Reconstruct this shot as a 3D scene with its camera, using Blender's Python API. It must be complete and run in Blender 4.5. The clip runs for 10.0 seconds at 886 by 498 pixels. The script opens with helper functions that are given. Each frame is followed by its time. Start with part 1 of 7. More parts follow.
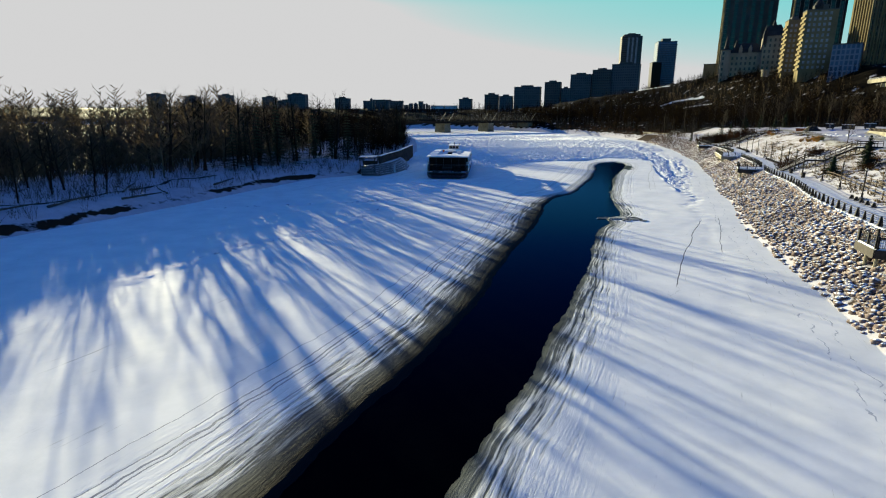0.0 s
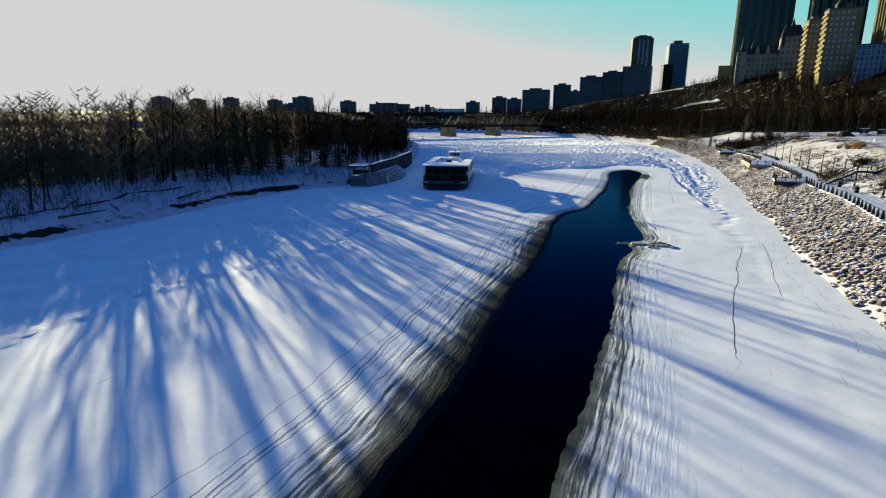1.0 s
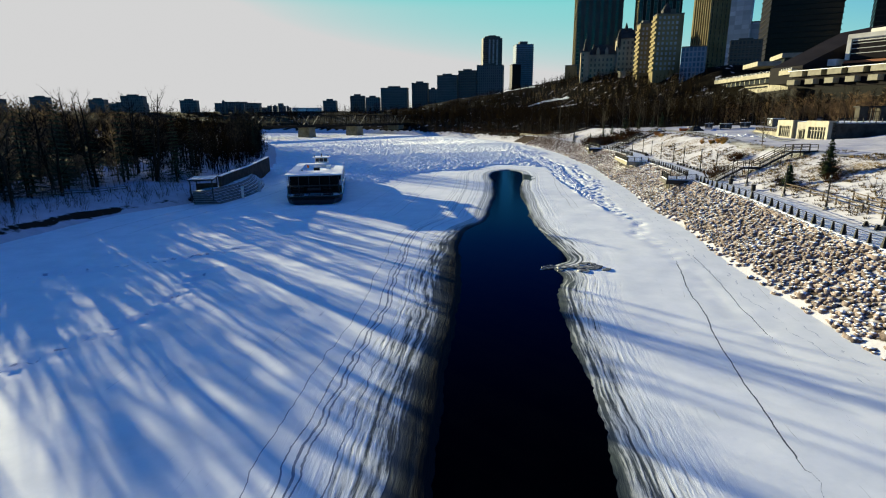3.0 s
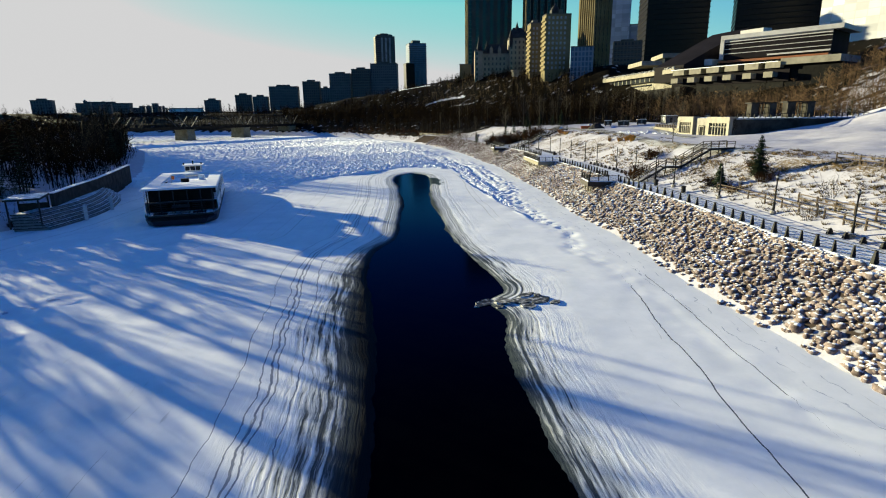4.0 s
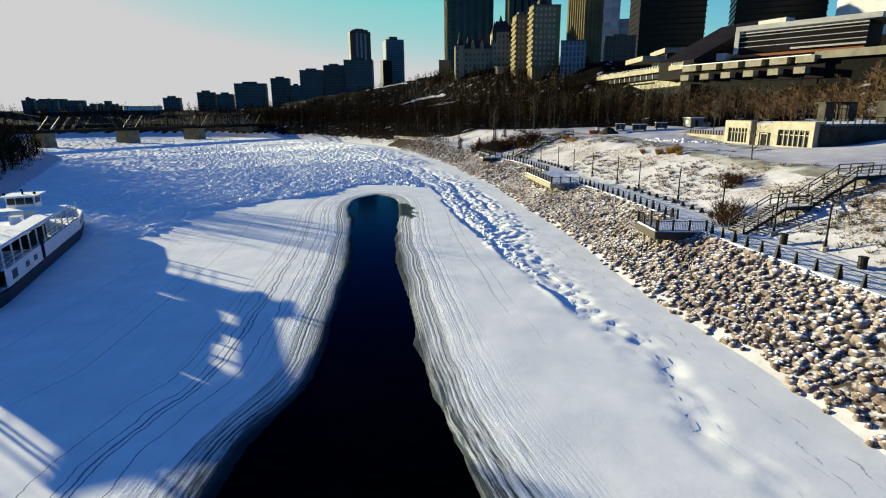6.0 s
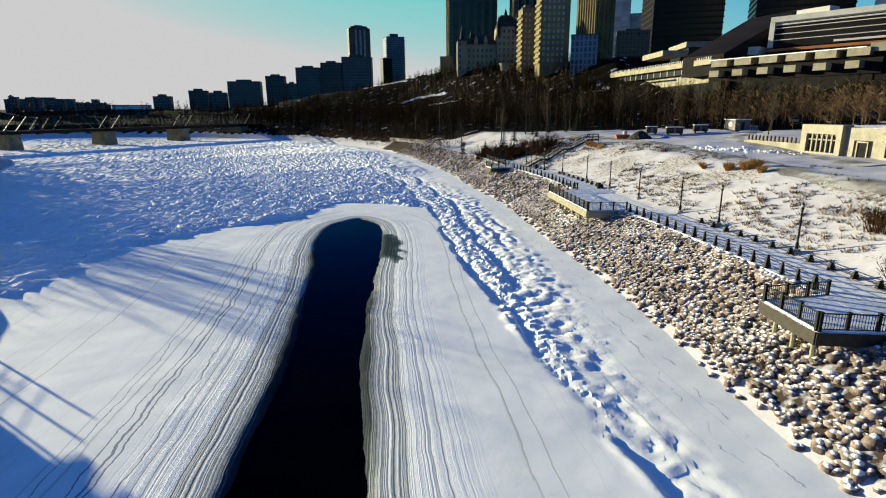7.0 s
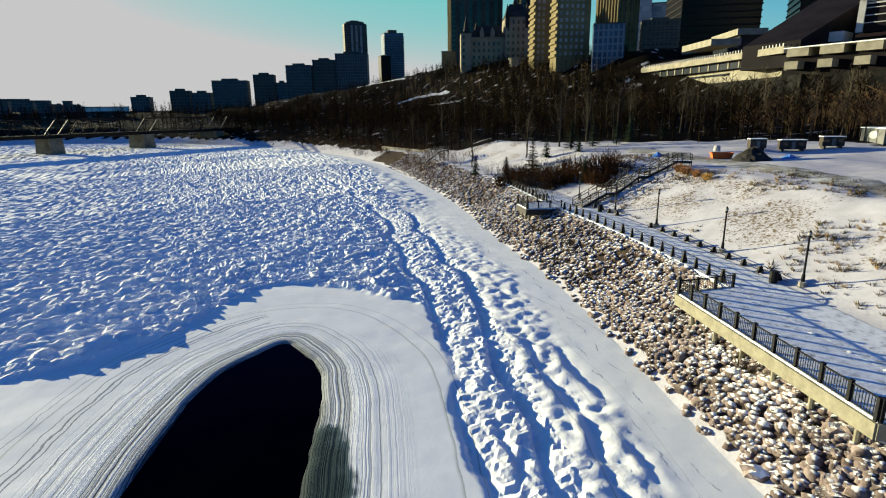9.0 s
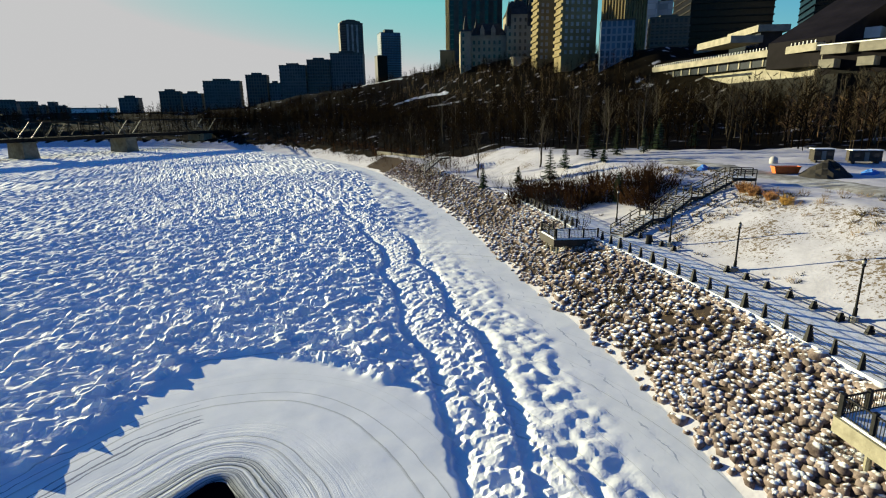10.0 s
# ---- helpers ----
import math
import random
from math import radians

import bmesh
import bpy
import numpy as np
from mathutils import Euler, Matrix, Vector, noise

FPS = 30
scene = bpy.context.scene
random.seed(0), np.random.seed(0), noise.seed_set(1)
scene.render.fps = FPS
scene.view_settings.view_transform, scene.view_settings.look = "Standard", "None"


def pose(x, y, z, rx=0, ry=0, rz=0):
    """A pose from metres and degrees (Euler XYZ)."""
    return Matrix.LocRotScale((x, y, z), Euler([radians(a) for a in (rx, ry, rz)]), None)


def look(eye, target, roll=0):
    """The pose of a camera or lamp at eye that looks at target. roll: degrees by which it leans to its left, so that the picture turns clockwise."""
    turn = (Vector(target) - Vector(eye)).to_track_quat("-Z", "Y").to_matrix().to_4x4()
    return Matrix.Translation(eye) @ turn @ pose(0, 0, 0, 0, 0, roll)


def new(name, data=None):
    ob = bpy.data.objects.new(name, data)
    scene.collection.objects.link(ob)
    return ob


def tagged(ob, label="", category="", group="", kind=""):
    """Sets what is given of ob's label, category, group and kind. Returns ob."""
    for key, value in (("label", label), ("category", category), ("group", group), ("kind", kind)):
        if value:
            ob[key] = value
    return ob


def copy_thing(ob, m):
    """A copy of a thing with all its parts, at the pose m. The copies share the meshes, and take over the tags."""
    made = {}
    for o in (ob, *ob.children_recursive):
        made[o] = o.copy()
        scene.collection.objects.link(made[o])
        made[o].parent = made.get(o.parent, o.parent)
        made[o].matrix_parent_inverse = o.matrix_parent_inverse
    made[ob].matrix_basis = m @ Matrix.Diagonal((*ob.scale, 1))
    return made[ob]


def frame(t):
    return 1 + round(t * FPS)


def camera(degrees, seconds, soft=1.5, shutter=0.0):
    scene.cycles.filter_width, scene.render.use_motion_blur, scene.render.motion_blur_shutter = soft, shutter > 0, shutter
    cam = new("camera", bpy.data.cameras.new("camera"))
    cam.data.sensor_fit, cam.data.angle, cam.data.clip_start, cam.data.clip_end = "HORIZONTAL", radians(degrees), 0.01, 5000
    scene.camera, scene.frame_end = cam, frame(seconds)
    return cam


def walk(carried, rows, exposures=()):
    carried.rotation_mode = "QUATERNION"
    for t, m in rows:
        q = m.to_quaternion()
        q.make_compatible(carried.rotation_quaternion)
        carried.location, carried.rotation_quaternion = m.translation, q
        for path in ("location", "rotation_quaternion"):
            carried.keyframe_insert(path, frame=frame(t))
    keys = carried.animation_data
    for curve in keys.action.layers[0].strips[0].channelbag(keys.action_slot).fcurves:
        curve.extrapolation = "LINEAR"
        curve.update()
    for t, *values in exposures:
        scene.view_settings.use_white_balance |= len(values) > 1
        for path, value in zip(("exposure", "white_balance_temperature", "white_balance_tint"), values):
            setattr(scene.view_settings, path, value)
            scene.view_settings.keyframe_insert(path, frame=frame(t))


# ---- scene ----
cam = camera(78.9, 10.0, soft=1.1)
PATH = [
    (0, (-0.661, -0.014, 15.889), (-0.65, 1.925, 15.399), 0.2),
    (0.5, (1.429, 7.497, 16.022), (1.419, 9.437, 15.536), 0.3),
    (1, (1.874, 13.983, 16.093), (1.855, 15.924, 15.614), 0.2),
    (1.5, (1.606, 18.468, 16.145), (1.592, 20.41, 15.669), 0.3),
    (2, (1.047, 21.86, 16.221), (1.047, 23.802, 15.745), 0.1),
    (2.5, (0.45, 25.986, 16.278), (0.463, 27.928, 15.799), 0.0),
    (2.6, (0.31, 26.863, 16.296), (0.426, 28.801, 15.815), 0.4),
    (2.7, (0.205, 27.801, 16.304), (0.378, 29.734, 15.822), 0.3),
    (2.8, (0.142, 28.798, 16.29), (0.416, 30.719, 15.806), 0.2),
    (2.9, (0.096, 29.942, 16.278), (0.526, 31.835, 15.795), 0.1),
    (3, (0.098, 31.16, 16.237), (0.567, 33.043, 15.752), -0.4),
    (3.1, (0.206, 32.39, 16.195), (0.69, 34.269, 15.711), 0.1),
    (3.2, (0.449, 33.703, 16.17), (0.933, 35.582, 15.684), -0.5),
    (4.3, (5.178, 49.19, 15.9), (6.056, 50.919, 15.411), -0.5),
    (4.5, (6.607, 52.179, 16.032), (7.488, 53.906, 15.543), -0.5),
    (5, (10.547, 59.988, 16.367), (11.429, 61.715, 15.877), -0.5),
    (5.5, (15.141, 68.92, 16.394), (16.019, 70.648, 15.902), -0.5),
    (5.7, (17.184, 72.979, 16.27), (18.062, 74.708, 15.778), -0.5),
    (6.8, (29.93, 97.138, 16.652), (30.801, 98.869, 16.155), -0.7),
    (7, (32.293, 101.464, 16.694), (33.163, 103.195, 16.198), -0.5),
    (7.5, (37.85, 112.439, 16.965), (38.72, 114.17, 16.469), -0.6),
    (8, (42.941, 123.26, 17.294), (43.808, 124.993, 16.798), -0.6),
    (8.5, (47.763, 133.392, 17.582), (48.629, 135.124, 17.084), -0.7),
    (9, (52.178, 142.772, 17.953), (53.043, 144.505, 17.454), -0.8),
    (9.5, (55.569, 150.763, 18.301), (56.437, 152.494, 17.8), -0.8),
    (10, (58.357, 157.448, 18.511), (59.231, 159.176, 18.014), -0.8),
]
walk(cam, [(t, look(eye, target, roll)) for t, eye, target, roll in PATH], [(0.0, 1.57), (3.2, 1.57), (4.5, 1.56), (7.0, 1.46), (10.0, 1.36)])

# ---- light ----
SUN_AZ, SUN_EL = 30.0, 8.0            # degrees: left of north (+y), above the horizon
to_sun = Vector((-math.sin(radians(SUN_AZ)) * math.cos(radians(SUN_EL)), math.cos(radians(SUN_AZ)) * math.cos(radians(SUN_EL)), math.sin(radians(SUN_EL))))
sun = new("sun", bpy.data.lights.new("sun", "SUN"))
sun.data.energy, sun.data.angle, sun.data.color = 5.0, radians(0.4), (0.98, 0.9, 0.56)
sun.matrix_world = look(to_sun * 400, (0, 0, 0))

world = bpy.data.worlds.new("sky")
scene.world = world
world.use_nodes = True
wn = world.node_tree.nodes
sky = wn.new("ShaderNodeTexSky")
sky.sky_type, sky.sun_disc = "NISHITA", False
sky.sun_elevation, sky.sun_rotation = radians(SUN_EL), radians(-SUN_AZ)
sky.altitude, sky.air_density, sky.dust_density, sky.ozone_density = 600, 1.0, 1.2, 2.0
wl = world.node_tree.links.new
geo = wn.new("ShaderNodeTexCoord")
split = wn.new("ShaderNodeSeparateXYZ")
wl(geo.outputs["Generated"], split.inputs[0])
clear = wn.new("ShaderNodeValToRGB")           # clear cold air: pale near the horizon, deep blue overhead
clear.color_ramp.interpolation = "EASE"
ends = clear.color_ramp.elements
for e, (at, c) in zip((ends[0], ends[1], ends.new(0.17), ends.new(0.25), ends.new(0.48)), ((0.0, (0.9, 1.0, 1.0)), (0.72, (0.0, 0.1, 0.3)), (0.17, (0.5, 0.92, 1.1)), (0.23, (0.0, 0.4, 1.22)), (0.48, (0.0, 0.26, 0.98)))):
    e.position, e.color = at, (*c, 1)
wl(split.outputs["Z"], clear.inputs["Fac"])
tone = wn.new("ShaderNodeMix")
tone.data_type, tone.blend_type = "RGBA", "MULTIPLY"
tone.inputs["Factor"].default_value = 1.0
haze = wn.new("ShaderNodeMix")                 # even white haze toward the sun
haze.data_type, haze.blend_type = "RGBA", "DARKEN"
haze.inputs["Factor"].default_value = 1.0
haze.inputs["B"].default_value = (2.6, 2.6, 2.6, 1)
wl(sky.outputs[0], tone.inputs["A"])
wl(clear.outputs["Color"], tone.inputs["B"])
toward = wn.new("ShaderNodeVectorMath")        # haze is white toward the sun, clear and blue away from it
toward.operation = "DOT_PRODUCT"
toward.inputs[1].default_value = (-math.sin(radians(SUN_AZ)), math.cos(radians(SUN_AZ)), 0)
wl(geo.outputs["Generated"], toward.inputs[0])
away = wn.new("ShaderNodeMapRange")
away.inputs["From Min"].default_value, away.inputs["From Max"].default_value = 0.25, -0.6
wl(toward.outputs["Value"], away.inputs["Value"])
side = wn.new("ShaderNodeMix")
side.data_type, side.blend_type = "RGBA", "MULTIPLY"
side.inputs["B"].default_value = (0.06, 0.66, 1.0, 1)
wl(away.outputs[0], side.inputs["Factor"])
wl(tone.outputs["Result"], side.inputs["A"])
wl(side.outputs["Result"], haze.inputs["A"])
wl(haze.outputs["Result"], wn["Background"].inputs[0])
wn["Background"].inputs[1].default_value = 0.085

# ---- numpy helpers ----
rng = np.random.default_rng(7)


def hash2(i, j, k=0):
    n = (i.astype(np.int64) * 374761393 + j.astype(np.int64) * 668265263 + k * 1442695041) & 0xFFFFFFFF
    n = ((n ^ (n >> 13)) * 1274126177) & 0xFFFFFFFF
    return ((n ^ (n >> 16)) & 0xFFFFFF) / float(0xFFFFFF)


def vnoise(x, y, k=0):
    """Smooth value noise, 0 to 1."""
    i, j = np.floor(x), np.floor(y)
    u, v = x - i, y - j
    u, v = u * u * (3 - 2 * u), v * v * (3 - 2 * v)
    a, b = hash2(i, j, k), hash2(i + 1, j, k)
    c, d = hash2(i, j + 1, k), hash2(i + 1, j + 1, k)
    return (a * (1 - u) + b * u) * (1 - v) + (c * (1 - u) + d * u) * v


def fbm(x, y, octaves=4, k=0):
    total, amp, norm = 0.0, 1.0, 0.0
    for o in range(octaves):
        total = total + amp * vnoise(x * 2 ** o + 17.3 * o, y * 2 ** o - 9.1 * o, k + o)
        norm, amp = norm + amp, amp * 0.5
    return total / norm


def slabs(x, y, k=0):
    """Heights of tilted broken slabs: cells with a random height and tilt each."""
    best = np.full(x.shape, 1e9)
    out = np.zeros(x.shape)
    i0, j0 = np.floor(x), np.floor(y)
    for di in (-1, 0, 1):
        for dj in (-1, 0, 1):
            i, j = i0 + di, j0 + dj
            px, py = i + hash2(i, j, k), j + hash2(i, j, k + 1)
            d = (x - px) ** 2 + (y - py) ** 2
            h = hash2(i, j, k + 2) + (x - px) * (hash2(i, j, k + 3) - 0.5) * 1.6 + (y - py) * (hash2(i, j, k + 4) - 0.5) * 1.6 - 0.5 * d
            near = d < best
            best, out = np.where(near, d, best), np.where(near, h, out)
    return out


def ramp(v, lo, hi):
    t = np.clip((v - lo) / (hi - lo), 0, 1)
    return t * t * (3 - 2 * t)


def smooth_line(points, step=2.0):
    """A Catmull-Rom line through the points, sampled about every step metres."""
    p = np.array(points, float)
    q = np.vstack([2 * p[0] - p[1], p, 2 * p[-1] - p[-2]])
    out = []
    for a, b, c, d in zip(q[:-3], q[1:-2], q[2:-1], q[3:]):
        n = min(6, max(2, int(np.linalg.norm(c - b) / step)))
        t = (np.arange(n) / n)[:, None]
        out.append(0.5 * (2 * b + (c - a) * t + (2 * a - 5 * b + 4 * c - d) * t ** 2 + (3 * b - a - 3 * c + d) * t ** 3))
    return np.vstack(out + [p[-1:]])


KEPT = {}


def from_line(x, y, line):
    """Signed distance from a line (positive to its right), and the length along it of the nearest place."""
    shape = np.shape(x)
    key = (id(line), np.size(x), float(np.ravel(x)[0]), float(np.ravel(y)[-1])) if np.size(x) > 5000 else None
    if key in KEPT:
        return KEPT[key]
    x, y = np.ravel(x).astype(np.float32), np.ravel(y).astype(np.float32)
    best, side, along = np.full(x.shape, 1e18, np.float32), np.ones(x.shape, np.float32), np.zeros(x.shape, np.float32)
    run = 0.0
    for (ax, ay), (bx, by) in zip(line[:-1], line[1:]):
        dx, dy = bx - ax, by - ay
        n = math.hypot(dx, dy)
        if n < 1e-9:
            continue
        t = np.clip(((x - ax) * dx + (y - ay) * dy) / (n * n), 0, 1)
        d = (x - ax - t * dx) ** 2 + (y - ay - t * dy) ** 2
        near = d < best
        best = np.where(near, d, best)
        side = np.where(near, np.sign((x - ax) * dy - (y - ay) * dx), side)
        along = np.where(near, run + t * n, along)
        run += n
    out = (np.sqrt(best) * np.where(side == 0, 1, side)).reshape(shape).astype(float), along.reshape(shape).astype(float)
    if key:
        KEPT[key] = out
    return out


def lengths(line):
    return np.concatenate([[0], np.cumsum(np.linalg.norm(np.diff(line, axis=0), axis=1))])


# ---- the plan: banks, open water, smooth ice ----
RIGHT = smooth_line([(-75, -230), (-35, -130), (-4, -50), (16, 0), (30, 34), (37.5, 57), (44.5, 78), (52.5, 96), (59, 114.5), (67.8, 134), (76.3, 157), (82.3, 172), (87.8, 187),
                     (93.2, 207), (103.5, 242), (113, 290), (118, 330), (116, 380), (107, 430), (88, 478), (45, 535), (-30, 585), (-200, 625), (-600, 665), (-1500, 710)])
LEFT = smooth_line([(-170, -230), (-120, -100), (-84, 0), (-58, 66), (-48, 90), (-42, 108), (-33, 131), (-21, 145), (-15.5, 160), (-12, 185), (-11, 210), (-11, 245),
                    (-14, 300), (-17, 340), (-26, 372), (-50, 402), (-90, 440), (-200, 540), (-600, 625), (-1500, 690)])
R_LEN, L_LEN = lengths(RIGHT), lengths(LEFT)


def right_at(s, d=0.0):
    """The place on the right shore, s metres along it and d metres inland, and the shore's direction there."""
    x, y = np.interp(s, R_LEN, RIGHT[:, 0]), np.interp(s, R_LEN, RIGHT[:, 1])
    tx = np.interp(s + 3, R_LEN, RIGHT[:, 0]) - np.interp(s - 3, R_LEN, RIGHT[:, 0])
    ty = np.interp(s + 3, R_LEN, RIGHT[:, 1]) - np.interp(s - 3, R_LEN, RIGHT[:, 1])
    n = np.hypot(tx, ty)
    tx, ty = tx / n, ty / n
    return x + d * ty, y - d * tx, np.degrees(np.arctan2(ty, tx))


def right_s(y):
    """Length along the right shore at which it passes y (below the bend)."""
    k = np.argmax(RIGHT[:, 1] > 380)
    return np.interp(y, RIGHT[:k, 1], R_LEN[:k])


def land_height(x, y):
    x, y = np.asarray(x, float), np.asarray(y, float)
    dr, s = from_line(x, y, RIGHT)
    dl, _ = from_line(x, y, LEFT)
    dl = -dl
    bend = np.interp(s, [float(right_s(379)), float(right_s(379)) + 70, float(right_s(379)) + 130, float(right_s(379)) + 230], [1.02, 1.14, 0.8, 0.25])
    right = np.interp(dr, [-30, -1.5, 0, 8.0, 8.4, 12.6, 13.6, 27, 45, 80, 100, 125, 150, 166, 230, 500, 3000],
                      [-2.5, -0.6, 0.1, 4.15, 4.32, 4.36, 4.7, 9.3, 10.2, 12, 18, 28, 42, 47, 50, 52, 70])
    far = np.where(right > 12, 12 + (right - 12) * bend, right)
    far = np.minimum(far, np.interp(y, [150, 200, 250, 300, 345, 400], [32, 33, 34, 36.5, 41, 70]) + 20 * ramp(dr, 190, 240))
    far = far - 9 * ramp(dr, 82, 112) * (1 - ramp(dr, 132, 158)) * (1 - ramp(y, 330, 390))
    far = far + ramp(dr, 20, 60) * (fbm(x / 30, y / 30, 3, 5) - 0.5) * 3 + ramp(dr, 13, 16) * (fbm(x / 5, y / 5, 3, 9) - 0.5) * 0.5
    far = far + 4.0 * np.exp(-((x - 152) / 17) ** 2 - ((y - 112) / 14) ** 2) * ramp(dr, 40, 50)
    left = np.interp(dl, [-30, -1.5, 0, 1.2, 5, 20, 60, 300, 1500, 4000], [-2.5, -0.6, 0.15, 0.9, 2.1, 3.2, 4.2, 6, 14, 30])
    left = left + ramp(dl, 0, 6) * (fbm(x / 9, y / 9, 3, 3) - 0.5) * 1.4
    return np.where(dr > 0, far, np.where(dl > 0, left, np.maximum(np.minimum(far, 0.1), np.minimum(left, 0.15))))


def ground_z(x, y):
    return float(land_height(np.array([x]), np.array([y]))[0])


# ---- materials ----
def material(name, colours, scale=2.0, rough=0.7, bump=0.0, bump_scale=20.0, metal=0.0, detail=6.0, spread=(0.35, 0.65), random_tint=0.0, ior=1.45, gloss=0.5):
    """A surface whose colour wanders between the given ones with a coarse and a fine noise, with relief."""
    m = bpy.data.materials.new(name)
    m.use_nodes = True
    n, link = m.node_tree.nodes, m.node_tree.links.new
    b = n["Principled BSDF"]
    b.inputs["Roughness"].default_value, b.inputs["Metallic"].default_value, b.inputs["IOR"].default_value = rough, metal, ior
    b.inputs["Specular IOR Level"].default_value = gloss
    co = n.new("ShaderNodeNewGeometry")
    tex = n.new("ShaderNodeTexNoise")
    tex.inputs["Scale"].default_value, tex.inputs["Detail"].default_value, tex.inputs["Roughness"].default_value = scale, detail, 0.65
    link(co.outputs["Position"], tex.inputs["Vector"])
    cr = n.new("ShaderNodeValToRGB")
    els = cr.color_ramp.elements
    for k, c in enumerate(colours):
        p = spread[0] + (spread[1] - spread[0]) * k / max(1, len(colours) - 1)
        e = els[k] if k < 2 else els.new(p)
        e.position, e.color = p, (*c, 1)
    if len(colours) == 1:
        els[1].color = (*colours[0], 1)
    link(tex.outputs["Fac"], cr.inputs["Fac"])
    out = cr.outputs["Color"]
    if random_tint:
        info, hs, mr = n.new("ShaderNodeObjectInfo"), n.new("ShaderNodeHueSaturation"), n.new("ShaderNodeMapRange")
        mr.inputs["To Min"].default_value, mr.inputs["To Max"].default_value = 1 - random_tint, 1 + random_tint
        link(info.outputs["Random"], mr.inputs["Value"])
        link(mr.outputs[0], hs.inputs["Value"])
        link(out, hs.inputs["Color"])
        out = hs.outputs["Color"]
    link(out, b.inputs["Base Color"])
    if bump:
        t2, bp = n.new("ShaderNodeTexNoise"), n.new("ShaderNodeBump")
        t2.inputs["Scale"].default_value, t2.inputs["Detail"].default_value = bump_scale, 5
        link(co.outputs["Position"], t2.inputs["Vector"])
        bp.inputs["Strength"].default_value, bp.inputs["Distance"].default_value = bump, 0.05
        link(t2.outputs["Fac"], bp.inputs["Height"])
        link(bp.outputs[0], b.inputs["Normal"])
    return m


def mix_in(m, colour, socket, lo, hi, noise_scale=0.0, noise_amount=0.0):
    """Lays a second colour over a material where the given socket's value, broken up by noise, rises from lo to hi."""
    n, link = m.node_tree.nodes, m.node_tree.links.new
    b = n["Principled BSDF"]
    old = b.inputs["Base Color"].links[0].from_socket
    mr, mx = n.new("ShaderNodeMapRange"), n.new("ShaderNodeMix")
    mx.data_type = "RGBA"
    mr.inputs["From Min"].default_value, mr.inputs["From Max"].default_value = lo, hi
    val = socket
    if noise_amount:
        g, t, ma = n.new("ShaderNodeNewGeometry"), n.new("ShaderNodeTexNoise"), n.new("ShaderNodeMath")
        t.inputs["Scale"].default_value, t.inputs["Detail"].default_value = noise_scale, 7
        link(g.outputs["Position"], t.inputs["Vector"])
        ma.operation = "MULTIPLY_ADD"
        link(t.outputs["Fac"], ma.inputs[0])
        ma.inputs[1].default_value = noise_amount
        link(socket, ma.inputs[2])
        val = ma.outputs[0]
    link(val, mr.inputs["Value"])
    link(mr.outputs[0], mx.inputs["Factor"])
    link(old, mx.inputs["A"])
    mx.inputs["B"].default_value = (*colour, 1)
    link(mx.outputs["Result"], b.inputs["Base Color"])


def up_socket(m):
    n, link = m.node_tree.nodes, m.node_tree.links.new
    g, sep = n.new("ShaderNodeNewGeometry"), n.new("ShaderNodeSeparateXYZ")
    link(g.outputs["Normal"], sep.inputs[0])
    return sep.outputs["Z"]


def attr_socket(m, name):
    a = m.node_tree.nodes.new("ShaderNodeAttribute")
    a.attribute_name = name
    return a.outputs["Fac"]


SNOW = (0.86, 0.87, 0.88)
M = {}
M["ice"] = material("snow on ice", [(0.74, 0.76, 0.78), SNOW], 0.25, 0.8, 0.1, 4.0, gloss=0.08)
M["ground"] = material("snow over grass", [(0.42, 0.41, 0.455), (0.53, 0.52, 0.575)], 0.5, 0.8, 0.5, 4.0, gloss=0.02)


def water_material():
    """Black river water whose blue gloss grows toward a grazing view."""
    m = material("river water", [(0.0002, 0.0003, 0.0005), (0.0005, 0.0008, 0.001)], 0.3, 0.4, 0.02, 1.5, gloss=0.0)
    n, link = m.node_tree.nodes, m.node_tree.links.new
    gloss, fres, sharp, mixed = n.new("ShaderNodeBsdfGlossy"), n.new("ShaderNodeFresnel"), n.new("ShaderNodeMath"), n.new("ShaderNodeMixShader")
    gloss.inputs["Color"].default_value, gloss.inputs["Roughness"].default_value = (0.05, 0.32, 0.8, 1), 0.12
    fres.inputs["IOR"].default_value = 1.33
    sharp.operation, sharp.inputs[1].default_value = "POWER", 1.9
    link(fres.outputs[0], sharp.inputs[0])
    link(sharp.outputs[0], mixed.inputs[0])
    link(n["Principled BSDF"].outputs[0], mixed.inputs[1])
    link(gloss.outputs[0], mixed.inputs[2])
    link(mixed.outputs[0], n["Material Output"].inputs[0])
    return m


M["water"] = water_material()
M["rock"] = material("riprap stone", [(0.055, 0.041, 0.036), (0.145, 0.112, 0.103), (0.26, 0.21, 0.2)], 1.1, 0.9, 0.6, 9, random_tint=0.3, gloss=0.15)
mix_in(M["rock"], SNOW, up_socket(M["rock"]), 1.33, 1.49, 0.22, 1.1)
mix_in(M["rock"], SNOW, up_socket(M["rock"]), 1.26, 1.4, 2.6, 0.8)
M["concrete"] = material("weathered concrete", [(0.17, 0.155, 0.13), (0.27, 0.25, 0.21)], 0.8, 0.85, 0.3, 12)
M["cream"] = material("cream precast concrete", [(0.19, 0.175, 0.14), (0.3, 0.277, 0.22)], 0.35, 0.9, 0.2, 8, gloss=0.05)
M["paving"] = material("snow-dusted paving", [(0.35, 0.36, 0.38), (0.72, 0.74, 0.77), (0.84, 0.85, 0.87)], 1.6, 0.75, 0.3, 10, spread=(0.32, 0.6))
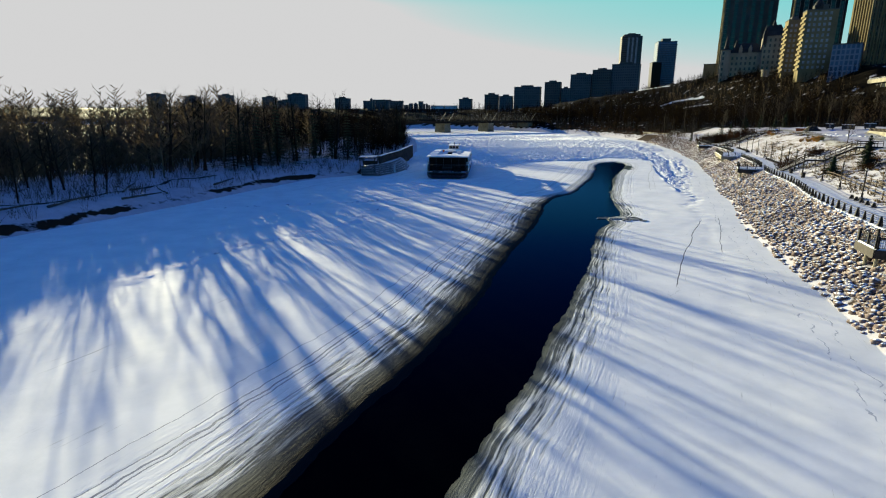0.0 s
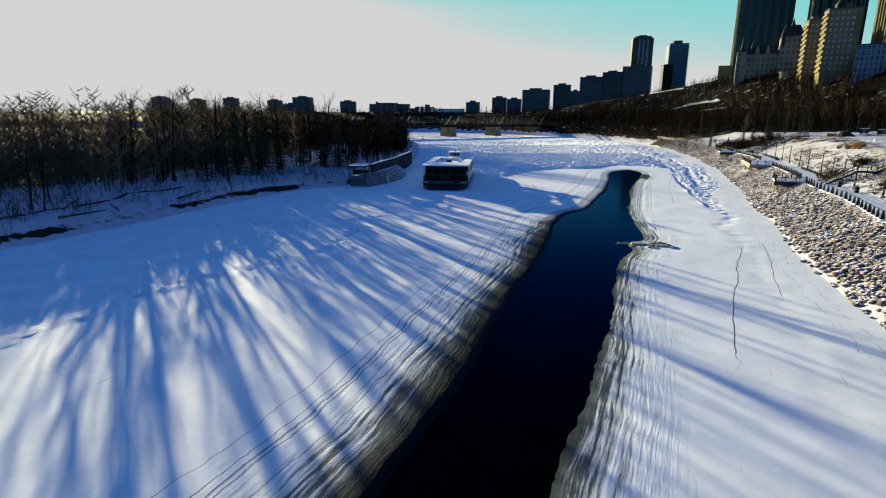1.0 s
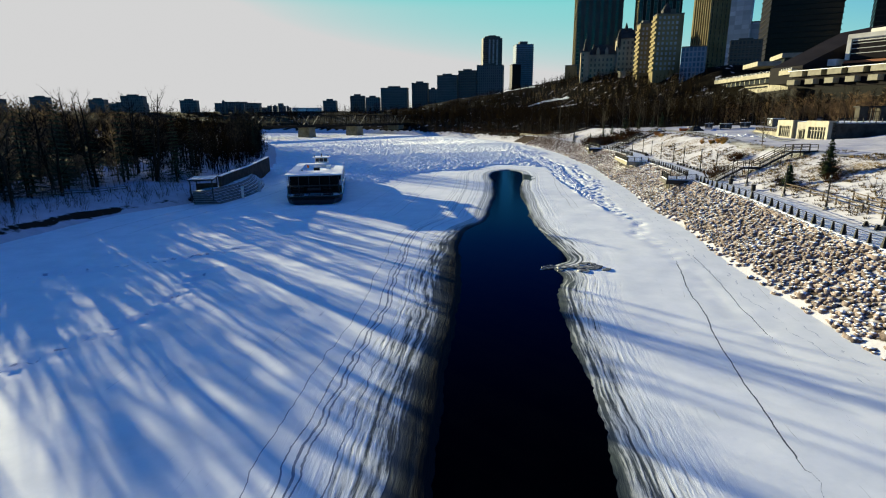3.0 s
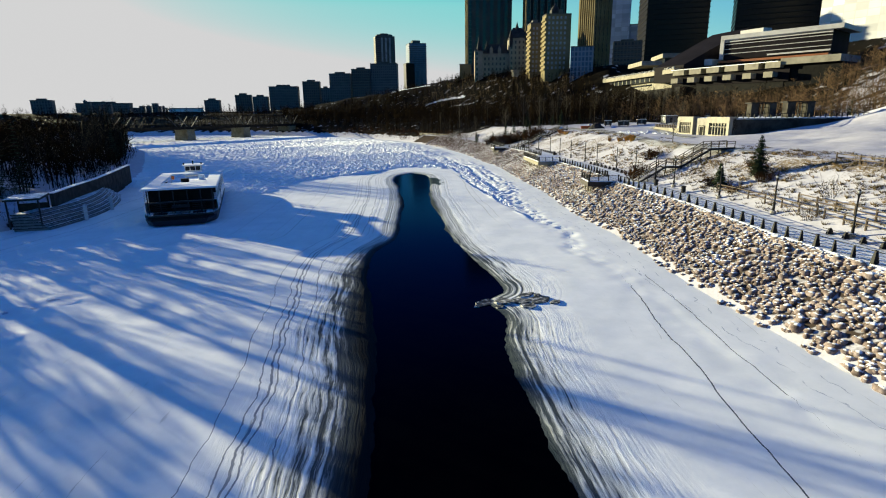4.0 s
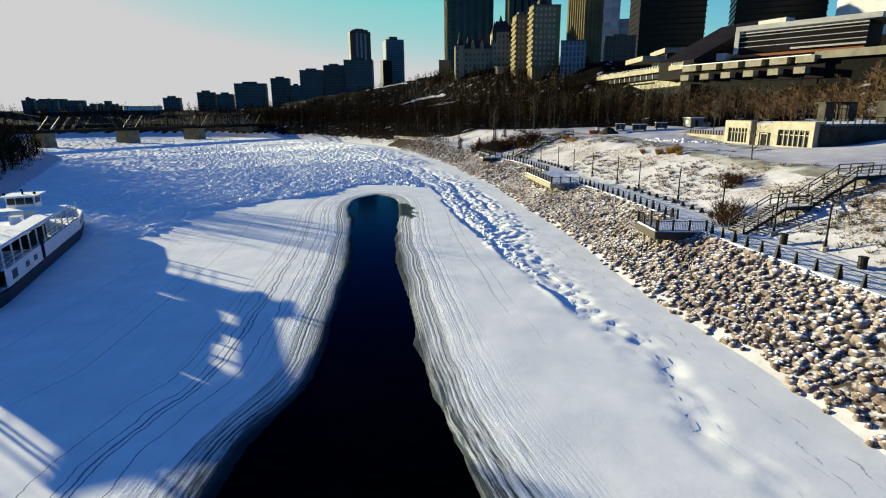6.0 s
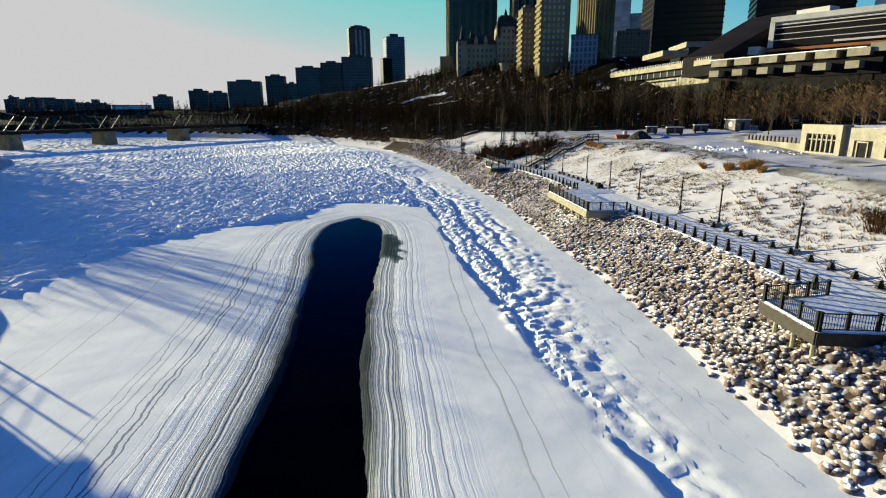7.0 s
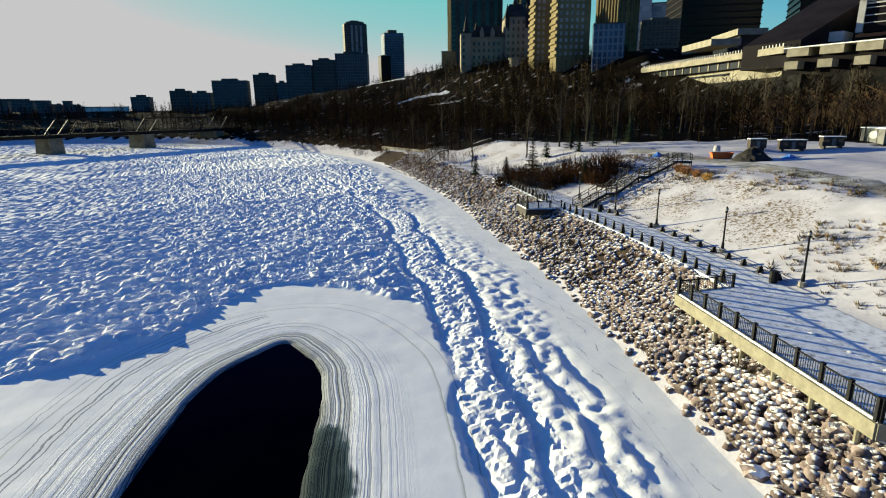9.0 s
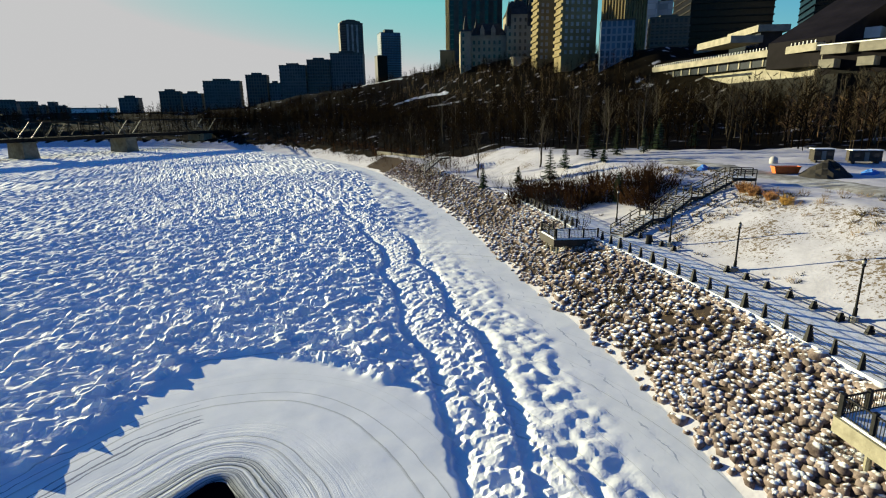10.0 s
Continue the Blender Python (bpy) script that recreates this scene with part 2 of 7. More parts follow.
M["steel"] = material("dark painted steel", [(0.007, 0.007, 0.008), (0.014, 0.014, 0.014)], 3, 0.6, 0.1, 30, gloss=0.15)
M["timber"] = material("weathered timber", [(0.05, 0.036, 0.024), (0.11, 0.08, 0.055)], 3, 0.85, 0.4, 18)
M["darkwood"] = material("dark stained timber", [(0.014, 0.011, 0.008), (0.035, 0.026, 0.019)], 3, 0.8, 0.4, 18)
for k in ("timber", "darkwood", "concrete"):
    mix_in(M[k], SNOW, up_socket(M[k]), 1.15, 1.35, 1.8, 0.6)
M["bark"] = material("dark bark", [(0.01, 0.008, 0.006), (0.03, 0.024, 0.016)], 4, 0.9, 0.5, 20, random_tint=0.3, gloss=0.02)
# near-black brown: the backlit woods' darkness is put into the twig colour
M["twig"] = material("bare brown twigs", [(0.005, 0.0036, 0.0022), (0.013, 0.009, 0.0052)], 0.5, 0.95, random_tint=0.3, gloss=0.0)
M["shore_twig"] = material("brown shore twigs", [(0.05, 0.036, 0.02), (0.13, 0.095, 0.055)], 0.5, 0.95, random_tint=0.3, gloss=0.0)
M["grey_brush"] = material("grey-brown brush stems", [(0.05, 0.038, 0.03), (0.12, 0.092, 0.075)], 1, 0.95, random_tint=0.3, gloss=0.0)
M["pale_bark"] = material("pale poplar bark", [(0.03, 0.025, 0.018), (0.085, 0.07, 0.05)], 2, 0.9, 0.4, 15, random_tint=0.3, gloss=0.05)
M["rust"] = material("rust-brown shrub stems", [(0.025, 0.013, 0.007), (0.06, 0.03, 0.014)], 1, 0.95, random_tint=0.3, gloss=0.0)
M["straw"] = material("dry straw grass", [(0.14, 0.085, 0.03), (0.25, 0.16, 0.06)], 2, 0.9, random_tint=0.25)
M["weed"] = material("withered olive-brown weeds", [(0.05, 0.038, 0.018), (0.12, 0.09, 0.045)], 2, 0.95, random_tint=0.3, gloss=0.0)
M["needle"] = material("spruce needles", [(0.012, 0.022, 0.012), (0.035, 0.05, 0.025)], 2, 0.9, random_tint=0.3, gloss=0.05)
M["white_paint"] = material("white boat paint", [(0.7, 0.7, 0.7), (0.8, 0.8, 0.79)], 1.2, 0.45, 0.05, 10)
M["navy"] = material("dark navy hull paint", [(0.004, 0.005, 0.01), (0.009, 0.01, 0.017)], 1, 0.5, 0.05, 10)
# near-black colour stands for shade in rooms, doorways and below terraces
M["dark_room"] = material("near-black unlit parts", [(0.004, 0.004, 0.004), (0.01, 0.01, 0.009)], 1, 0.8, gloss=0.1)
M["snow"] = material("settled snow", [(0.78, 0.79, 0.81), SNOW], 0.8, 0.8, 0.4, 5, gloss=0.1)
M["glass"] = material("dark window glass", [(0.012, 0.015, 0.018), (0.025, 0.03, 0.035)], 0.2, 0.12)
M["orange"] = material("orange tarpaulin", [(0.5, 0.08, 0.01), (0.65, 0.14, 0.02)], 1, 0.6, 0.3, 4)
M["blue"] = material("blue tarpaulin", [(0.03, 0.12, 0.4), (0.05, 0.2, 0.55)], 1, 0.6, 0.3, 4)
M["asphalt"] = material("salted asphalt with snow", [(0.12, 0.112, 0.1), (0.24, 0.23, 0.21), (0.5, 0.5, 0.5)], 0.3, 0.85, 0.2, 15, spread=(0.35, 0.62))

# ---- mesh helpers ----


def mesh_from(name, verts, faces, mats, index=None, smooth=False):
    me = bpy.data.meshes.new(name)
    me.from_pydata([tuple(v) for v in verts], [], [tuple(f) for f in faces])
    for m in mats if isinstance(mats, (list, tuple)) else [mats]:
        me.materials.append(m)
    if index is not None:
        me.polygons.foreach_set("material_index", index)
    if smooth:
        me.polygons.foreach_set("use_smooth", [True] * len(me.polygons))
    me.update()
    return me


class Shape:
    """Gathers boxes, prisms and tubes of one mesh."""

    def __init__(self):
        self.v, self.f, self.mi = [], [], []

    def add(self, verts, faces, mi=0):
        n = len(self.v)
        self.v += [tuple(map(float, v)) for v in verts]
        self.f += [tuple(n + i for i in f) for f in faces]
        self.mi += [mi] * len(faces)
        return self

    def box(self, x0, y0, z0, x1, y1, z1, mi=0, m=None):
        v = [(x, y, z) for z in (z0, z1) for x, y in ((x0, y0), (x1, y0), (x1, y1), (x0, y1))]
        if m is not None:
            v = [m @ Vector(p) for p in v]
        return self.add(v, [(3, 2, 1, 0), (4, 5, 6, 7), (0, 1, 5, 4), (1, 2, 6, 5), (2, 3, 7, 6), (3, 0, 4, 7)], mi)

    def prism(self, outline, z0, z1, mi=0, top=None):
        """An upright prism over an outline, with another outline at its top where one is given."""
        n = len(outline)
        top = top or outline
        v = [(x, y, z0) for x, y in outline] + [(x, y, z1) for x, y in top]
        f = [tuple(reversed(range(n))), tuple(range(n, 2 * n))] + [(i, (i + 1) % n, n + (i + 1) % n, n + i) for i in range(n)]
        return self.add(v, f, mi)

    def tube(self, points, radii, sides=6, mi=0):
        pts = [Vector(p) for p in points]
        rings = []
        for k, p in enumerate(pts):
            a = (pts[min(k + 1, len(pts) - 1)] - pts[max(k - 1, 0)]).normalized()
            u = a.orthogonal().normalized()
            w = a.cross(u)
            r = radii[k] if isinstance(radii, (list, tuple)) else radii
            rings.append([p + r * (math.cos(t) * u + math.sin(t) * w) for t in (2 * math.pi * i / sides for i in range(sides))])
        n = len(self.v)
        for ring in rings:
            self.v += [tuple(q) for q in ring]
        for k in range(len(rings) - 1):
            for i in range(sides):
                a, b = n + k * sides + i, n + k * sides + (i + 1) % sides
                self.f.append((a, b, b + sides, a + sides))
                self.mi.append(mi)
        self.f += [tuple(reversed(range(n, n + sides))), tuple(range(n + (len(rings) - 1) * sides, n + len(rings) * sides))]
        self.mi += [mi, mi]
        return self

    def cone(self, a, b, r, mi=0):
        """A three-sided spike from a to b."""
        a, b = Vector(a), Vector(b)
        w = (b - a).normalized()
        u = w.orthogonal().normalized() * r
        v = w.cross(u)
        n = len(self.v)
        self.v += [tuple(a + u), tuple(a - 0.5 * u + 0.87 * v), tuple(a - 0.5 * u - 0.87 * v), tuple(b)]
        self.f += [(n, n + 1, n + 3), (n + 1, n + 2, n + 3), (n + 2, n, n + 3)]
        self.mi += [mi] * 3
        return self

    def mesh(self, name, mats, smooth=False, bevel=0.0):
        me = mesh_from(name, self.v, self.f, mats, self.mi, smooth)
        if bevel:
            bm = bmesh.new()
            bm.from_mesh(me)
            bmesh.ops.bevel(bm, geom=bm.edges[:], offset=bevel, segments=1, affect="EDGES")
            bm.to_mesh(me)
            bm.free()
        return me


def thing(name, label, category, group="", m=None, kind=""):
    ob = tagged(new(name), label, category, group, kind)
    ob.empty_display_size = 0.2
    if m is not None:
        ob.matrix_world = m
    return ob


def part(name, shape, mats, parent, label="", m=None, smooth=False, bevel=0.0):
    me = shape.mesh(name, mats, smooth, bevel) if isinstance(shape, Shape) else shape
    ob = new(name, me)
    ob.parent = parent
    if m is not None:
        ob.matrix_basis = m
    if label:
        ob["label"] = label
    return ob


def solid(name, shape, mats, label, category="", group="", kind="", m=None, smooth=False, bevel=0.0):
    """A thing of one mesh."""
    me = shape.mesh(name, mats, smooth, bevel) if isinstance(shape, Shape) else shape
    ob = tagged(new(name, me), label, category, group, kind)
    if m is not None:
        ob.matrix_world = m
    return ob


def grid_mesh(name, xs, ys, height, mats, attributes=()):
    """A sheet over the lines xs and ys, with heights, and named values at its corners."""
    X, Y = np.meshgrid(xs, ys)
    Z = height(X, Y)
    nx, ny = len(xs), len(ys)
    me = bpy.data.meshes.new(name)
    me.vertices.add(nx * ny)
    me.vertices.foreach_set("co", np.stack([X, Y, Z], -1).ravel())
    i = np.arange(nx * ny).reshape(ny, nx)
    quads = np.stack([i[:-1, :-1], i[:-1, 1:], i[1:, 1:], i[1:, :-1]], -1).reshape(-1, 4)
    me.loops.add(quads.size)
    me.loops.foreach_set("vertex_index", quads.ravel())
    me.polygons.add(len(quads))
    me.polygons.foreach_set("loop_start", np.arange(len(quads)) * 4)
    me.polygons.foreach_set("use_smooth", np.ones(len(quads), bool))
    me.materials.append(mats)
    me.update(calc_edges=True)
    for key, f in attributes:
        a = me.attributes.new(key, "FLOAT", "POINT")
        a.data.foreach_set("value", f(X, Y).ravel().astype(np.float32))
    return me


def steps(*stretches):
    """Lines of a sheet: (from, to, step) stretches, one after the other."""
    out = []
    for a, b, s in stretches:
        n = max(1, int(round((b - a) / s)))
        out.append(a + (b - a) * np.arange(n) / n)
    return np.concatenate(out + [[stretches[-1][1]]])

# ---- ground and river ----
M["floe"] = material("grey refrozen ice", [(0.015, 0.02, 0.022), (0.09, 0.092, 0.088), (0.5, 0.5, 0.49)], 2.2, 0.6, 0.5, 6, spread=(0.4, 0.62), gloss=0.2)
LEAD_L = smooth_line([(-30, -30), (-15, 5), (-7.6, 19.7), (-2.7, 30.2), (1.7, 40.7), (7.3, 59), (12.3, 73), (15.2, 84), (17, 89.4), (19.2, 98), (22.4, 105.1), (27, 110.5),
                      (31, 119.5), (39, 140), (45, 157.5), (48.3, 169), (53, 180), (58.4, 184)], 1.0)
LEAD_R = smooth_line([(58.4, 184), (59.3, 179.3), (58, 173.5), (54, 163), (46, 144.5), (38.6, 123.5), (34, 110.7), (31, 99.5), (29, 89), (27.6, 85.6), (25.2, 84.6), (24.4, 79.5),
                      (21.4, 74.3), (16, 59.8), (11.1, 46.3), (5.4, 32.6), (-0.4, 20.5), (-9, 0), (-22, -34)], 1.0)
LEAD = np.vstack([LEAD_L, LEAD_R[1:], LEAD_L[:1]])
FLOE = smooth_line([(-12, 190), (5, 172), (17, 163.5), (26, 179), (38, 186.3), (49, 189.3), (54.5, 195), (62, 199.8), (71.2, 187), (67, 172), (59, 148), (56, 137), (51, 120), (46, 103), (41, 85), (33, 63), (20, 30), (0, -20), (-20, -60)], 2.0)
RIDGE_A = smooth_line([(90, 301), (87, 258), (83.5, 230), (77, 206), (73.7, 193), (69.7, 180), (66, 169.5), (60, 152), (57, 141)], 2.0)[::-1].copy()
RIDGE_B = smooth_line([(89, 232), (80.3, 198), (77, 187.5), (73.5, 177.5), (68.7, 165), (65, 155), (61, 144)], 2.0)[::-1].copy()
RIDGE_C = smooth_line([(58, 142), (53, 127), (49.5, 112), (45.5, 102), (43, 94)], 2.0)[::-1].copy()
TRACK = smooth_line([(86, 214), (74, 182), (64, 152), (56, 127), (49, 106), (42, 88), (34, 66), (24, 42)], 2.0)


def lead_sd(x, y):
    d, _ = from_line(x, y, LEAD)
    return np.where(y > 185, np.abs(d), -d)


def rough_amount(x, y):
    d, _ = from_line(x, y, FLOE)
    toe, _ = from_line(x, y, RIGHT)
    wob = (fbm(x / 3, y / 3, 3, 40) - 0.5) * 3
    r = ramp(-d + wob * 0.6, 0.0, 0.9)
    strip = ramp(-toe + wob, 4.0, 6.5) * 0.93 + 0.07
    south = 0.06 + 0.94 * ramp(y, 108, 138)
    return r * strip * np.where((x > 30) | (y < 125), south, 1.0)


def furrow(x, y, line, deep=0.42, wide=0.6, shift=0.0):
    d, s = from_line(x, y, line)
    d = d - shift
    w = 0.75 + 0.5 * vnoise(s / 3.0, s * 0, 61)
    d = d + (vnoise(s / 6, s * 0, 62) - 0.5) * 1.6
    return -w * deep * ramp(d, -0.12, 0.25) * np.exp(-np.clip(d - 0.3, 0, 99) / wide) + 0.12 * deep * np.exp(-((d + 0.6) / 0.7) ** 2)


def ice_height(x, y):
    sd = lead_sd(x, y)
    wob = (fbm(x / 9, y / 9, 3, 20) - 0.5)
    e = sd - 0.45 + wob * 1.3 + (fbm(x / 1.1, y / 1.1, 2, 21) - 0.5) * 0.22
    h = -0.75 * (1 - ramp(e, -1.2, 0.25)) - 0.07 * (1 - ramp(e, 0.0, 3.0))
    lay = 3.2 * (fbm(e * 0.9, e * 0, 3, 24) - 0.5)
    h = h + 0.028 * lay * (0.4 + 1.2 * vnoise(x / 5, y / 5, 23)) * ramp(e, 0.1, 0.5) * np.exp(-np.clip(e, 0, 99) / 3.0)
    h = h + (fbm(x / 12, y / 12, 3, 30) - 0.5) * 0.16 + (fbm(x / 1.5, y / 1.5, 3, 33) - 0.5) * 0.03
    r = rough_amount(x, y)
    past = ramp(from_line(x, y, RIDGE_B)[0], -0.5, 2.5) * (x > 46)
    low = 1 - (0.6 + 0.24 * past) * ramp(from_line(x, y, RIDGE_A)[0], -2.5, -0.5) * (x > 46) * (1 - ramp(y, 226, 250))
    wx, wy = x + 0.5 * (fbm(x / 2, y / 2, 2, 45) - 0.5), y + 0.5 * (fbm(x / 2, y / 2, 2, 46) - 0.5)
    coarse = np.where(low < 0.7, 0.3, 1.0)
    chunk = slabs(wx / 1.5, wy / 1.1, 50) * 0.36 * coarse + slabs(wx / 0.78, wy / 0.66, 57) * 0.24 * (2 - coarse) + (fbm(x / 5, y / 5, 3, 55) - 0.5) * 0.5 * coarse
    h = h + r * low * (chunk + 0.02) * (1 - 0.4 * ramp(y, 190, 235)) - 0.08 * r * (1 - low)
    h = h + 0.09 * r * (fbm(x / 0.55, y / 0.55, 2, 59) - 0.5)
    band = ramp(r, 0.02, 0.2)
    h = h + band * (furrow(x, y, RIDGE_A, 0.44, 0.7) + furrow(x, y, RIDGE_B, 0.42, 0.6) + furrow(x, y, RIDGE_C, 0.2, 0.6))
    gone = ramp(vnoise(x / 5, y / 9, 64), 0.4, 0.6)
    h = h + gone * (furrow(x, y, RIDGE_B, 0.17, 0.5, 3.2) + furrow(x, y, RIDGE_B, 0.15, 0.45, 5.4) + 0.8 * furrow(x, y, RIDGE_A, 0.17, 0.5, 2.2)) * ramp(y, 120, 135) * (1 - ramp(y, 182, 191))
    # pitted crust between the ridges and the smooth snow at the shore
    db, _ = from_line(x, y, RIDGE_B)
    pits = ramp(db, 0.8, 2.0) * (1 - ramp(db + 3 * (fbm(x / 5, y / 5, 2, 86) - 0.5), 4.5, 6.5)) * (x > 46) * (1 - ramp(y, 205, 228))
    h = h + pits * (0.1 * ramp(fbm(x / 0.8, y / 1.2, 2, 85), 0.4, 0.62) + 0.06 * (slabs(x / 0.9, y / 0.8, 87) - 0.3))
    # trodden snow: a trail near the right shore, sled tracks along the open water
    t, s = from_line(x, y, TRACK)
    trail = np.exp(-((t - 2 * (vnoise(s / 9, s * 0, 71) - 0.5)) / 1.1) ** 2)
    h = h - trail * (0.04 + 0.09 * ramp(y, 84, 98)) * ramp(fbm(x / 0.8, y / 0.8, 2, 72), 0.48, 0.6)
    west = (x < 0.5 * (y - 20)) & (sd > 3)
    for off in (5.0, 5.5):
        h = h - np.where(~west & (sd > 2), 0.05 * np.exp(-((sd + wob * 1.4 - off) / 0.13) ** 2), 0)
    # old broken snow patches in the shade of the left shore
    dl, _ = from_line(x, y, LEFT)
    patch = ramp(fbm(x / 9, y / 14, 2, 80), 0.58, 0.66) * ramp(dl, 4, 10) * (1 - ramp(dl, 24, 32)) * (y < 140)
    return h + patch * 0.08 * slabs(x / 0.9, y / 0.9, 81) + 0.36 * rubble(x, y) * (slabs(x / 1.1, y / 1.1, 82) - 0.3)


CRACK_A = smooth_line([(39.2, 80.8), (36.8, 76.6), (34, 72), (31, 66), (28, 61), (22, 49)], 1.0)
CRACK_B = smooth_line([(43, 83), (40.9, 78.2), (38.4, 73), (36, 68.4), (33, 62)], 1.0)


RUBBLE_A = smooth_line([(-31, 50), (-28, 57.3), (-25.5, 63.7), (-20.7, 69.2), (-16.2, 74.8), (-12.7, 82.2), (-11, 93)], 2.0)
RUBBLE_B = smooth_line([(-40, 91), (-36, 92.7), (-26, 94.7), (-15.8, 97.8), (-9, 101)], 2.0)


def rubble(x, y):
    """1 along the trodden lines of broken snow crust off the far shore."""
    a, b = from_line(x, y, RUBBLE_A)[0], from_line(x, y, RUBBLE_B)[0]
    return np.maximum(np.exp(-(a / 1.3) ** 2), np.exp(-(b / 1.9) ** 2))


SLUSH = smooth_line([(50.2, 163.4), (52.6, 167.2), (55.4, 171.4), (58.5, 171.6), (59.6, 170.0), (58.3, 165.1), (56.4, 160.2), (54.7, 156.6), (53.8, 156.8), (54.2, 159.0), (51.8, 160.6), (50.2, 163.4)], 0.5)


def slush(x, y):
    """1 where dark slush has refrozen beside the head of the open water, fading at its edge."""
    d, _ = from_line(x, y, SLUSH)
    return ramp(d + (fbm(x / 0.9, y / 2.2, 3, 66) - 0.5) * 2.0, -0.9, 1.9)


def west_side(x, y):
    mid = 0.5 * (np.interp(y, LEAD_L[:, 1], LEAD_L[:, 0]) + np.interp(y, LEAD_R[::-1, 1], LEAD_R[::-1, 0]))
    return 1 - ramp(x - mid, -0.5, 0.5)


def rim_width(x, y):
    """Distance from the open water; the rim is broader on the west side, downstream."""
    e = lead_sd(x, y) - 0.45
    w = west_side(x, y) * (1 - ramp(y, 84, 112))
    return e * (1 - 0.2 * w) - 1.2 * w


ice_mesh = grid_mesh("river_ice",
                     steps((-1500, -300, 60), (-300, -70, 6), (-70, -30, 1.4), (-30, 28, 0.85), (28, 40, 0.5), (40, 50, 0.4), (50, 90, 0.27), (90, 96, 0.4), (96, 112, 0.6), (112, 130, 1.5), (130, 300, 8)),
                     steps((-230, 5, 4), (5, 60, 0.9), (60, 105, 0.65), (105, 135, 0.36), (135, 205, 0.3), (205, 226, 0.4), (226, 260, 0.55), (260, 330, 1.2), (330, 600, 4), (600, 900, 15)),
                     ice_height, M["ice"], [("edge", rim_width), ("rough", rough_amount), ("shore", lead_sd), ("west", west_side), ("rubble", rubble), ("slush", slush), ("run", lambda x, y: from_line(x, y, LEAD)[1]), ("upstream", lambda x, y: ramp(y, 96, 122)), ("toe", lambda x, y: from_line(x, y, RIGHT)[0]), ("crack", lambda x, y: from_line(x, y, CRACK_A)[0]), ("seam", lambda x, y: from_line(x, y, CRACK_B)[0])])
flags = ice_mesh.attributes["rough"].data
rough_v = np.empty(len(ice_mesh.vertices), np.float32)
flags.foreach_get("value", rough_v)
corner = np.empty(len(ice_mesh.loops), np.int32)
ice_mesh.loops.foreach_get("vertex_index", corner)
where = np.empty(len(ice_mesh.vertices) * 3, np.float32)
ice_mesh.vertices.foreach_get("co", where)
where = where.reshape(-1, 3)[corner[::4]]
beyond = from_line(where[:, 0], where[:, 1], RIDGE_B)[0]
ice_mesh.polygons.foreach_set("use_smooth", (rough_v[corner].reshape(-1, 4).mean(1) < 0.45) | ((beyond > 1.5) & (where[:, 0] > 46)))
river_ice = tagged(new("river_ice", ice_mesh), "snow-covered river ice, smooth floe and rafted rubble ice", "ice", kind="structure")
# layered refrozen rim round the open water: long soft layers upstream, broken dark streaks downstream
mi = M["ice"]
n, link = mi.node_tree.nodes, mi.node_tree.links.new


def combine(op, a, b, c=None):
    """A math node over sockets or numbers."""
    node = n.new("ShaderNodeMath")
    node.operation = op
    for k, v in enumerate((a, b, c)):
        if isinstance(v, (int, float)):
            node.inputs[k].default_value = v
        elif v is not None:
            link(v, node.inputs[k])
    return node.outputs[0]


def ranged(v, a, b, c=0.0, d=1.0):
    node = n.new("ShaderNodeMapRange")
    for key, x in zip(("From Min", "From Max", "To Min", "To Max"), (a, b, c, d)):
        node.inputs[key].default_value = x
    link(v, node.inputs["Value"])
    return node.outputs[0]


geo = n.new("ShaderNodeNewGeometry")
tex = n.new("ShaderNodeTexNoise")
tex.inputs["Scale"].default_value, tex.inputs["Detail"].default_value = 0.12, 5
link(geo.outputs["Position"], tex.inputs["Vector"])
off = combine("ADD", combine("MULTIPLY_ADD", tex.outputs["Fac"], 1.0, attr_socket(mi, "edge")), 0.6)        # distance from the rim, about 1.1 at it
layers = n.new("ShaderNodeTexNoise")           # uneven layers that follow the rim
layers.noise_dimensions = "1D"
layers.inputs["Scale"].default_value, layers.inputs["Detail"].default_value, layers.inputs["Roughness"].default_value = 1.5, 5, 0.75
link(off, layers.inputs["W"])
along, streaks = n.new("ShaderNodeCombineXYZ"), n.new("ShaderNodeTexNoise")   # streaks broken up along the rim
link(combine("MULTIPLY", off, 3.6), along.inputs[0])
link(combine("MULTIPLY", attr_socket(mi, "run"), 0.16), along.inputs[1])
link(along.outputs[0], streaks.inputs["Vector"])
streaks.inputs["Scale"].default_value, streaks.inputs["Detail"].default_value, streaks.inputs["Roughness"].default_value = 1.0, 7, 0.66
strong = combine("MULTIPLY_ADD", streaks.outputs["Fac"], 1.7, -0.34)
blend = n.new("ShaderNodeMix")
link(attr_socket(mi, "upstream"), blend.inputs["Factor"])
link(strong, blend.inputs["A"])
link(combine("MULTIPLY_ADD", layers.outputs["Fac"], 1.7, -0.3), blend.inputs["B"])
broken = combine("MULTIPLY", ranged(attr_socket(mi, "upstream"), 0.0, 1.0, 1.0, 0.0), ranged(off, 4.4, 2.4, 0.0, 0.07))
both = combine("ADD", combine("ADD", blend.outputs["Result"], ranged(off, 5.6, 1.3, -0.3, 0.2)), broken)
mix_in(mi, (0.6, 0.61, 0.6), both, 0.48, 0.58, 1.5, 0.06)
mix_in(mi, (0.31, 0.33, 0.345), both, 0.6, 0.72, 2.5, 0.08)
mix_in(mi, (0.055, 0.068, 0.078), both, 0.7, 0.8, 2.5, 0.08)
soaked = combine("MULTIPLY_ADD", combine("ADD", streaks.outputs["Fac"], layers.outputs["Fac"]), 0.8, attr_socket(mi, "slush"))
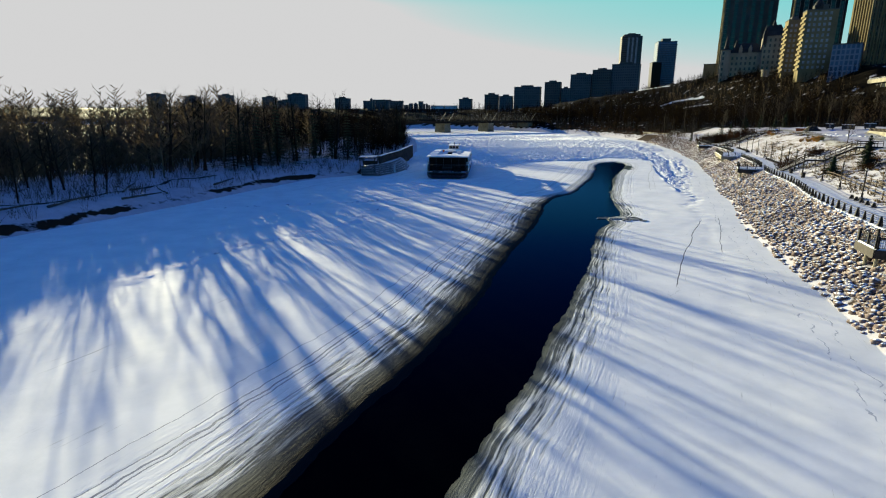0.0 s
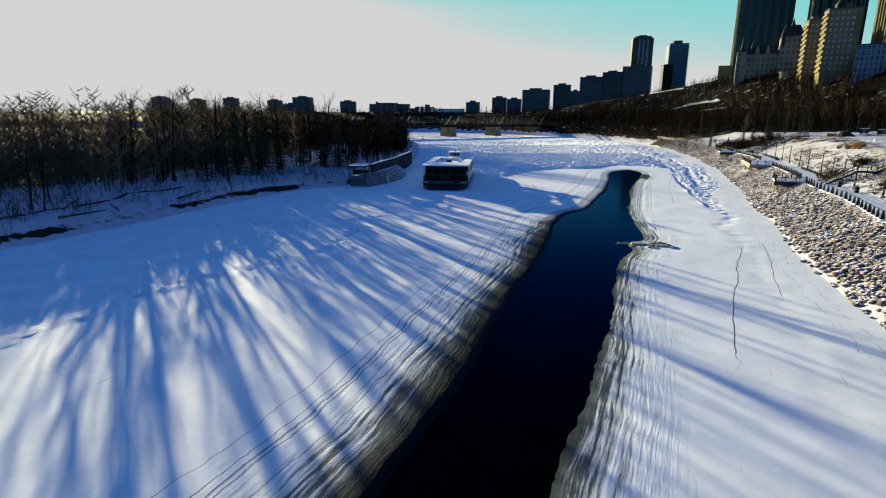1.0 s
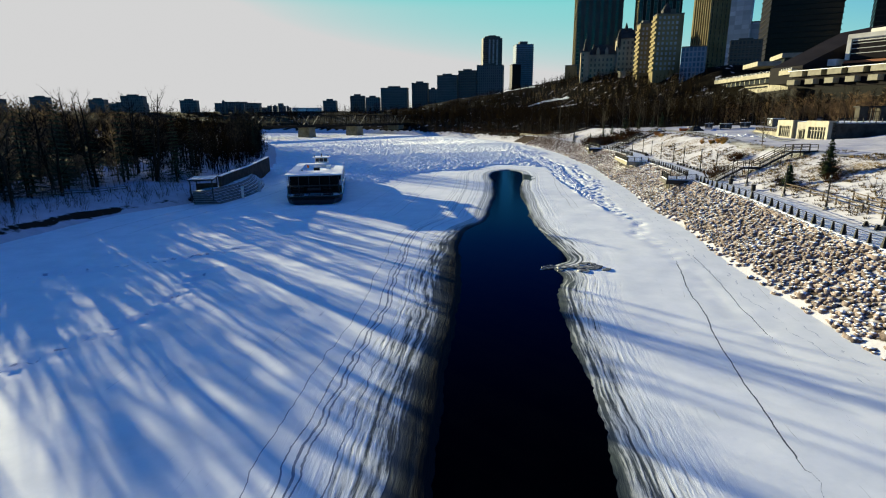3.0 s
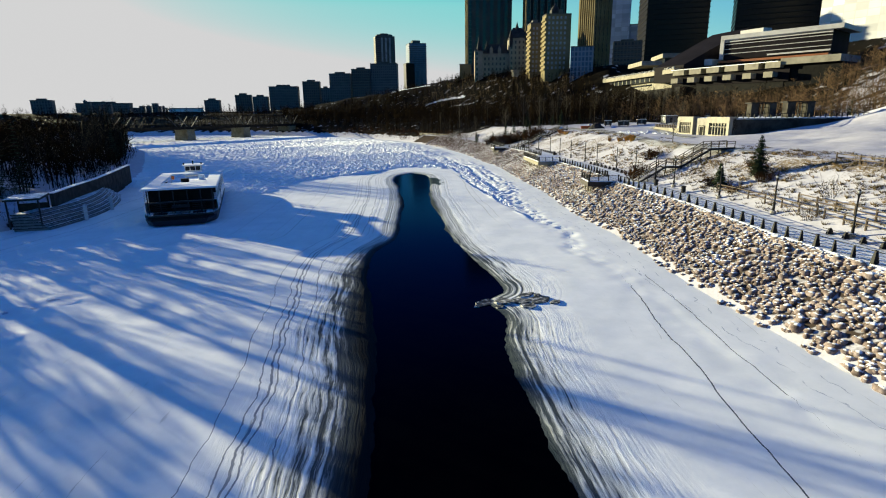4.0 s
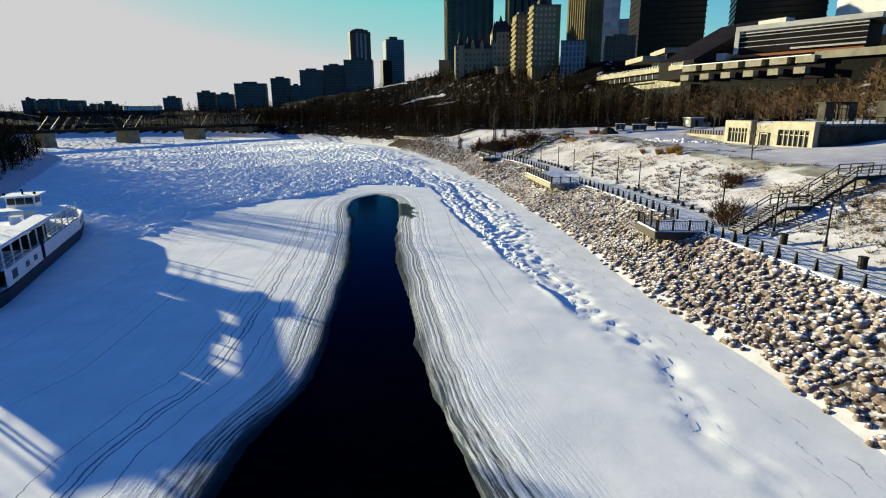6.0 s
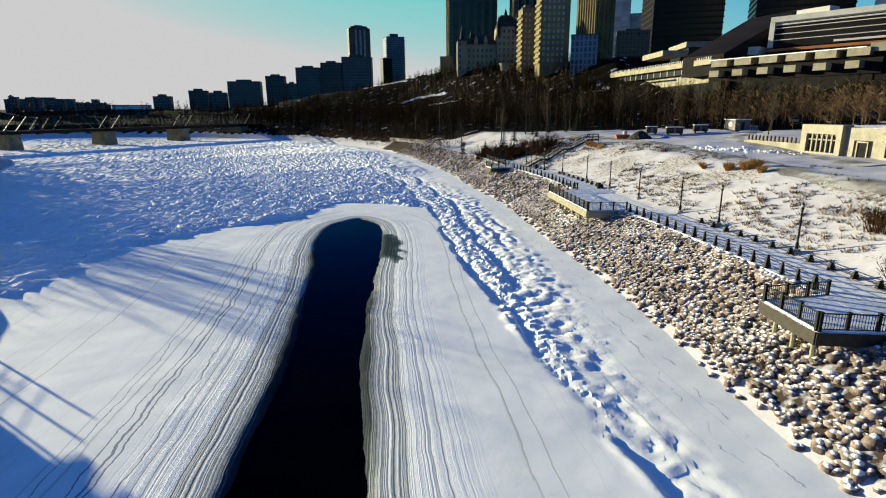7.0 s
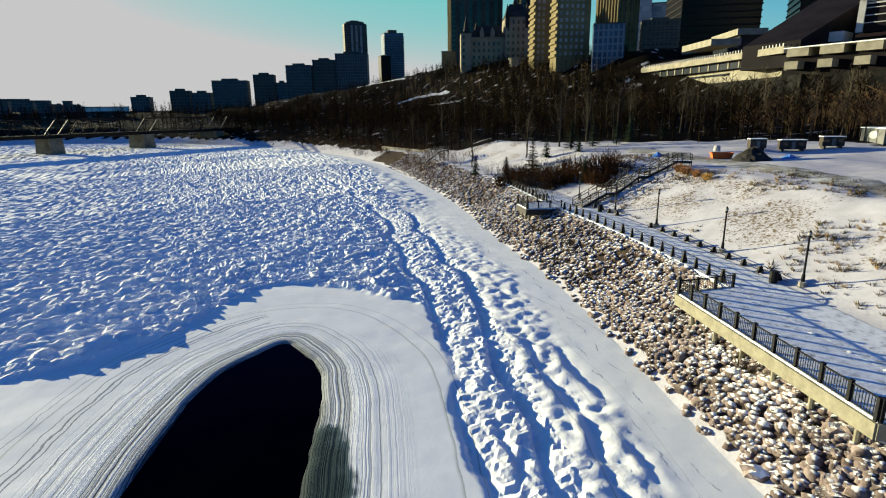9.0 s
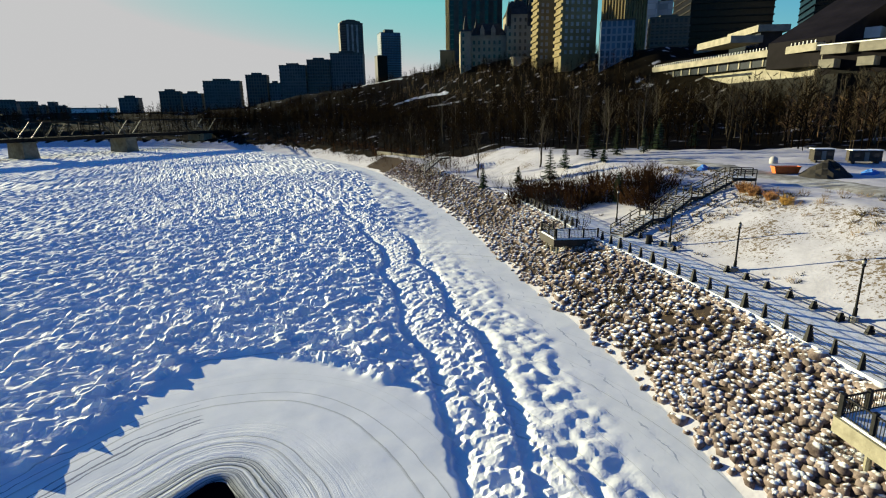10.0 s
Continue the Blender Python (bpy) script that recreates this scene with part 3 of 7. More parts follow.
mix_in(mi, (0.05, 0.085, 0.1), soaked, 1.2, 1.46, 0.9, 0.35)
mix_in(mi, (0.006, 0.024, 0.032), soaked, 1.5, 1.9, 0.7, 0.5)
shelf = combine("MULTIPLY_ADD", streaks.outputs["Fac"], 1.4, off)              # dark wet shelf under the water's edge
mix_in(mi, (0.016, 0.026, 0.034), shelf, 2.35, 1.85, 2.0, 0.2)
mix_in(mi, (0.0025, 0.005, 0.008), shelf, 1.75, 1.25, 2.0, 0.2)


def groove(name, at, half, colour, wob, only=None, broken=False):
    """A dark line in the snow where the named distance passes a value."""
    a, t, g, add, ab = attr_socket(mi, name), n.new("ShaderNodeTexNoise"), n.new("ShaderNodeNewGeometry"), n.new("ShaderNodeMath"), n.new("ShaderNodeMath")
    t.inputs["Scale"].default_value, t.inputs["Detail"].default_value = 0.35, 4
    link(g.outputs["Position"], t.inputs["Vector"])
    add.operation, add.inputs[1].default_value = "MULTIPLY_ADD", wob
    link(t.outputs["Fac"], add.inputs[0])
    link(a, add.inputs[2])
    ab.operation, ab.inputs[1].default_value, ab.inputs[2].default_value = "COMPARE", at, half
    link(add.outputs[0], ab.inputs[0])
    out = ab.outputs[0]
    if only:
        both_of = n.new("ShaderNodeMath")
        both_of.operation = "MULTIPLY"
        link(out, both_of.inputs[0])
        link(attr_socket(mi, only), both_of.inputs[1])
        out = both_of.outputs[0]
    if broken:
        mix_in(mi, colour, out, 1.46, 1.54, 0.55, 0.95)
    else:
        mix_in(mi, colour, out, 0.55, 0.95, 1.2, 0.25)


for at, half in ((5.2, 0.04), (6.6, 0.05), (6.95, 0.07), (7.5, 0.04), (9.0, 0.03)):
    groove("shore", at + 0.5, half, (0.24, 0.26, 0.31), 1.0, "west")
groove("crack", 0.2, 0.045, (0.07, 0.08, 0.1), 0.4)
groove("seam", 0.2, 0.035, (0.1, 0.11, 0.13), 0.4)
for at in (-2.2, -3.6):
    groove("toe", at + 1.2, 0.05, (0.45, 0.48, 0.54), 2.4, None, True)
# blue-grey flecks paint the shaded sides of the broken crust
mix_in(mi, (0.34, 0.38, 0.46), attr_socket(mi, "rubble"), 1.66, 1.74, 1.1, 1.25)
relief = n.new("ShaderNodeBump")
relief.inputs["Strength"].default_value, relief.inputs["Distance"].default_value = 0.5, 0.12
relief.invert = True
link(both, relief.inputs["Height"])
near_rim = n.new("ShaderNodeMapRange")
near_rim.inputs["From Min"].default_value, near_rim.inputs["From Max"].default_value = 7.5, 3.0
near_rim.inputs["To Max"].default_value = 0.5
link(off, near_rim.inputs["Value"])
link(near_rim.outputs[0], relief.inputs["Strength"])
skin = n["Principled BSDF"].inputs["Normal"]
crust, lumps = n.new("ShaderNodeTexNoise"), n.new("ShaderNodeBump")      # small broken crust on the rubble ice
crust.inputs["Scale"].default_value, crust.inputs["Detail"].default_value, crust.inputs["Roughness"].default_value = 1.6, 5, 0.6
link(geo.outputs["Position"], crust.inputs["Vector"])
lumps.inputs["Distance"].default_value = 0.06
link(crust.outputs["Fac"], lumps.inputs["Height"])
link(attr_socket(mi, "rough"), lumps.inputs["Strength"])
link(skin.links[0].from_socket, lumps.inputs["Normal"])
link(lumps.outputs[0], relief.inputs["Normal"])
link(relief.outputs[0], skin)

left_e, right_e = LEAD_L, LEAD_R[::-1]
wet, faces = [], []
for k in range(61):
    a, b = left_e[round((len(left_e) - 1) * k / 60)], right_e[round((len(right_e) - 1) * k / 60)]
    out = (b - a) / max(0.5, float(np.hypot(*(b - a)))) * 2.6
    wet += [(a[0] - out[0], a[1] - out[1] + (3 if k == 60 else 0), -0.2), (b[0] + out[0], b[1] + out[1] + (3 if k == 60 else 0), -0.2)]
    faces += [(2 * k, 2 * k + 1, 2 * k + 3, 2 * k + 2)] if k < 60 else []
water = solid("river_water", Shape().add(wet, faces), M["water"], "still black open river water in the ice", "water", kind="structure")


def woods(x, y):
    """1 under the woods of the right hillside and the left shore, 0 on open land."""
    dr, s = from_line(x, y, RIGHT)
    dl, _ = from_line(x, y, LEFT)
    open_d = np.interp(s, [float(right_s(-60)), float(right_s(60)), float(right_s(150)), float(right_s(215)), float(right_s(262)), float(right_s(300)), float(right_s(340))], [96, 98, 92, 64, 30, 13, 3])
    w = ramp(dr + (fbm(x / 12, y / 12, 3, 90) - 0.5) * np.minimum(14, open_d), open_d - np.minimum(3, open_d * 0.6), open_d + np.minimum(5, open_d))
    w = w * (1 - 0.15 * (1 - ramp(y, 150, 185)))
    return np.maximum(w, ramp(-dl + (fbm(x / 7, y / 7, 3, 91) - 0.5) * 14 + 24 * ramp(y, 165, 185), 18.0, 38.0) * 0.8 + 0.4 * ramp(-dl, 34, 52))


def grassy(x, y):
    """How much dry grass shows through the snow on open land."""
    dr, s = from_line(x, y, RIGHT)
    slope = ramp(dr, 13, 15) * (1 - ramp(dr, 26, 34))
    south = 1 - ramp(y, 85, 118)
    patch = ramp(fbm(x / 7, y / 7, 3, 95), 0.44, 0.68)
    return slope * (0.2 + 0.2 * patch + 0.07 * south) + 0.13 * ramp(dr, 10, 20) + 0.12 * ramp(fbm(x / 16, y / 16, 2, 96), 0.5, 0.7) * ramp(dr, 24, 36)


def cut_bank(x, y):
    """1 along the bare soil at the foot of the far bank."""
    dl, _ = from_line(x, y, LEFT)
    d = -dl + (fbm(x / 4, y / 4, 2, 97) - 0.5) * 2
    foot = ramp(d, 0.0, 0.6) * (1 - ramp(d, 1.6, 3.4)) * (y < 165) * (0.62 + 0.38 * ramp(fbm(x / 14, y / 14, 2, 94), 0.4, 0.55))
    ledge = -dl - 10 + (fbm(x / 9, y / 9, 2, 98) - 0.5) * 7
    return np.maximum(foot * (0.55 + 0.5 * fbm(x / 3, y / 3, 2, 99)), ramp(ledge, -0.7, 0.0) * (1 - ramp(ledge, 0.5, 1.6)) * (y < 118))


def stony(x, y):
    """1 where the shore is riprap."""
    dr, s = from_line(x, y, RIGHT)
    return ramp(dr, -0.2, 0.6) * (1 - ramp(dr, 7.6, 8.3)) * (1 - ramp(y, 330, 345)) * (y > 15) * (0.86 + 0.14 * ramp(y, 112, 140))


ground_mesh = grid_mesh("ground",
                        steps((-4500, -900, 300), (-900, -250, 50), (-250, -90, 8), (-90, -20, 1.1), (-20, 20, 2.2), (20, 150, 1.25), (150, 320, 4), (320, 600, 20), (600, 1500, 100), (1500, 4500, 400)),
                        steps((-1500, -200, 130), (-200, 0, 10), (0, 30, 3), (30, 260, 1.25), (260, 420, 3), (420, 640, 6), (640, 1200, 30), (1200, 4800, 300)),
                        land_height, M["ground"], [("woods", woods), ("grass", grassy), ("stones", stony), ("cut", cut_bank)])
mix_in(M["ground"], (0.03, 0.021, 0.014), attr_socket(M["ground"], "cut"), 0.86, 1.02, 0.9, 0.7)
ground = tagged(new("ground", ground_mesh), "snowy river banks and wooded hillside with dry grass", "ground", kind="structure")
mix_in(M["ground"], (0.15, 0.115, 0.075), attr_socket(M["ground"], "grass"), 1.07, 1.15, 2.6, 1.05)
mix_in(M["ground"], (0.19, 0.15, 0.11), attr_socket(M["ground"], "grass"), 1.11, 1.17, 6.0, 1.1)
mix_in(M["ground"], (0.05, 0.038, 0.031), attr_socket(M["ground"], "stones"), 1.06, 1.18, 1.5, 0.6)
# forest floor litter, with the trees' shade put into its near-black colour
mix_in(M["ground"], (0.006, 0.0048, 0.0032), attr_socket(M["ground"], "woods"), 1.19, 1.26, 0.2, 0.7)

# broken grey floe at the rim of the open water
g = random.Random(5)
floe = thing("ice_floe", "broken grey ice floe at the rim of the open water", "ice floe", "", Matrix.Translation((27.3, 82.6, 0)))
for x, y, a, w, l, z in ((-2.2, 0.9, 10, 2.3, 1.5, -0.17), (-0.6, 0.4, 40, 2.2, 1.7, -0.03), (0.8, -0.5, -15, 2.4, 1.5, 0.03), (2.2, -0.9, 20, 2.0, 1.9, 0.05), (0.6, -1.7, 70, 1.6, 1.3, 0.04), (1.9, 0.7, 5, 1.6, 0.9, 0.03), (3.1, -2.0, 35, 1.3, 0.9, 0.05), (-1.5, -0.5, 80, 0.9, 0.7, -0.1), (2.7, 0.1, 60, 0.9, 0.6, 0.1)):
    pts = [((0.36 + 0.26 * g.random()) * w * math.cos(t), (0.36 + 0.26 * g.random()) * l * math.sin(t)) for t in (k * 2 * math.pi / 11 + g.uniform(-0.2, 0.2) for k in range(11))]
    part("slab", Shape().prism(pts, -0.1, 0.05, top=[(px * 0.95, py * 0.95) for px, py in pts]), M["floe"], floe, m=pose(x, y, z, g.uniform(-4, 4), g.uniform(-4, 4), a))

# ---- right shore: riprap, walkway, railings ----
def rock_mesh(name, seed, cuts=1):
    r = random.Random(seed)
    bm = bmesh.new()
    bmesh.ops.create_icosphere(bm, subdivisions=cuts, radius=0.5)
    sx, sy, sz = r.uniform(0.95, 1.5), r.uniform(0.75, 1.1), r.uniform(0.5, 0.8)
    for v in bm.verts:
        k = 1 + r.uniform(-0.36, 0.32)
        v.co = Vector((v.co.x * sx, v.co.y * sy, v.co.z * sz)) * k
    me = bpy.data.meshes.new(name)
    bm.to_mesh(me)
    bm.free()
    me.materials.append(M["rock"])
    return me


def scatter_mesh(name, bases, places, mats):
    """One mesh of many shapes: bases are (verts, faces), places (base, x, y, z, turn, size)."""
    vs, fs, n = [], [], 0
    for b, x, y, z, a, size in places:
        v, f = bases[b]
        c, s = math.cos(a), math.sin(a)
        w = np.empty_like(v)
        w[:, 0], w[:, 1], w[:, 2] = x + size * (c * v[:, 0] - s * v[:, 1]), y + size * (s * v[:, 0] + c * v[:, 1]), z + size * v[:, 2]
        vs.append(w)
        fs.append(f + n)
        n += len(v)
    vs, fs = np.vstack(vs), np.vstack(fs)
    me = bpy.data.meshes.new(name)
    me.vertices.add(len(vs))
    me.vertices.foreach_set("co", vs.ravel())
    k = fs.shape[1]
    me.loops.add(fs.size)
    me.loops.foreach_set("vertex_index", fs.ravel())
    me.polygons.add(len(fs))
    me.polygons.foreach_set("loop_start", np.arange(len(fs)) * k)
    for m in mats if isinstance(mats, (list, tuple)) else [mats]:
        me.materials.append(m)
    me.update(calc_edges=True)
    return me


def arrays(me):
    v = np.array([tuple(p.co) for p in me.vertices])
    return v, np.array([tuple(p.vertices) for p in me.polygons])


RAIL_D = 8.35
PIECE_S = (float(right_s(139)), float(right_s(158)))


def embankment():
    holder = thing("riprap_embankment", "pinkish grey riprap stones dusted with snow on the shore", "embankment", kind="structure")
    rocks = [rock_mesh("rock", 100 + k, 2) for k in range(7)]
    lows = [arrays(rock_mesh("rocks_low", 200 + k, 1)) for k in range(9)]
    s0, s1 = float(right_s(34)), float(right_s(312))
    n = 15000
    s, d = rng.uniform(s0, s1, n), rng.uniform(-0.35, 8.1, n)
    more = rng.uniform(float(right_s(122)), float(right_s(180)), 2600)
    s, d, n = np.concatenate([s, more]), np.concatenate([d, rng.uniform(0.6, 8.0, 2600)]), n + 2600
    s, d, n = np.concatenate([s, rng.uniform(s0, float(right_s(236)), 1100)]), np.concatenate([d, rng.uniform(7.7, 8.0, 1100)]), n + 1100   # stones against the walkway's edge
    x, y, _ = right_at(s, d)
    keep = ((d > 0.5) | (rng.random(n) < 0.4)) & ((y < 225) | (rng.random(n) < 0.5))
    s, d, x, y = s[keep], d[keep], x[keep], y[keep]
    z = land_height(x, y)
    size = rng.uniform(0.34, 0.78, len(s)) * np.where(rng.random(len(s)) < 0.1, 1.45, 1)
    turn = rng.uniform(0, 6.28, len(s))
    mine = np.nonzero((s > PIECE_S[0]) & (s < PIECE_S[1]))[0][:300]
    single = set(mine.tolist())
    rest = [(i % 9, x[i], y[i], z[i] + 0.05, turn[i], size[i]) for i in range(len(s)) if i not in single]
    joined = part("rocks", scatter_mesh("rocks", lows, rest, M["rock"]), None, holder)
    joined["kind"] = "stuff"
    for i in mine:
        part("rock", rocks[i % 7], None, holder, m=Matrix.LocRotScale((x[i], y[i], z[i] + 0.05), Euler((rng.uniform(-0.4, 0.4), rng.uniform(-0.4, 0.4), turn[i])), [size[i]] * 3))


def strip(d0, d1, lift, thick, s0, s1, step, mats, name):
    """A slab along the right shore between two distances from it."""
    sh = Shape()
    ss = np.arange(s0, s1 + step, step)
    rows = []
    for s in ss:
        x0, y0, _ = right_at(s, d0)
        x1, y1, _ = right_at(s, d1)
        z = 4.36 + lift
        rows.append([(x0, y0, z - thick), (x0, y0, z), (x1, y1, z), (x1, y1, z - thick)])
    n = len(rows)
    v = [p for r in rows for p in r]
    f = [(4 * i + a, 4 * i + (a + 1) % 4, 4 * i + 4 + (a + 1) % 4, 4 * i + 4 + a) for i in range(n - 1) for a in range(4)] + [(3, 2, 1, 0), (4 * n - 4, 4 * n - 3, 4 * n - 2, 4 * n - 1)]
    return sh.add(v, f).mesh(name, mats)


walkway = tagged(new("walkway", strip(8.1, 12.4, 0.06, 0.35, float(right_s(22)), float(right_s(236)), 2.5, M["paving"], "walkway")), "snow-dusted paved riverside walkway", "walkway", kind="structure")

fin_big = Shape().prism([(-0.17, -0.26), (0.17, -0.26), (0.17, 0.26), (-0.17, 0.26)], 0, 1.0, top=[(-0.08, -0.09), (0.08, -0.09), (0.08, 0.09), (-0.08, 0.09)])
fin_big.box(-0.1, -0.11, 1.0, 0.1, 0.11, 1.06)
fin_big = fin_big.mesh("post", M["steel"])
fin_small = Shape().prism([(-0.09, -0.2), (0.09, -0.2), (0.09, 0.2), (-0.09, 0.2)], 0, 0.98, top=[(-0.05, -0.06), (0.05, -0.06), (0.05, 0.06), (-0.05, 0.06)]).mesh("post", M["steel"])
fin_low = Shape().prism([(-0.14, -0.3), (0.14, -0.3), (0.14, 0.3), (-0.14, 0.3)], 0, 0.55, top=[(-0.07, -0.12), (0.07, -0.12), (0.07, 0.12), (-0.07, 0.12)]).mesh("post", M["steel"])


def rail_section(s0, s1, d, group, low=False, z=4.42):
    x0, y0, a0 = right_at((s0 + s1) / 2, d)
    base = Matrix.Translation((float(x0), float(y0), z))
    ob = thing("low_rail" if low else "railing", "low dark steel rail with fin posts behind the walkway" if low else "dark steel railing with tapered fin posts along the walkway", "railing", group, base)
    inv = base.inverted()
    gap = 1.7 if not low else 1.9
    count = max(2, int((s1 - s0) / gap))
    for k in range(count):
        s = s0 + (s1 - s0) * (k + 0.5) / count
        x, y, a = right_at(s, d)
        me = fin_low if low else (fin_big if k % 3 == 0 else fin_small)
        part("post", me, None, ob, m=inv @ pose(float(x), float(y), z, 0, 0, float(a)))
    pts = [right_at(s, d)[:2] for s in np.linspace(s0, s1, 7)]
    for h, r in ((0.42, 0.03), (0.2, 0.02)) if low else ((0.98, 0.035), (0.76, 0.016), (0.55, 0.016), (0.34, 0.016), (0.13, 0.022)):
        part("rail", Shape().tube([inv @ Vector((float(x), float(y), z + h)) for x, y in pts], r, 5), M["steel"], ob)


DECKS = [(46.0, 51.5), (118.0, 124.5), (153.4, 171.5), (204.3, 210.5)]     # along the shore, by y
edges = [24.0] + [v for a, b in DECKS for v in (a, b)] + [234.0]
for a, b in zip(edges[0::2], edges[1::2]):
    sa, sb = float(right_s(a)), float(right_s(b))
    pieces = max(1, round((sb - sa) / 12))
    for k in range(pieces):
        rail_section(sa + (sb - sa) * k / pieces, sa + (sb - sa) * (k + 1) / pieces, RAIL_D, "walkway railings")
for a, b in ((171, 181), (181, 191), (196, 206), (122, 130), (130, 138), (138, 146), (70, 80)):
    rail_section(float(right_s(a)), float(right_s(b)), 12.75, "low rails behind the walkway", True, 4.5)


def lookout(ya, yb, n_piles):
    """A lookout platform that juts over the riprap."""
    sa, sb = float(right_s(ya)), float(right_s(yb))
    d0 = 3.6
    c = [right_at(s, d)[:2] for s, d in ((sa + 0.2, RAIL_D + 0.05), (sa + 1.0, d0), (sb - 1.0, d0), (sb - 0.2, RAIL_D + 0.05))]
    c = [(float(x), float(y)) for x, y in c]
    mx, my = sum(p[0] for p in c) / 4, sum(p[1] for p in c) / 4
    base = Matrix.Translation((mx, my, 0))
    q = [(x - mx, y - my) for x, y in c]
    ob = thing("lookout_deck", "timber-edged lookout deck with dark picket railing over the riprap", "deck", "lookout decks", base)
    part("deck_slab", Shape().prism(q, 4.0, 4.414), M["paving"], ob)
    for i in (0, 1, 2):
        a, b = Vector((*q[i], 0)), Vector((*q[i + 1], 0))
        along = (b - a).normalized()
        out = Vector((-along.y, along.x, 0))
        out = out if out.dot((a + b) / 2) > 0 else -out
        m = Matrix((( along.x, out.x, 0, a.x), (along.y, out.y, 0, a.y), (0, 0, 1, 0), (0, 0, 0, 1)))
        n = (b - a).length
        part("fascia", Shape().box(-0.06, 0.004, 3.5, n + 0.06, 0.16, 4.3), M["fascia"] if yb - ya > 10 else M["darkwood"], ob, "cream timber edge beam" if yb - ya > 10 else "dark timber edge beam", m)
        part("top_rail", Shape().box(0, -0.14, 5.34, n, -0.06, 5.4), M["steel"], ob, m=m)
        part("bottom_rail", Shape().box(0, -0.12, 4.42, n, -0.08, 4.46), M["steel"], ob, m=m)
        pick = Shape()
        for k in range(int(n / 0.16)):
            pick.box(0.08 + k * 0.16, -0.112, 4.46, 0.11 + k * 0.16, -0.088, 5.34)
        part("picket_panel", pick, M["steel"], ob, m=m)["kind"] = "stuff"
        cnt = max(2, round(n / 1.8) + 1)
        for k in range(cnt):
            part("post", deck_post, None, ob, m=m @ Matrix.Translation((n * k / (cnt - 1), -0.1, 4.33)))
    for k in range(n_piles):
        t = (k + 0.5) / n_piles
        for e in (0.12, 0.6):
            x = (q[1][0] * (1 - t) + q[2][0] * t) * (1 - e) + (q[0][0] * (1 - t) + q[3][0] * t) * e
            y = (q[1][1] * (1 - t) + q[2][1] * t) * (1 - e) + (q[0][1] * (1 - t) + q[3][1] * t) * e
            g = ground_z(mx + x, my + y) - 0.3
            part("support_post", Shape().tube([(x, y, g), (x, y, 4.0)], 0.16, 8), M["fascia"], ob)


M["fascia"] = material("cream-stained timber", [(0.18, 0.165, 0.12), (0.27, 0.25, 0.185)], 1.5, 0.85, 0.3, 14, gloss=0.1)
deck_post = Shape().prism([(-0.09, -0.09), (0.09, -0.09), (0.09, 0.09), (-0.09, 0.09)], 0, 1.12).prism([(-0.11, -0.11), (0.11, -0.11), (0.11, 0.11), (-0.11, 0.11)], 1.12, 1.17).mesh("post", M["steel"])
for (a, b), k in zip(DECKS, (2, 3, 6, 3)):
    lookout(a, b, k)


def lamp_post():
    ob = thing("lamp_post", "dark cast-iron lamp post with a frosted globe beside the walkway", "lamp post", "walkway lamp posts")
    part("base", Shape().prism([(0.3 * math.cos(t), 0.3 * math.sin(t)) for t in np.linspace(0, 6.283, 9)[:-1]], -0.5, 0.35), M["concrete"], ob, "concrete footing")
    part("pole", Shape().tube([(0, 0, 0.35), (0, 0, 0.9), (0, 0, 0.95), (0, 0, 3.75), (0, 0, 3.8), (0, 0, 3.95)], [0.14, 0.13, 0.085, 0.07, 0.13, 0.12], 8), M["steel"], ob, smooth=True)
    bm = bmesh.new()
    bmesh.ops.create_uvsphere(bm, u_segments=12, v_segments=8, radius=0.15)
    me = bpy.data.meshes.new("globe")
    bm.to_mesh(me)
    bm.free()
    me.materials.append(M["globe"])
    me.polygons.foreach_set("use_smooth", [True] * len(me.polygons))
    part("globe", me, None, ob, m=Matrix.Translation((0, 0, 4.07)))
    part("cap", Shape().tube([(0, 0, 4.19), (0, 0, 4.25), (0, 0, 4.37)], [0.13, 0.1, 0.015], 8), M["steel"], ob)
    return ob


M["globe"] = material("frosted lamp globe", [(0.22, 0.22, 0.21), (0.3, 0.3, 0.29)], 4, 0.35)
first = lamp_post()
for k, y in enumerate((77, 88.5, 98, 108.5, 115, 124, 133, 143, 150, 160.5, 170.3, 179.6, 189.8, 198.5, 209.5, 220)):
    x, yy, a = right_at(float(right_s(y)), 13.3)
    m = Matrix.Translation((float(x), float(yy), ground_z(float(x), float(yy)) + 0.02))
    if k == 0:
        first.matrix_world = m
    else:
        copy_thing(first, m)

bin_mesh = Shape().prism([(0.32 * math.cos(t), 0.32 * math.sin(t)) for t in np.linspace(0, 6.283, 11)[:-1]], 0, 0.85).prism([(0.36 * math.cos(t), 0.36 * math.sin(t)) for t in np.linspace(0, 6.283, 11)[:-1]], 0.85, 0.95)
bin_mesh = bin_mesh.mesh("litter_bin", M["steel"])
for y in (171.8, 200.5, 104, 112):
    x, yy, a = right_at(float(right_s(y)), 12.2)
    solid("litter_bin", bin_mesh, None, "dark round steel litter bin on the walkway", "bin", "litter bins", m=Matrix.Translation((float(x), float(yy), 4.42)))


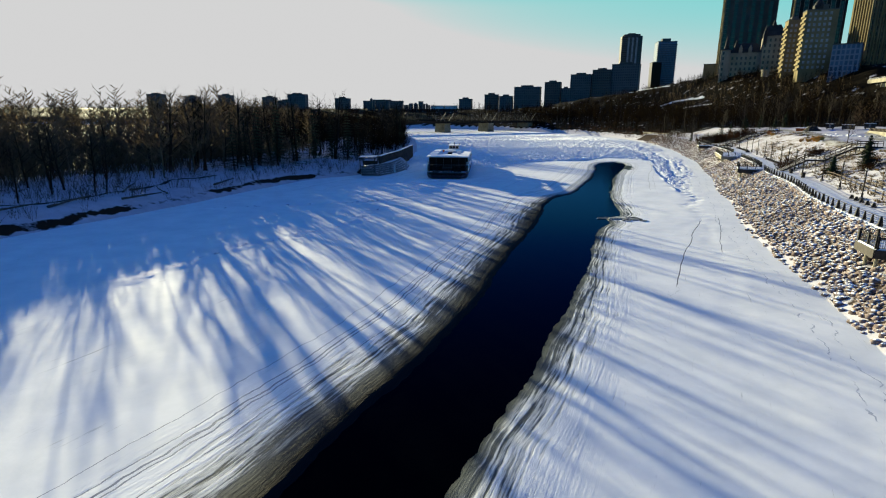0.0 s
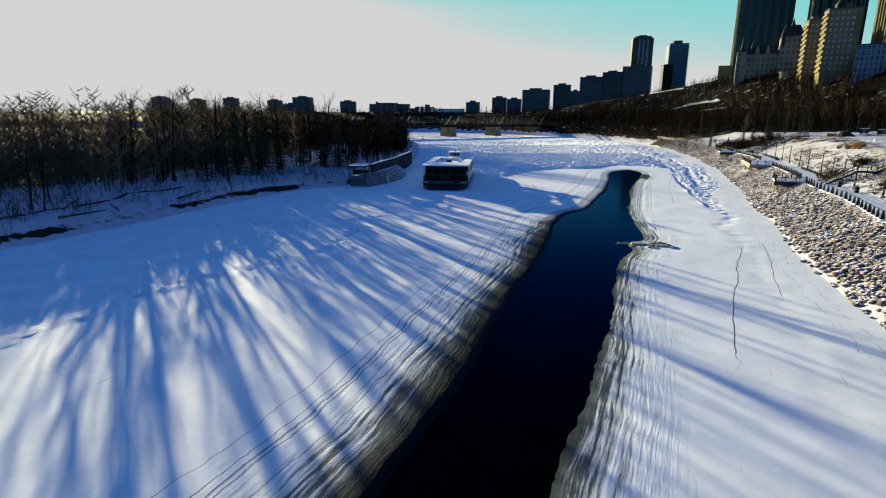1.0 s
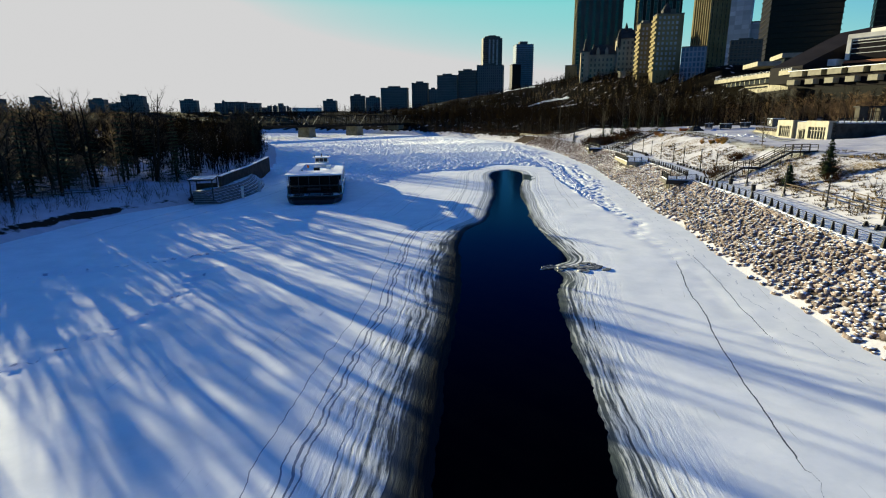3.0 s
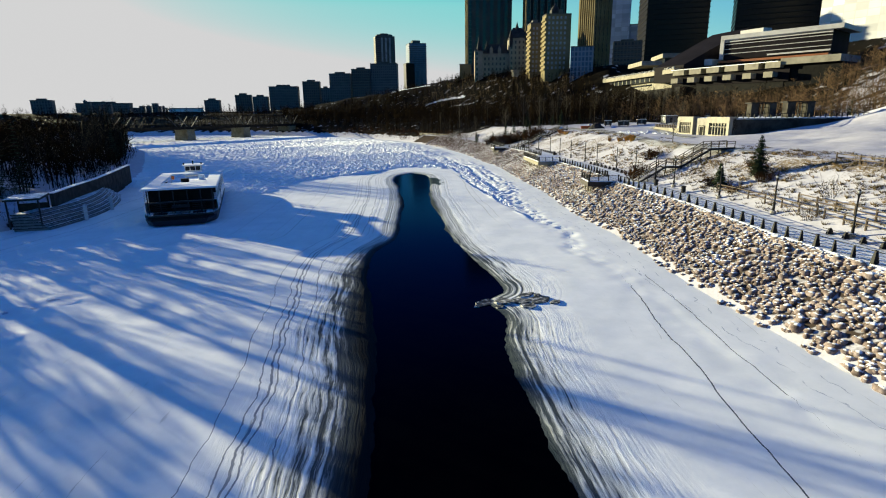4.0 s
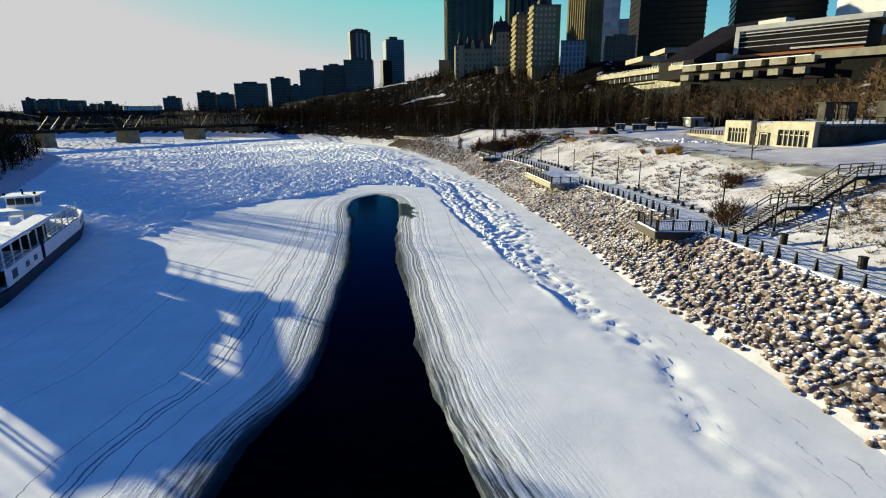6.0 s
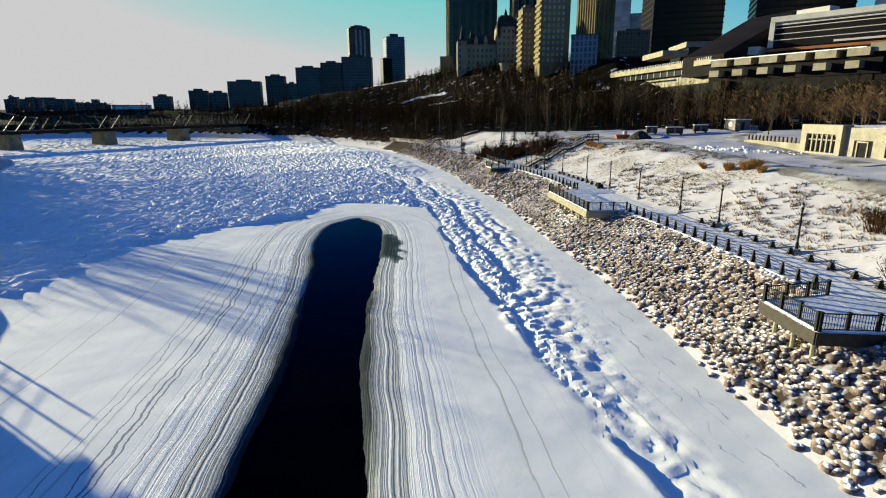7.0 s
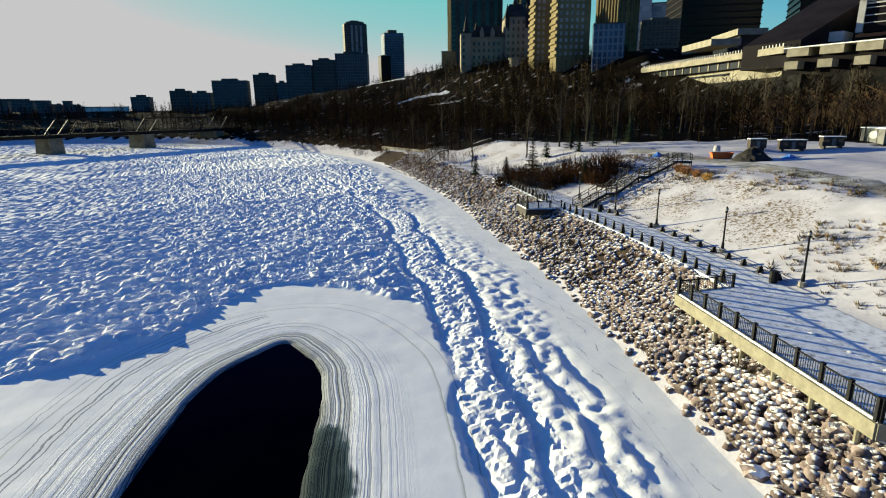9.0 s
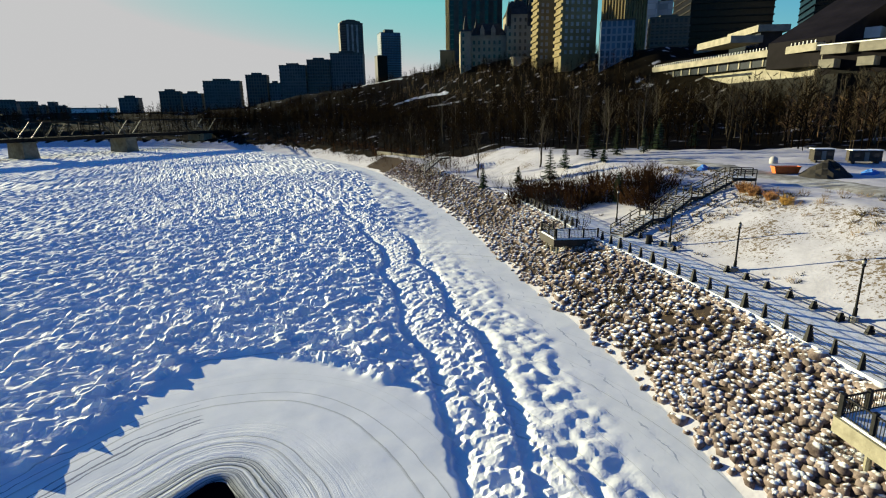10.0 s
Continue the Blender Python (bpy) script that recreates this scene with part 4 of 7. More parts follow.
def stairway(points, width, name_label, slack=0.0):
    """Timber stairs: flights and landings through the points, with handrails on posts."""
    x0, y0, z0 = points[0]
    base = Matrix.Translation((x0, y0, 0))
    ob = thing("outdoor_stairs", name_label, "stairs", "", base)
    pts = [Vector((x - x0, y - y0, z)) for x, y, z in points]
    for k, (a, b) in enumerate(zip(pts[:-1], pts[1:])):
        flat = Vector((b.x - a.x, b.y - a.y, 0))
        n, along = flat.length, flat.normalized()
        side = Vector((-along.y, along.x, 0))
        m = Matrix(((along.x, side.x, 0, a.x), (along.y, side.y, 0, a.y), (0, 0, 1, a.z), (0, 0, 0, 1)))
        rise = b.z - a.z
        if rise < 0.3:
            part("landing", Shape().box(0, -width / 2, -0.12, n, width / 2, 0), M["darkwood"], ob, m=m)
        else:
            count = round(rise / 0.175)
            run = n / count
            tread = Shape().box(0, -width / 2, -0.06, run * 1.05, width / 2, 0).mesh("tread", M["timber"])
            for i in range(count):
                part("tread", tread, None, ob, m=m @ Matrix.Translation((i * run, 0, (i + 1) * rise / count)))
        for sd in (-1, 1):
            w = sd * width / 2
            part("stringer", Shape().add([(0, w - 0.05, -0.35), (0, w + 0.05, -0.35), (0, w + 0.05, 0.02), (0, w - 0.05, 0.02), (n, w - 0.05, rise - 0.35), (n, w + 0.05, rise - 0.35), (n, w + 0.05, rise + 0.02), (n, w - 0.05, rise + 0.02)],
                 [(3, 2, 1, 0), (4, 5, 6, 7), (0, 1, 5, 4), (1, 2, 6, 5), (2, 3, 7, 6), (3, 0, 4, 7)]), M["darkwood"], ob, m=m)
            for h in (1.02, 0.6):
                part("handrail", Shape().tube([(0, w, h), (n, w, rise + h)], 0.055, 6), M["darkwood"], ob, m=m)
            for i in range(max(2, round(n / 1.6)) + 1):
                t = i / max(2, round(n / 1.6))
                gx, gy = points[k][0] + (b.x - a.x) * t + side.x * w, points[k][1] + (b.y - a.y) * t + side.y * w
                foot = min(ground_z(gx, gy) - 0.2 - a.z, rise * t - 0.1)
                part("post", Shape().box(n * t - 0.05, w - 0.05, foot, n * t + 0.05, w + 0.05, rise * t + 1.02), M["darkwood"], ob, m=m)


STAIR_UP = [(103.2, 202.0, 4.5), (107.3, 201.7, 6.2), (109.0, 201.5, 6.2), (113.2, 201.6, 8.2), (115.4, 201.5, 8.2), (119.8, 200.4, 10.2), (121.6, 198.6, 10.2)]
stairway([(70.3, 113.0, 4.5), (74.8, 111.9, 6.9), (77.6, 111.2, 6.9), (83.0, 110.2, 9.6), (87.5, 109.2, 9.65)], 2.0, "dark timber stairs with handrails climbing the snowy slope")
stairway(STAIR_UP, 2.2, "dark timber stairs with handrails beside brown shrubs")
stairway([(113.5, 277.0, 4.4), (119, 279, 7.2), (122, 280, 7.2)], 2.0, "dark timber stairs at the edge of the woods")


def rail_fence(s0, s1, d, gap=3.0):
    x0, y0, _ = right_at((s0 + s1) / 2, d)
    x0, y0 = float(x0), float(y0)
    ob = thing("log_fence", "weathered brown post-and-rail log fence above the walkway", "fence", "log fences", Matrix.Translation((x0, y0, 0)))
    tops = []
    for s in np.arange(s0, s1 + 0.1, gap):
        x, y, a = right_at(s, d)
        x, y = float(x), float(y)
        g = ground_z(x, y)
        part("post", Shape().tube([(x - x0, y - y0, g - 0.3), (x - x0, y - y0, g + 1.15)], [0.11, 0.09], 6), M["timber"], ob)
        tops.append((x - x0, y - y0, g))
    for h in (0.5, 0.95):
        for a, b in zip(tops[:-1], tops[1:]):
            part("log_rail", Shape().tube([(a[0], a[1], a[2] + h), (b[0], b[1], b[2] + h)], 0.065, 6), M["timber"], ob)


for a, b in ((48, 66), (66, 84), (84, 101)):
    rail_fence(float(right_s(a)), float(right_s(b)), 14.8)
rail_fence(float(right_s(70)), float(right_s(92)), 16.6)
rail_fence(float(right_s(60)), float(right_s(80)), 26)
rail_fence(float(right_s(80)), float(right_s(97)), 27)
embankment()

# ---- riverboat and landing ----
def riverboat():
    ob = thing("riverboat", "white and navy riverboat with snowy canopy, frozen in ice", "boat", "", pose(1.0, 135.6, 0, 0, 0, -5.0))
    L, W = 44.0, 5.3
    half = [(-4.6, 0.0), (-5.1, 1.2), (-W, 3.0), (-W, 31.0), (-4.4, 37.5), (-2.4, 42.0), (0, L)]
    hull = half + [(-x, y) for x, y in reversed(half[:-1])]
    inner = [(x * 0.985, 0.1 + y * 0.995) for x, y in hull]
    part("hull", Shape().prism([(x * 0.94, 0.5 + y * 0.975) for x, y in hull], -0.4, 1.15, top=hull), M["navy"], ob, "dark navy hull")
    part("rub_rail", Shape().prism([(x * 1.012, y * 1.004 - 0.05) for x, y in hull], 1.15, 1.32), M["navy"], ob, "dark rubbing strake")
    part("main_deck", Shape().prism(inner, 1.32, 1.42), M["darkwood"], ob)
    # white sides with openings above them
    for sd in (-1, 1):
        sh = Shape()
        for a, b, lo, hi in ((3.0, 13.5, 1.42, 3.05), (13.5, 14.6, 1.42, 1.5), (14.6, 31.0, 1.42, 2.9)):
            sh.box(min(sd * (W - 0.12), sd * W), a, lo, max(sd * (W - 0.12), sd * W), b, hi)
        part("side_panel", sh, M["white_paint"], ob)
        for y0, y1, lo, hi in ((4.2, 5.7, 1.75, 2.75), (8.0, 9.2, 1.9, 2.6), (10.6, 11.8, 1.9, 2.6)):
            win = part("window", Shape().box(sd * (W + 0.001) - 0.03, y0, lo, sd * (W + 0.001) + 0.03, y1, hi), M["white_paint"], ob)
            part("pane", Shape().box(sd * (W + 0.02) - 0.03, y0 + 0.07, lo + 0.07, sd * (W + 0.02) + 0.03, y1 - 0.07, hi - 0.07), M["glass"], win)
        part("side_door", Shape().box(sd * W - 0.05, 13.6, 1.45, sd * W + 0.02, 14.5, 3.35), M["dark_room"], ob, "dark side door")
        bow = Shape()
        pts = [(sd * -x, y) for x, y in half[3:]]
        for (xa, ya), (xb, yb) in zip(pts[:-1], pts[1:]):
            v = [(xa, ya, 1.4), (xb, yb, 1.4), (xb, yb, 2.9), (xa, ya, 2.9), (xa * 0.97, ya - 0.1, 1.4), (xb * 0.97, yb - 0.1, 1.4), (xb * 0.97, yb - 0.1, 2.9), (xa * 0.97, ya - 0.1, 2.9)]
            bow.add(v, [(0, 1, 2, 3), (7, 6, 5, 4), (3, 2, 6, 7), (0, 4, 5, 1), (0, 3, 7, 4), (1, 5, 6, 2)])
        part("bow_bulwark", bow, M["white_paint"], ob)
        for k in range(4):
            (xa, ya), (xb, yb) = pts[0], pts[1]
            t = 0.12 + 0.24 * k
            x, y = xa + (xb - xa) * t, ya + (yb - ya) * t
            part("bow_window", Shape().box(-0.03, -0.5, 0, 0.03, 0.5, 0.7), M["glass"], ob, m=pose(x + sd * 0.03, y, 1.85, 0, 0, sd * 8))
        for k in range(12):
            y = 3.2 + k * 2.5
            part("canopy_post", Shape().box(sd * (W - 0.1) - 0.06, y - 0.06, 2.9, sd * (W - 0.1) + 0.06, y + 0.06, 5.05), M["white_paint"], ob)
        for h in (3.35, 3.75, 4.15):
            part("side_rail", Shape().tube([(sd * (W - 0.08), 3.0, h), (sd * (W - 0.08), 31.0, h)], 0.03, 5), M["steel"], ob)
    part("upper_deck", Shape().box(-W + 0.15, 3.0, 2.86, W - 0.15, 31.0, 2.98), M["darkwood"], ob)
    part("saloon", Shape().box(-W + 0.9, 8.0, 1.42, W - 0.9, 30.0, 2.86), M["dark_room"], ob, "dark main saloon")
    part("upper_cabin", Shape().box(-W + 0.6, 12.0, 2.98, W - 0.6, 18.5, 4.5), M["dark_room"], ob, "dark glazed upper cabin")
    # canopy: a snow-covered ring round an open well
    ring = Shape()
    for x0, y0, x1, y1 in ((-W - 0.15, 1.6, W + 0.15, 9.0), (-W - 0.15, 9.0, -W + 2.0, 24.0), (W - 2.0, 9.0, W + 0.15, 24.0), (-W - 0.15, 24.0, W + 0.15, 27.0)):
        ring.box(x0, y0, 5.05, x1, y1, 5.22)
    part("canopy", ring, M["white_paint"], ob, "white canopy roof")
    cap = Shape()
    for x0, y0, x1, y1 in ((-W, 1.8, W, 8.9), (-W, 8.9, -W + 1.9, 24.1), (W - 1.9, 8.9, W, 24.1), (-W, 24.1, W, 26.8)):
        cap.box(x0, y0, 5.224, x1, y1, 5.32)
    part("roof_snow", cap, M["snow"], ob, "snow lying on the canopy")
    part("well_deck", Shape().box(-W + 2.0, 9.0, 4.6, W - 2.0, 24.0, 4.68), M["snow"], ob, "snow-covered sun deck")
    part("roof_chest", Shape().box(-0.7, 12.0, 4.68, 0.5, 13.2, 5.55), M["dark_room"], ob)
    part("roof_hatch", Shape().box(1.6, 18, 4.68, 2.6, 19.2, 5.5), M["white_paint"], ob)
    # pilothouse
    house = part("pilothouse", Shape().prism([(-1.5, 28.0), (1.5, 28.0), (1.5, 30.6), (0.9, 31.4), (-0.9, 31.4), (-1.5, 30.6)], 2.98, 6.5), M["white_paint"], ob)
    for x0, x1 in ((-1.35, -0.55), (-0.45, 0.45), (0.55, 1.35)):
        part("pane", Shape().box(x0, 27.96, 5.55, x1, 28.02, 6.35), M["glass"], house)
    for sd in (-1, 1):
        part("pane", Shape().box(sd * 1.5 - 0.03, 28.3, 5.55, sd * 1.5 + 0.03, 30.3, 6.35), M["glass"], house)
    part("house_roof", Shape().box(-1.9, 27.6, 6.5, 1.9, 31.8, 6.64), M["snow"], ob, "snowy pilothouse roof")
    part("horn", Shape().tube([(0, 29.4, 6.64), (0, 29.4, 7.1), (0, 29.1, 7.25)], [0.12, 0.1, 0.16], 7), M["steel"], ob)
    for x in (-1.6, 1.6):
        part("searchlight", Shape().tube([(x, 28.4, 6.64), (x, 28.4, 6.85), (x, 28.1, 6.9)], [0.05, 0.14, 0.16], 7), M["steel"], ob)
    box = part("paddle_box", Shape().prism([(-3.4, -2.0), (3.4, -2.0), (4.7, 0.3), (-4.7, 0.3)], 0.15, 0.95, top=[(-3.9, -2.4), (3.9, -2.4), (5.0, 0.3), (-5.0, 0.3)]), M["navy"], ob, "dark stern platform")
    for k in range(5):
        part("slat", Shape().box(-3.9, -2.2 + k * 0.5, 0.95, 3.9, -1.95 + k * 0.5, 1.04), M["steel"], box)
    # stern: dark gallery, stairs, paddle wheel
    part("stern_wall", Shape().box(-4.7, 3.6, 1.42, 4.7, 3.8, 4.95), M["dark_room"], ob, "dark stern bulkhead")
    for x in (-4.6, -2.9, -1.0, 1.0, 2.9, 4.6):
        part("stern_post", Shape().box(x - 0.07, 1.7, 1.42, x + 0.07, 1.84, 5.05), M["navy"], ob)
    part("stern_beam", Shape().box(-4.7, 1.66, 3.0, 4.7, 1.9, 3.2), M["navy"], ob)
    for x0 in (-3.9, 1.6):
        ladder = part("stern_stairs", Shape().box(x0 - 0.02, 0.4, 1.43, x0 + 1.92, 2.2, 1.48), M["steel"], ob)
        for k in range(6):
            part("tread", Shape().box(x0, 0.5 + k * 0.26, 1.5 + k * 0.25, x0 + 1.9, 0.78 + k * 0.26, 1.55 + k * 0.25), M["steel"], ladder)
    wheel = part("paddle_wheel", Shape().tube([(-1.3, 1.0, 1.9), (1.3, 1.0, 1.9)], 0.16, 8), M["steel"], ob)
    for k in range(8):
        a = k * math.pi / 4
        part("paddle", Shape().box(-1.25, -0.14, -0.03, 1.25, 0.14, 0.03), M["navy"], wheel, m=Matrix.Translation((0, 1.0 + 0.75 * math.cos(a), 1.9 + 0.75 * math.sin(a))) @ Matrix.Rotation(a, 4, "X"))
    for h in (1.9, 2.4):
        part("stern_rail", Shape().tube([(-4.6, 0.25, h), (4.6, 0.25, h)], 0.03, 5), M["steel"], ob)
    for k in range(9):
        x = -4.6 + k * 1.15
        part("rail_post", Shape().tube([(x, 0.25, 1.3), (x, 0.25, 2.4)], 0.03, 5), M["steel"], ob)
    flag = part("flag_staff", Shape().tube([(-1.9, 9.2, 4.68), (-1.75, 9.0, 6.7)], 0.035, 5), M["pale"], ob)
    part("flag", Shape().add([(-1.82, 9.12, 5.9), (-1.4, 9.22, 5.8), (-1.3, 9.2, 6.35), (-1.76, 9.04, 6.5)], [(0, 1, 2, 3)]), M["orange"], flag, "faded red flag")


M["pale"] = material("pale grey metal", [(0.4, 0.4, 0.41), (0.55, 0.55, 0.55)], 3, 0.5)
riverboat()


def landing():
    """Curved stepped boat landing with a small dark shelter at its near end."""
    ox, oy = -13.0, 155.0
    ob = thing("boat_landing", "curved stepped concrete boat landing with snow on its tiers", "landing", "", Matrix.Translation((ox, oy, 0)))
    front = smooth_line([(-16.5, 139.5), (-14.6, 143.6), (-12.0, 149.9), (-10.5, 158), (-10.2, 167), (-10.9, 175)], 1.5)
    for k in range(6):                         # each tier steps back half a metre
        edge = front + np.array([-0.52 * k, 0.1 * k])
        back = front + np.array([-4.6, 0.9])
        outline = [(x - ox, y - oy) for x, y in edge] + [(x - ox, y - oy) for x, y in back[::-1]]
        part("tier", Shape().prism(outline[::-1], 0.02 + 0.42 * k, 0.3 + 0.42 * k), M["landing"], ob)
        # risers take a dark timber colour in place of their shade
        part("riser", Shape().prism([(x - 0.14, y) for x, y in outline][::-1], 0.3 + 0.42 * k, 0.44 + 0.42 * k), M["darkwood"], ob, "riser darkened to paint its shade")
    for x, y in ((-13.2, 146.0), (-10.6, 155.0)):
        part("mooring_post", Shape().box(x - ox, y - oy, -0.3, x - ox + 0.5, y - oy + 0.5, 2.5), M["pale"], ob, "pale mooring post")
    part("shelter_roof", Shape().box(-8.6, -15.5, 4.5, -4.2, -9.0, 4.8), M["darkwood"], ob, "dark flat shelter roof")
    for x, y in ((-8.3, -15.2), (-4.5, -15.2), (-8.3, -9.3), (-4.5, -9.3)):
        part("shelter_post", Shape().box(x - 0.1, y - 0.1, 0.5, x + 0.1, y + 0.1, 4.5), M["darkwood"], ob)
    part("shelter_wall", Shape().box(-8.3, -9.4, 0.5, -4.5, -9.2, 3.4), M["darkwood"], ob)


M["landing"] = material("grey landing concrete", [(0.1, 0.1, 0.1), (0.19, 0.19, 0.18)], 0.9, 0.85, 0.2, 10)
mix_in(M["landing"], SNOW, up_socket(M["landing"]), 1.1, 1.35, 1.8, 0.5)
M["dark_landing"] = material("darker landing concrete", [(0.02, 0.02, 0.02), (0.065, 0.062, 0.056)], 0.7, 0.85, 0.3, 10, gloss=0.05)
landing()


def ramp_wall(points, w, top, label):
    ob = thing("ramp_wall", label, "wall", kind="")
    for k, ((x0, y0), (x1, y1)) in enumerate(zip(points[:-1], points[1:])):
        a = math.degrees(math.atan2(y1 - y0, x1 - x0))
        n = math.hypot(x1 - x0, y1 - y0)
        g = min(ground_z(x0, y0), ground_z(x1, y1)) - 0.6
        part("wall_segment", Shape().box(0, -w / 2, g, n, w / 2, top), M["dark_landing"], ob, m=pose(x0, y0, 0, 0, 0, a))
        part("coping", Shape().box(0, -w / 2 - 0.12, top, n, w / 2 + 0.12, top + 0.14), M["snow"], ob, "snow-capped coping", m=pose(x0, y0, 0, 0, 0, a))
    return ob


ramp_wall([(-17.0, 146), (-15.6, 156), (-13.8, 166), (-12.4, 180), (-10.8, 198)], 0.5, 4.6, "long concrete ramp wall with snow-capped coping on the shore")

# ---- buildings of the right bank, bridge, skyline ----
def facade(name, wall, pane, w=2.6, h=3.2, gap=0.35, rough=0.6):
    """A far facade: rows of windows in a wall."""
    m = bpy.data.materials.new(name)
    m.use_nodes = True
    n, link = m.node_tree.nodes, m.node_tree.links.new
    co, sep, ma, cb, br = n.new("ShaderNodeTexCoord"), n.new("ShaderNodeSeparateXYZ"), n.new("ShaderNodeMath"), n.new("ShaderNodeCombineXYZ"), n.new("ShaderNodeTexBrick")
    link(co.outputs["Object"], sep.inputs[0])
    ma.operation = "ADD"
    link(sep.outputs["X"], ma.inputs[0])
    link(sep.outputs["Y"], ma.inputs[1])
    link(ma.outputs[0], cb.inputs[0])
    link(sep.outputs["Z"], cb.inputs[1])
    link(cb.outputs[0], br.inputs["Vector"])
    br.offset = 0.0
    br.inputs["Color1"].default_value, br.inputs["Color2"].default_value = (*pane, 1), (*(c * 1.8 for c in pane), 1)
    br.inputs["Mortar"].default_value = (*wall, 1)
    br.inputs["Scale"].default_value, br.inputs["Brick Width"].default_value, br.inputs["Row Height"].default_value, br.inputs["Mortar Size"].default_value = 1.0, w, h, gap * 1.6
    tex, mx = n.new("ShaderNodeTexNoise"), n.new("ShaderNodeMix")
    tex.inputs["Scale"].default_value = 0.08
    mx.data_type, mx.blend_type = "RGBA", "MULTIPLY"
    mx.inputs["Factor"].default_value = 0.35
    link(co.outputs["Object"], tex.inputs["Vector"])
    link(br.outputs["Color"], mx.inputs["A"])
    link(tex.outputs["Fac"], mx.inputs["B"])
    b = n["Principled BSDF"]
    b.inputs["Roughness"].default_value, b.inputs["Specular IOR Level"].default_value = rough, 0.08
    link(mx.outputs["Result"], b.inputs["Base Color"])
    return m


F = {
    "grey": facade("grey concrete flats", (0.14, 0.14, 0.135), (0.05, 0.055, 0.06)),
    "brown": facade("brown brick flats", (0.13, 0.11, 0.092), (0.042, 0.043, 0.045)),
    "dark": facade("dark curtain wall", (0.012, 0.011, 0.011), (0.005, 0.005, 0.006), 3.0, 3.6, 0.25, 0.3),
    "pale": facade("pale panelled wall", (0.62, 0.61, 0.6), (0.5, 0.5, 0.5), 6, 4, 0.1),
    "bluish": facade("blue-grey glass wall", (0.2, 0.24, 0.3), (0.05, 0.09, 0.14), 2.5, 3.4, 0.3, 0.3),
    "plain_cream": material("cream tower stone", [(0.13, 0.105, 0.055), (0.19, 0.155, 0.085)], 0.1, 0.8, gloss=0.05),
    "plain_grey": material("grey tower concrete", [(0.06, 0.06, 0.055), (0.1, 0.1, 0.092)], 0.1, 0.8, gloss=0.05),
    "roof": material("dark slate roof", [(0.02, 0.02, 0.022), (0.045, 0.045, 0.045)], 0.3, 0.7, gloss=0.05),
}


def stand_at(left, right, z0, depth, skew):
    """Width and pose of a building whose front runs from one corner toward another as seen from the river."""
    a, b = Vector((*left, 0)), Vector((*right, 0))
    w = (b - a)
    ang = math.degrees(math.atan2(w.y, w.x)) + skew
    return w.length / max(0.6, math.cos(radians(skew))) * 0.97, pose(a.x, a.y, z0, 0, 0, ang)


def block(name, label, left, right, z0, z1, depth=22, skew=10, wall="grey", style="", top=None, group="skyline blocks", floor=3.4, bay=3.0):
    w, m = stand_at(left, right, z0, depth, skew)
    h = z1 - z0
    ob = thing(name, label, "building", group, m)
    mats = F[wall] if wall in F else M[wall]
    part("wall", Shape().box(0, 0, -8, w, depth, h), mats, ob)
    part("parapet", Shape().box(-0.2, -0.2, h, w + 0.2, depth + 0.2, h + 0.7), F["plain_grey"], ob)
    if top:
        part("roof_plant", Shape().box(w * 0.25, depth * 0.25, h + 0.7, w * 0.7, depth * 0.75, h + top), F["plain_grey"], ob)
    if style == "fins":
        fin = Shape().box(-0.35, -0.9, 0, 0.35, 0.003, h).mesh("fin", F["plain_cream"] if wall == "plain_cream" else F["plain_grey"])
        for k in range(int(w / bay) + 1):
            part("fin", fin, None, ob, m=Matrix.Translation((min(w, k * bay), -0.002, 0)))
        # side fins always cream: sunlight on the west face painted by colour
        side = Shape().box(-0.9, -0.35, 0, 0.003, 0.35, h).mesh("fin", F["plain_cream"])
        for k in range(int(depth / bay) + 1):
            part("fin", side, None, ob, m=Matrix.Translation((-0.002, k * bay, 0)))
        pane = Shape().box(0.45, -0.12, 0.6, bay - 0.45, 0.004, floor - 0.5).mesh("window", M["glass"])
        for k in range(int(w / bay)):
            for j in range(int(h / floor)):
                if k % 2 == 0:
                    part("window", pane, None, ob, m=Matrix.Translation((k * bay, -0.004, j * floor)))
    if style == "bands":
        band = Shape().box(-0.4, -0.45, 0, w + 0.4, depth + 0.4, 0.85).mesh("floor_band", F["dark_band"] if wall == "dark" else F["band"])
        for j in range(1, int(h / floor)):
            part("floor_band", band, None, ob, m=Matrix.Translation((0, 0, j * floor)))
    if style == "balconies":
        slab = Shape().box(-1.2, -0.9, 0, w + 0.9, 2.0, 0.16).box(-1.2, -0.95, 0.16, w + 0.9, -0.9, 1.0).box(-1.25, -0.95, 0.16, -1.2, 2.0, 1.0).mesh("balcony", F["band"])
        for j in range(1, int(h / floor)):
            part("balcony", slab, None, ob, m=Matrix.Translation((0, 0, j * floor)))
    if style == "punched":
        pane = Shape().box(0, -0.08, 0, 1.5, 0.004, 1.9).mesh("window", M["office_glass"])
        for k in range(int((w - 1.5) / bay)):
            for j in range(int(h / floor)):
                part("window", pane, None, ob, m=Matrix.Translation((1.6 + k * bay, -0.004, j * floor + 0.8)))
        ledge = Shape().box(-0.9, -0.02, 0, 0.003, depth + 0.02, 1.5).mesh("floor_band", F["plain_cream"])
        for j in range(int(h / floor)):
            part("floor_band", ledge, None, ob, m=Matrix.Translation((-0.002, 0, j * floor)))
    return ob


